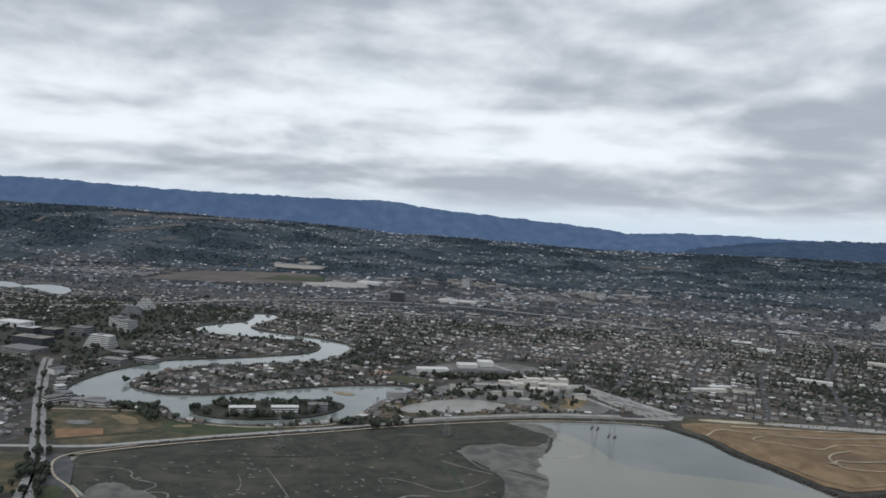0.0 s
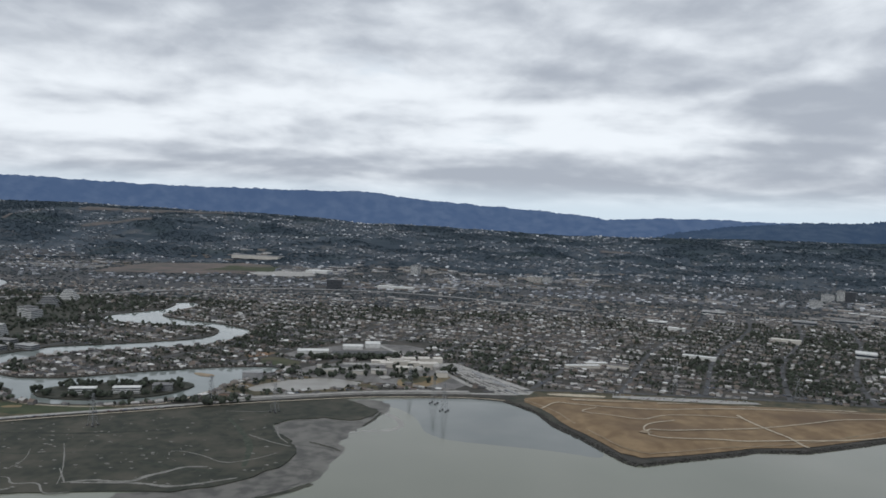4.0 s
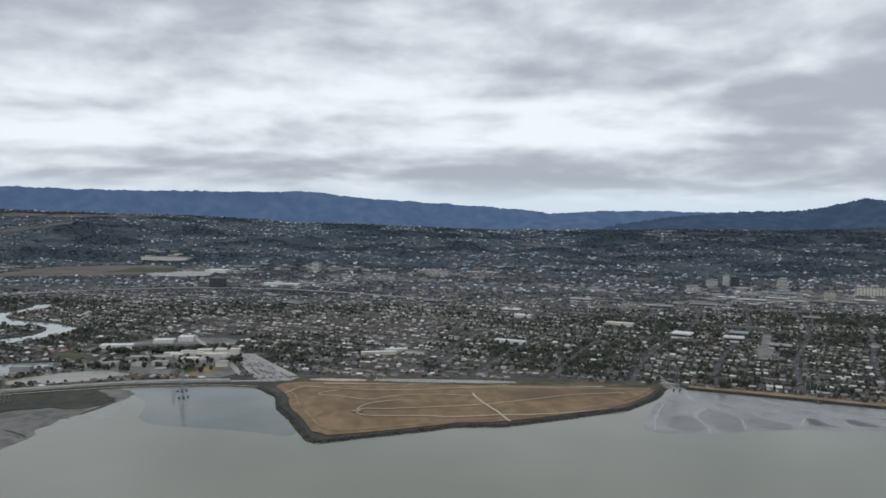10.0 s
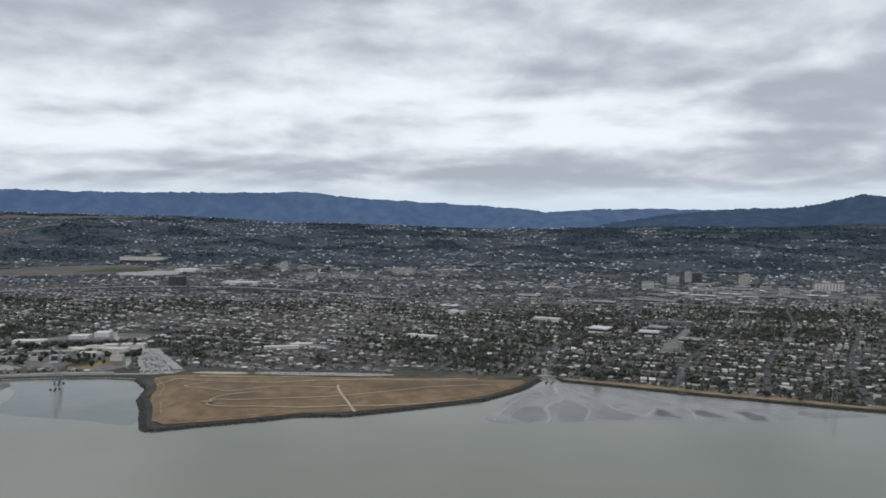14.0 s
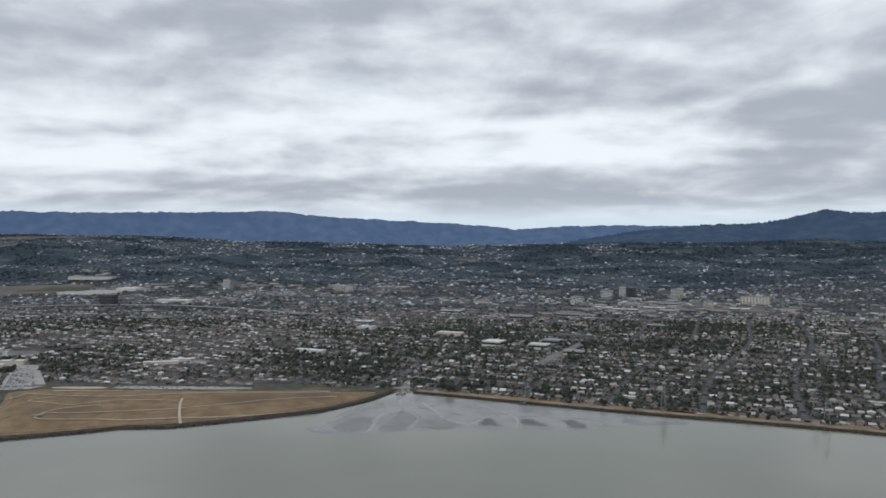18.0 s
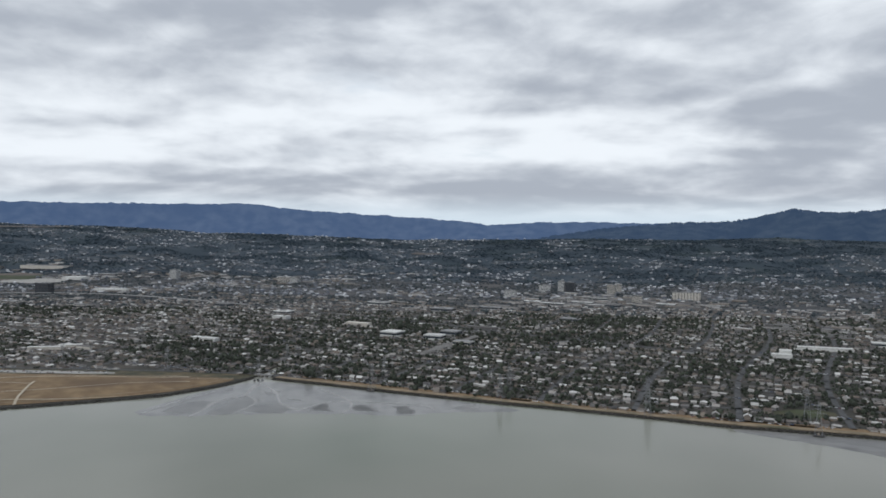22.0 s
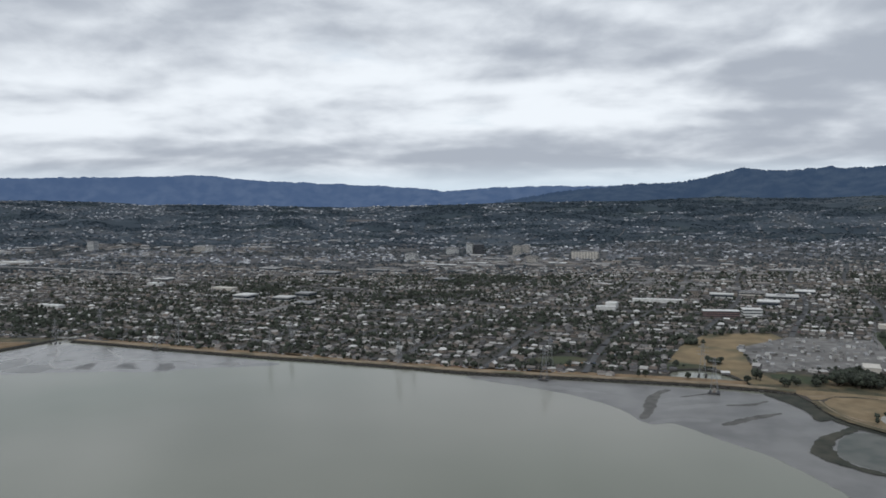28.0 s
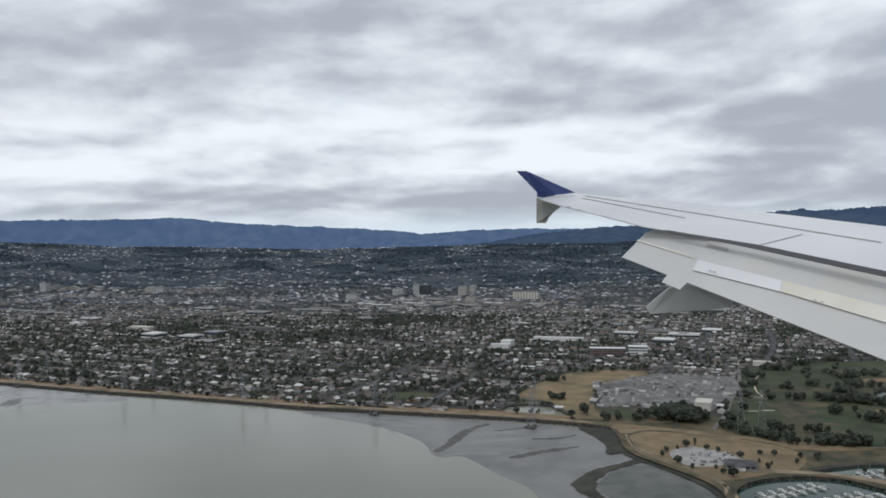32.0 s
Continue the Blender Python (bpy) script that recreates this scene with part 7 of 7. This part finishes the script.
for k, (x, y) in enumerate(where):
    m = pose(x, y, Z, 0, 0, r.uniform(0, 360))
    if k < 4:
        tprotos[k].matrix_world = m
    else:
        c = copy_thing(tprotos[r.choice([0, 0, 1, 1, 2, 3])], m)
        c.scale = [r.uniform(1.25, 1.75) if (x, y) in stand else r.uniform(0.45, 0.75) if y < 452 and 1185 < x < 1275 else r.uniform(0.7, 1.25)] * 3

# ---- the wing, where it is when the flight ends ----
wing = thing("aircraft_wing", "white airliner wing with lowered flap and blue wing fence", "aircraft wing")
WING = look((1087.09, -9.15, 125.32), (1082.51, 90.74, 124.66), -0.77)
FOC = 784 / math.tan(radians(61.26 / 2))


def level(points):
    """The plane through points (across, down, metres away), as the distance along any sight line."""
    p = np.array(points, float)
    k = np.linalg.lstsq(np.column_stack([np.ones(len(p)), p[:, :2]]), 1 / p[:, 2], rcond=None)[0]
    return lambda x, y: 1 / float(k[0] + k[1] * x + k[2] * y)


def plate(outline, thick, along=(0, -1, 0), near=1.0, plane=None):
    """A panel of some thickness; outline in sight lines (across, down) and metres away from the window."""
    bm = bmesh.new()
    outline = [(x, y, (plane(x, y) if plane else d) * near) for x, y, d in outline]
    top = [WING @ Vector(((x - 784) / FOC * d, (441 - y) / FOC * d, -d)) for x, y, d in outline]
    off = WING.to_3x3() @ Vector(along) * thick
    a = [bm.verts.new(p) for p in top]
    b = [bm.verts.new(p + off) for p in top]
    bm.faces.new(a)
    bm.faces.new(b[::-1])
    n = len(a)
    for i in range(n):
        bm.faces.new((a[i], b[i], b[(i + 1) % n], a[(i + 1) % n]))
    bmesh.ops.recalc_face_normals(bm, faces=bm.faces)
    return bm


M["wing"] = mat("wing_paint", (0.66, 0.66, 0.67), (0.72, 0.72, 0.73), 0.9, 0.32, c=(0.60, 0.60, 0.61), scale2=0.35)
M["flap"] = mat("flap_paint", (0.50, 0.495, 0.485), (0.57, 0.565, 0.55), 1.1, 0.42, c=(0.56, 0.52, 0.44), scale2=0.7, detail=8.0)
M["cream_tab"] = mat("stained_paint", (0.62, 0.585, 0.50), (0.74, 0.71, 0.64), 1.6, 0.5, c=(0.70, 0.68, 0.63), scale2=0.8)
M["navy"] = mat("navy_paint", (0.028, 0.046, 0.150), (0.036, 0.058, 0.180), 1.0, 0.38)
M["fence"] = mat("grey_paint", (0.30, 0.30, 0.29), (0.38, 0.38, 0.37), 1.0, 0.45)
MAIN = [(955, 353, 8.15), (985, 345, 8.12), (1018, 342, 8.1), (1200, 360, 6.9), (1390, 380, 5.69), (1568, 401, 5.0), (1900, 440, 4.2), (1900, 553, 3.1), (1568, 481, 3.79), (1340, 434, 4.75), (1140, 402, 6.06), (1060, 381, 6.83), (990, 364, 7.85)]
FLAP = [(1168, 403, 6.0), (1340, 441, 4.72), (1568, 491, 3.76), (1900, 566, 3.0), (1900, 770, 2.6), (1568, 638, 3.3), (1300, 533, 4.5), (1102, 456, 6.0), (1145, 412, 6.02)]
on_main, on_flap = level(MAIN), level(FLAP)
part("main_panel", plate(MAIN, 0.06, (0, 0, -1), plane=on_main), M["wing"], wing)
part("flap_gap", plate([(1128, 399, 6.2), (1340, 433, 4.85), (1568, 480, 3.9), (1900, 552, 3.2), (1900, 568, 3.15), (1568, 491, 3.85), (1340, 442, 4.8), (1160, 405, 6.15)], 0.01, (0, 0, -1), 0.97, on_flap), M["dark"], wing)
flap = part("flap", plate(FLAP, 0.04, (0, 0, -1), plane=on_flap), M["flap"], wing)
part("flap_step", plate([(1182, 487, 5.55), (1172, 500, 5.55), (1203, 513, 5.4), (1216, 500, 5.4)], 0.02, (0, 0, -1), 0.998, on_flap), M["flap"], wing)
part("flap_tab", plate([(1236, 460, 5.25), (1385, 497, 4.45), (1380, 516, 4.35), (1225, 478, 5.2)], 0.006, (0, 0, -1), 0.996, on_flap), M["wing"], flap, "bright white panel")
part("flap_tab", plate([(1386, 497, 4.44), (1568, 543, 3.66), (1900, 630, 2.85), (1900, 655, 2.8), (1568, 571, 3.56), (1381, 516, 4.34)], 0.006, (0, 0, -1), 0.996, on_flap), M["cream_tab"], flap, "stained cream panel")
part("flap_fairing", plate([(1143, 545, 5.7), (1185, 510, 5.45), (1212, 503, 5.35), (1300, 528, 5.0), (1290, 545, 5.0), (1240, 550, 5.3), (1150, 556, 5.65)], 0.25, (0.3, 0, -1)), M["fence"], wing)
part("wing_fence", plate([(915, 303, 8.2), (932, 303, 8.2), (1018, 341, 8.1), (985, 345, 8.12), (962, 350, 8.2), (951, 348, 8.2), (950, 339, 8.2)], 0.04, (0, 0, -1)), M["navy"], wing, "navy blue upper wing fence")
part("wing_fence", plate([(950, 350, 8.2), (962, 351, 8.2), (998, 362, 8.1), (982, 374, 8.15), (972, 384, 8.2), (966, 395, 8.2), (950, 395, 8.2)], 0.04, (0, 0, -1)), M["fence"], wing, "grey lower wing fence")
for x0, y0, x1, y1, d0, d1 in ((1030, 350, 1212, 385, 7.95, 6.1), (1340, 434, 1420, 414, 4.9, 5.0), (1035, 346, 1560, 428, 8.0, 4.6)):
    part("panel_seam", plate([(x0, y0, d0), (x1, y1, d1), (x1, y1 + 1.6, d1), (x0, y0 + 1.2, d0)], 0.003, (0, 0, -1), 0.997, on_main), M["fence"], wing)
for x, y, d in ((1010, 366, 7.5), (1030, 372, 7.2), (1052, 379, 6.9)):
    part("static_wick", plate([(x, y, d), (x - 9, y - 2, d + 0.05), (x - 9, y - 1.2, d + 0.05), (x, y + 1, d)], 0.004, (0, 0, -1), 0.99, on_main), M["fence"], wing)

part("hinge_line", plate([(1128, 424, 6), (1228, 455, 6), (1228, 457, 6), (1127, 426, 6)], 0.004, (0, 0, -1), 0.996, on_flap), M["cream_tab"], flap, "cream stain along the flap")
for x, y in ((1254, 478), (1262, 480), (1440, 530), (1452, 533)):
    part("screw_mark", plate([(x, y, 5), (x + 5, y + 1, 5), (x + 5, y + 3, 5), (x, y + 2, 5)], 0.003, (0, 0, -1), 0.992, on_flap), M["fence"], flap)
part("access_panel", plate([(1252, 431, 5), (1290, 440, 5), (1286, 444, 5), (1250, 435, 5)], 0.003, (0, 0, -1), 0.996, on_flap), M["fence"], flap, "small grey access panel")
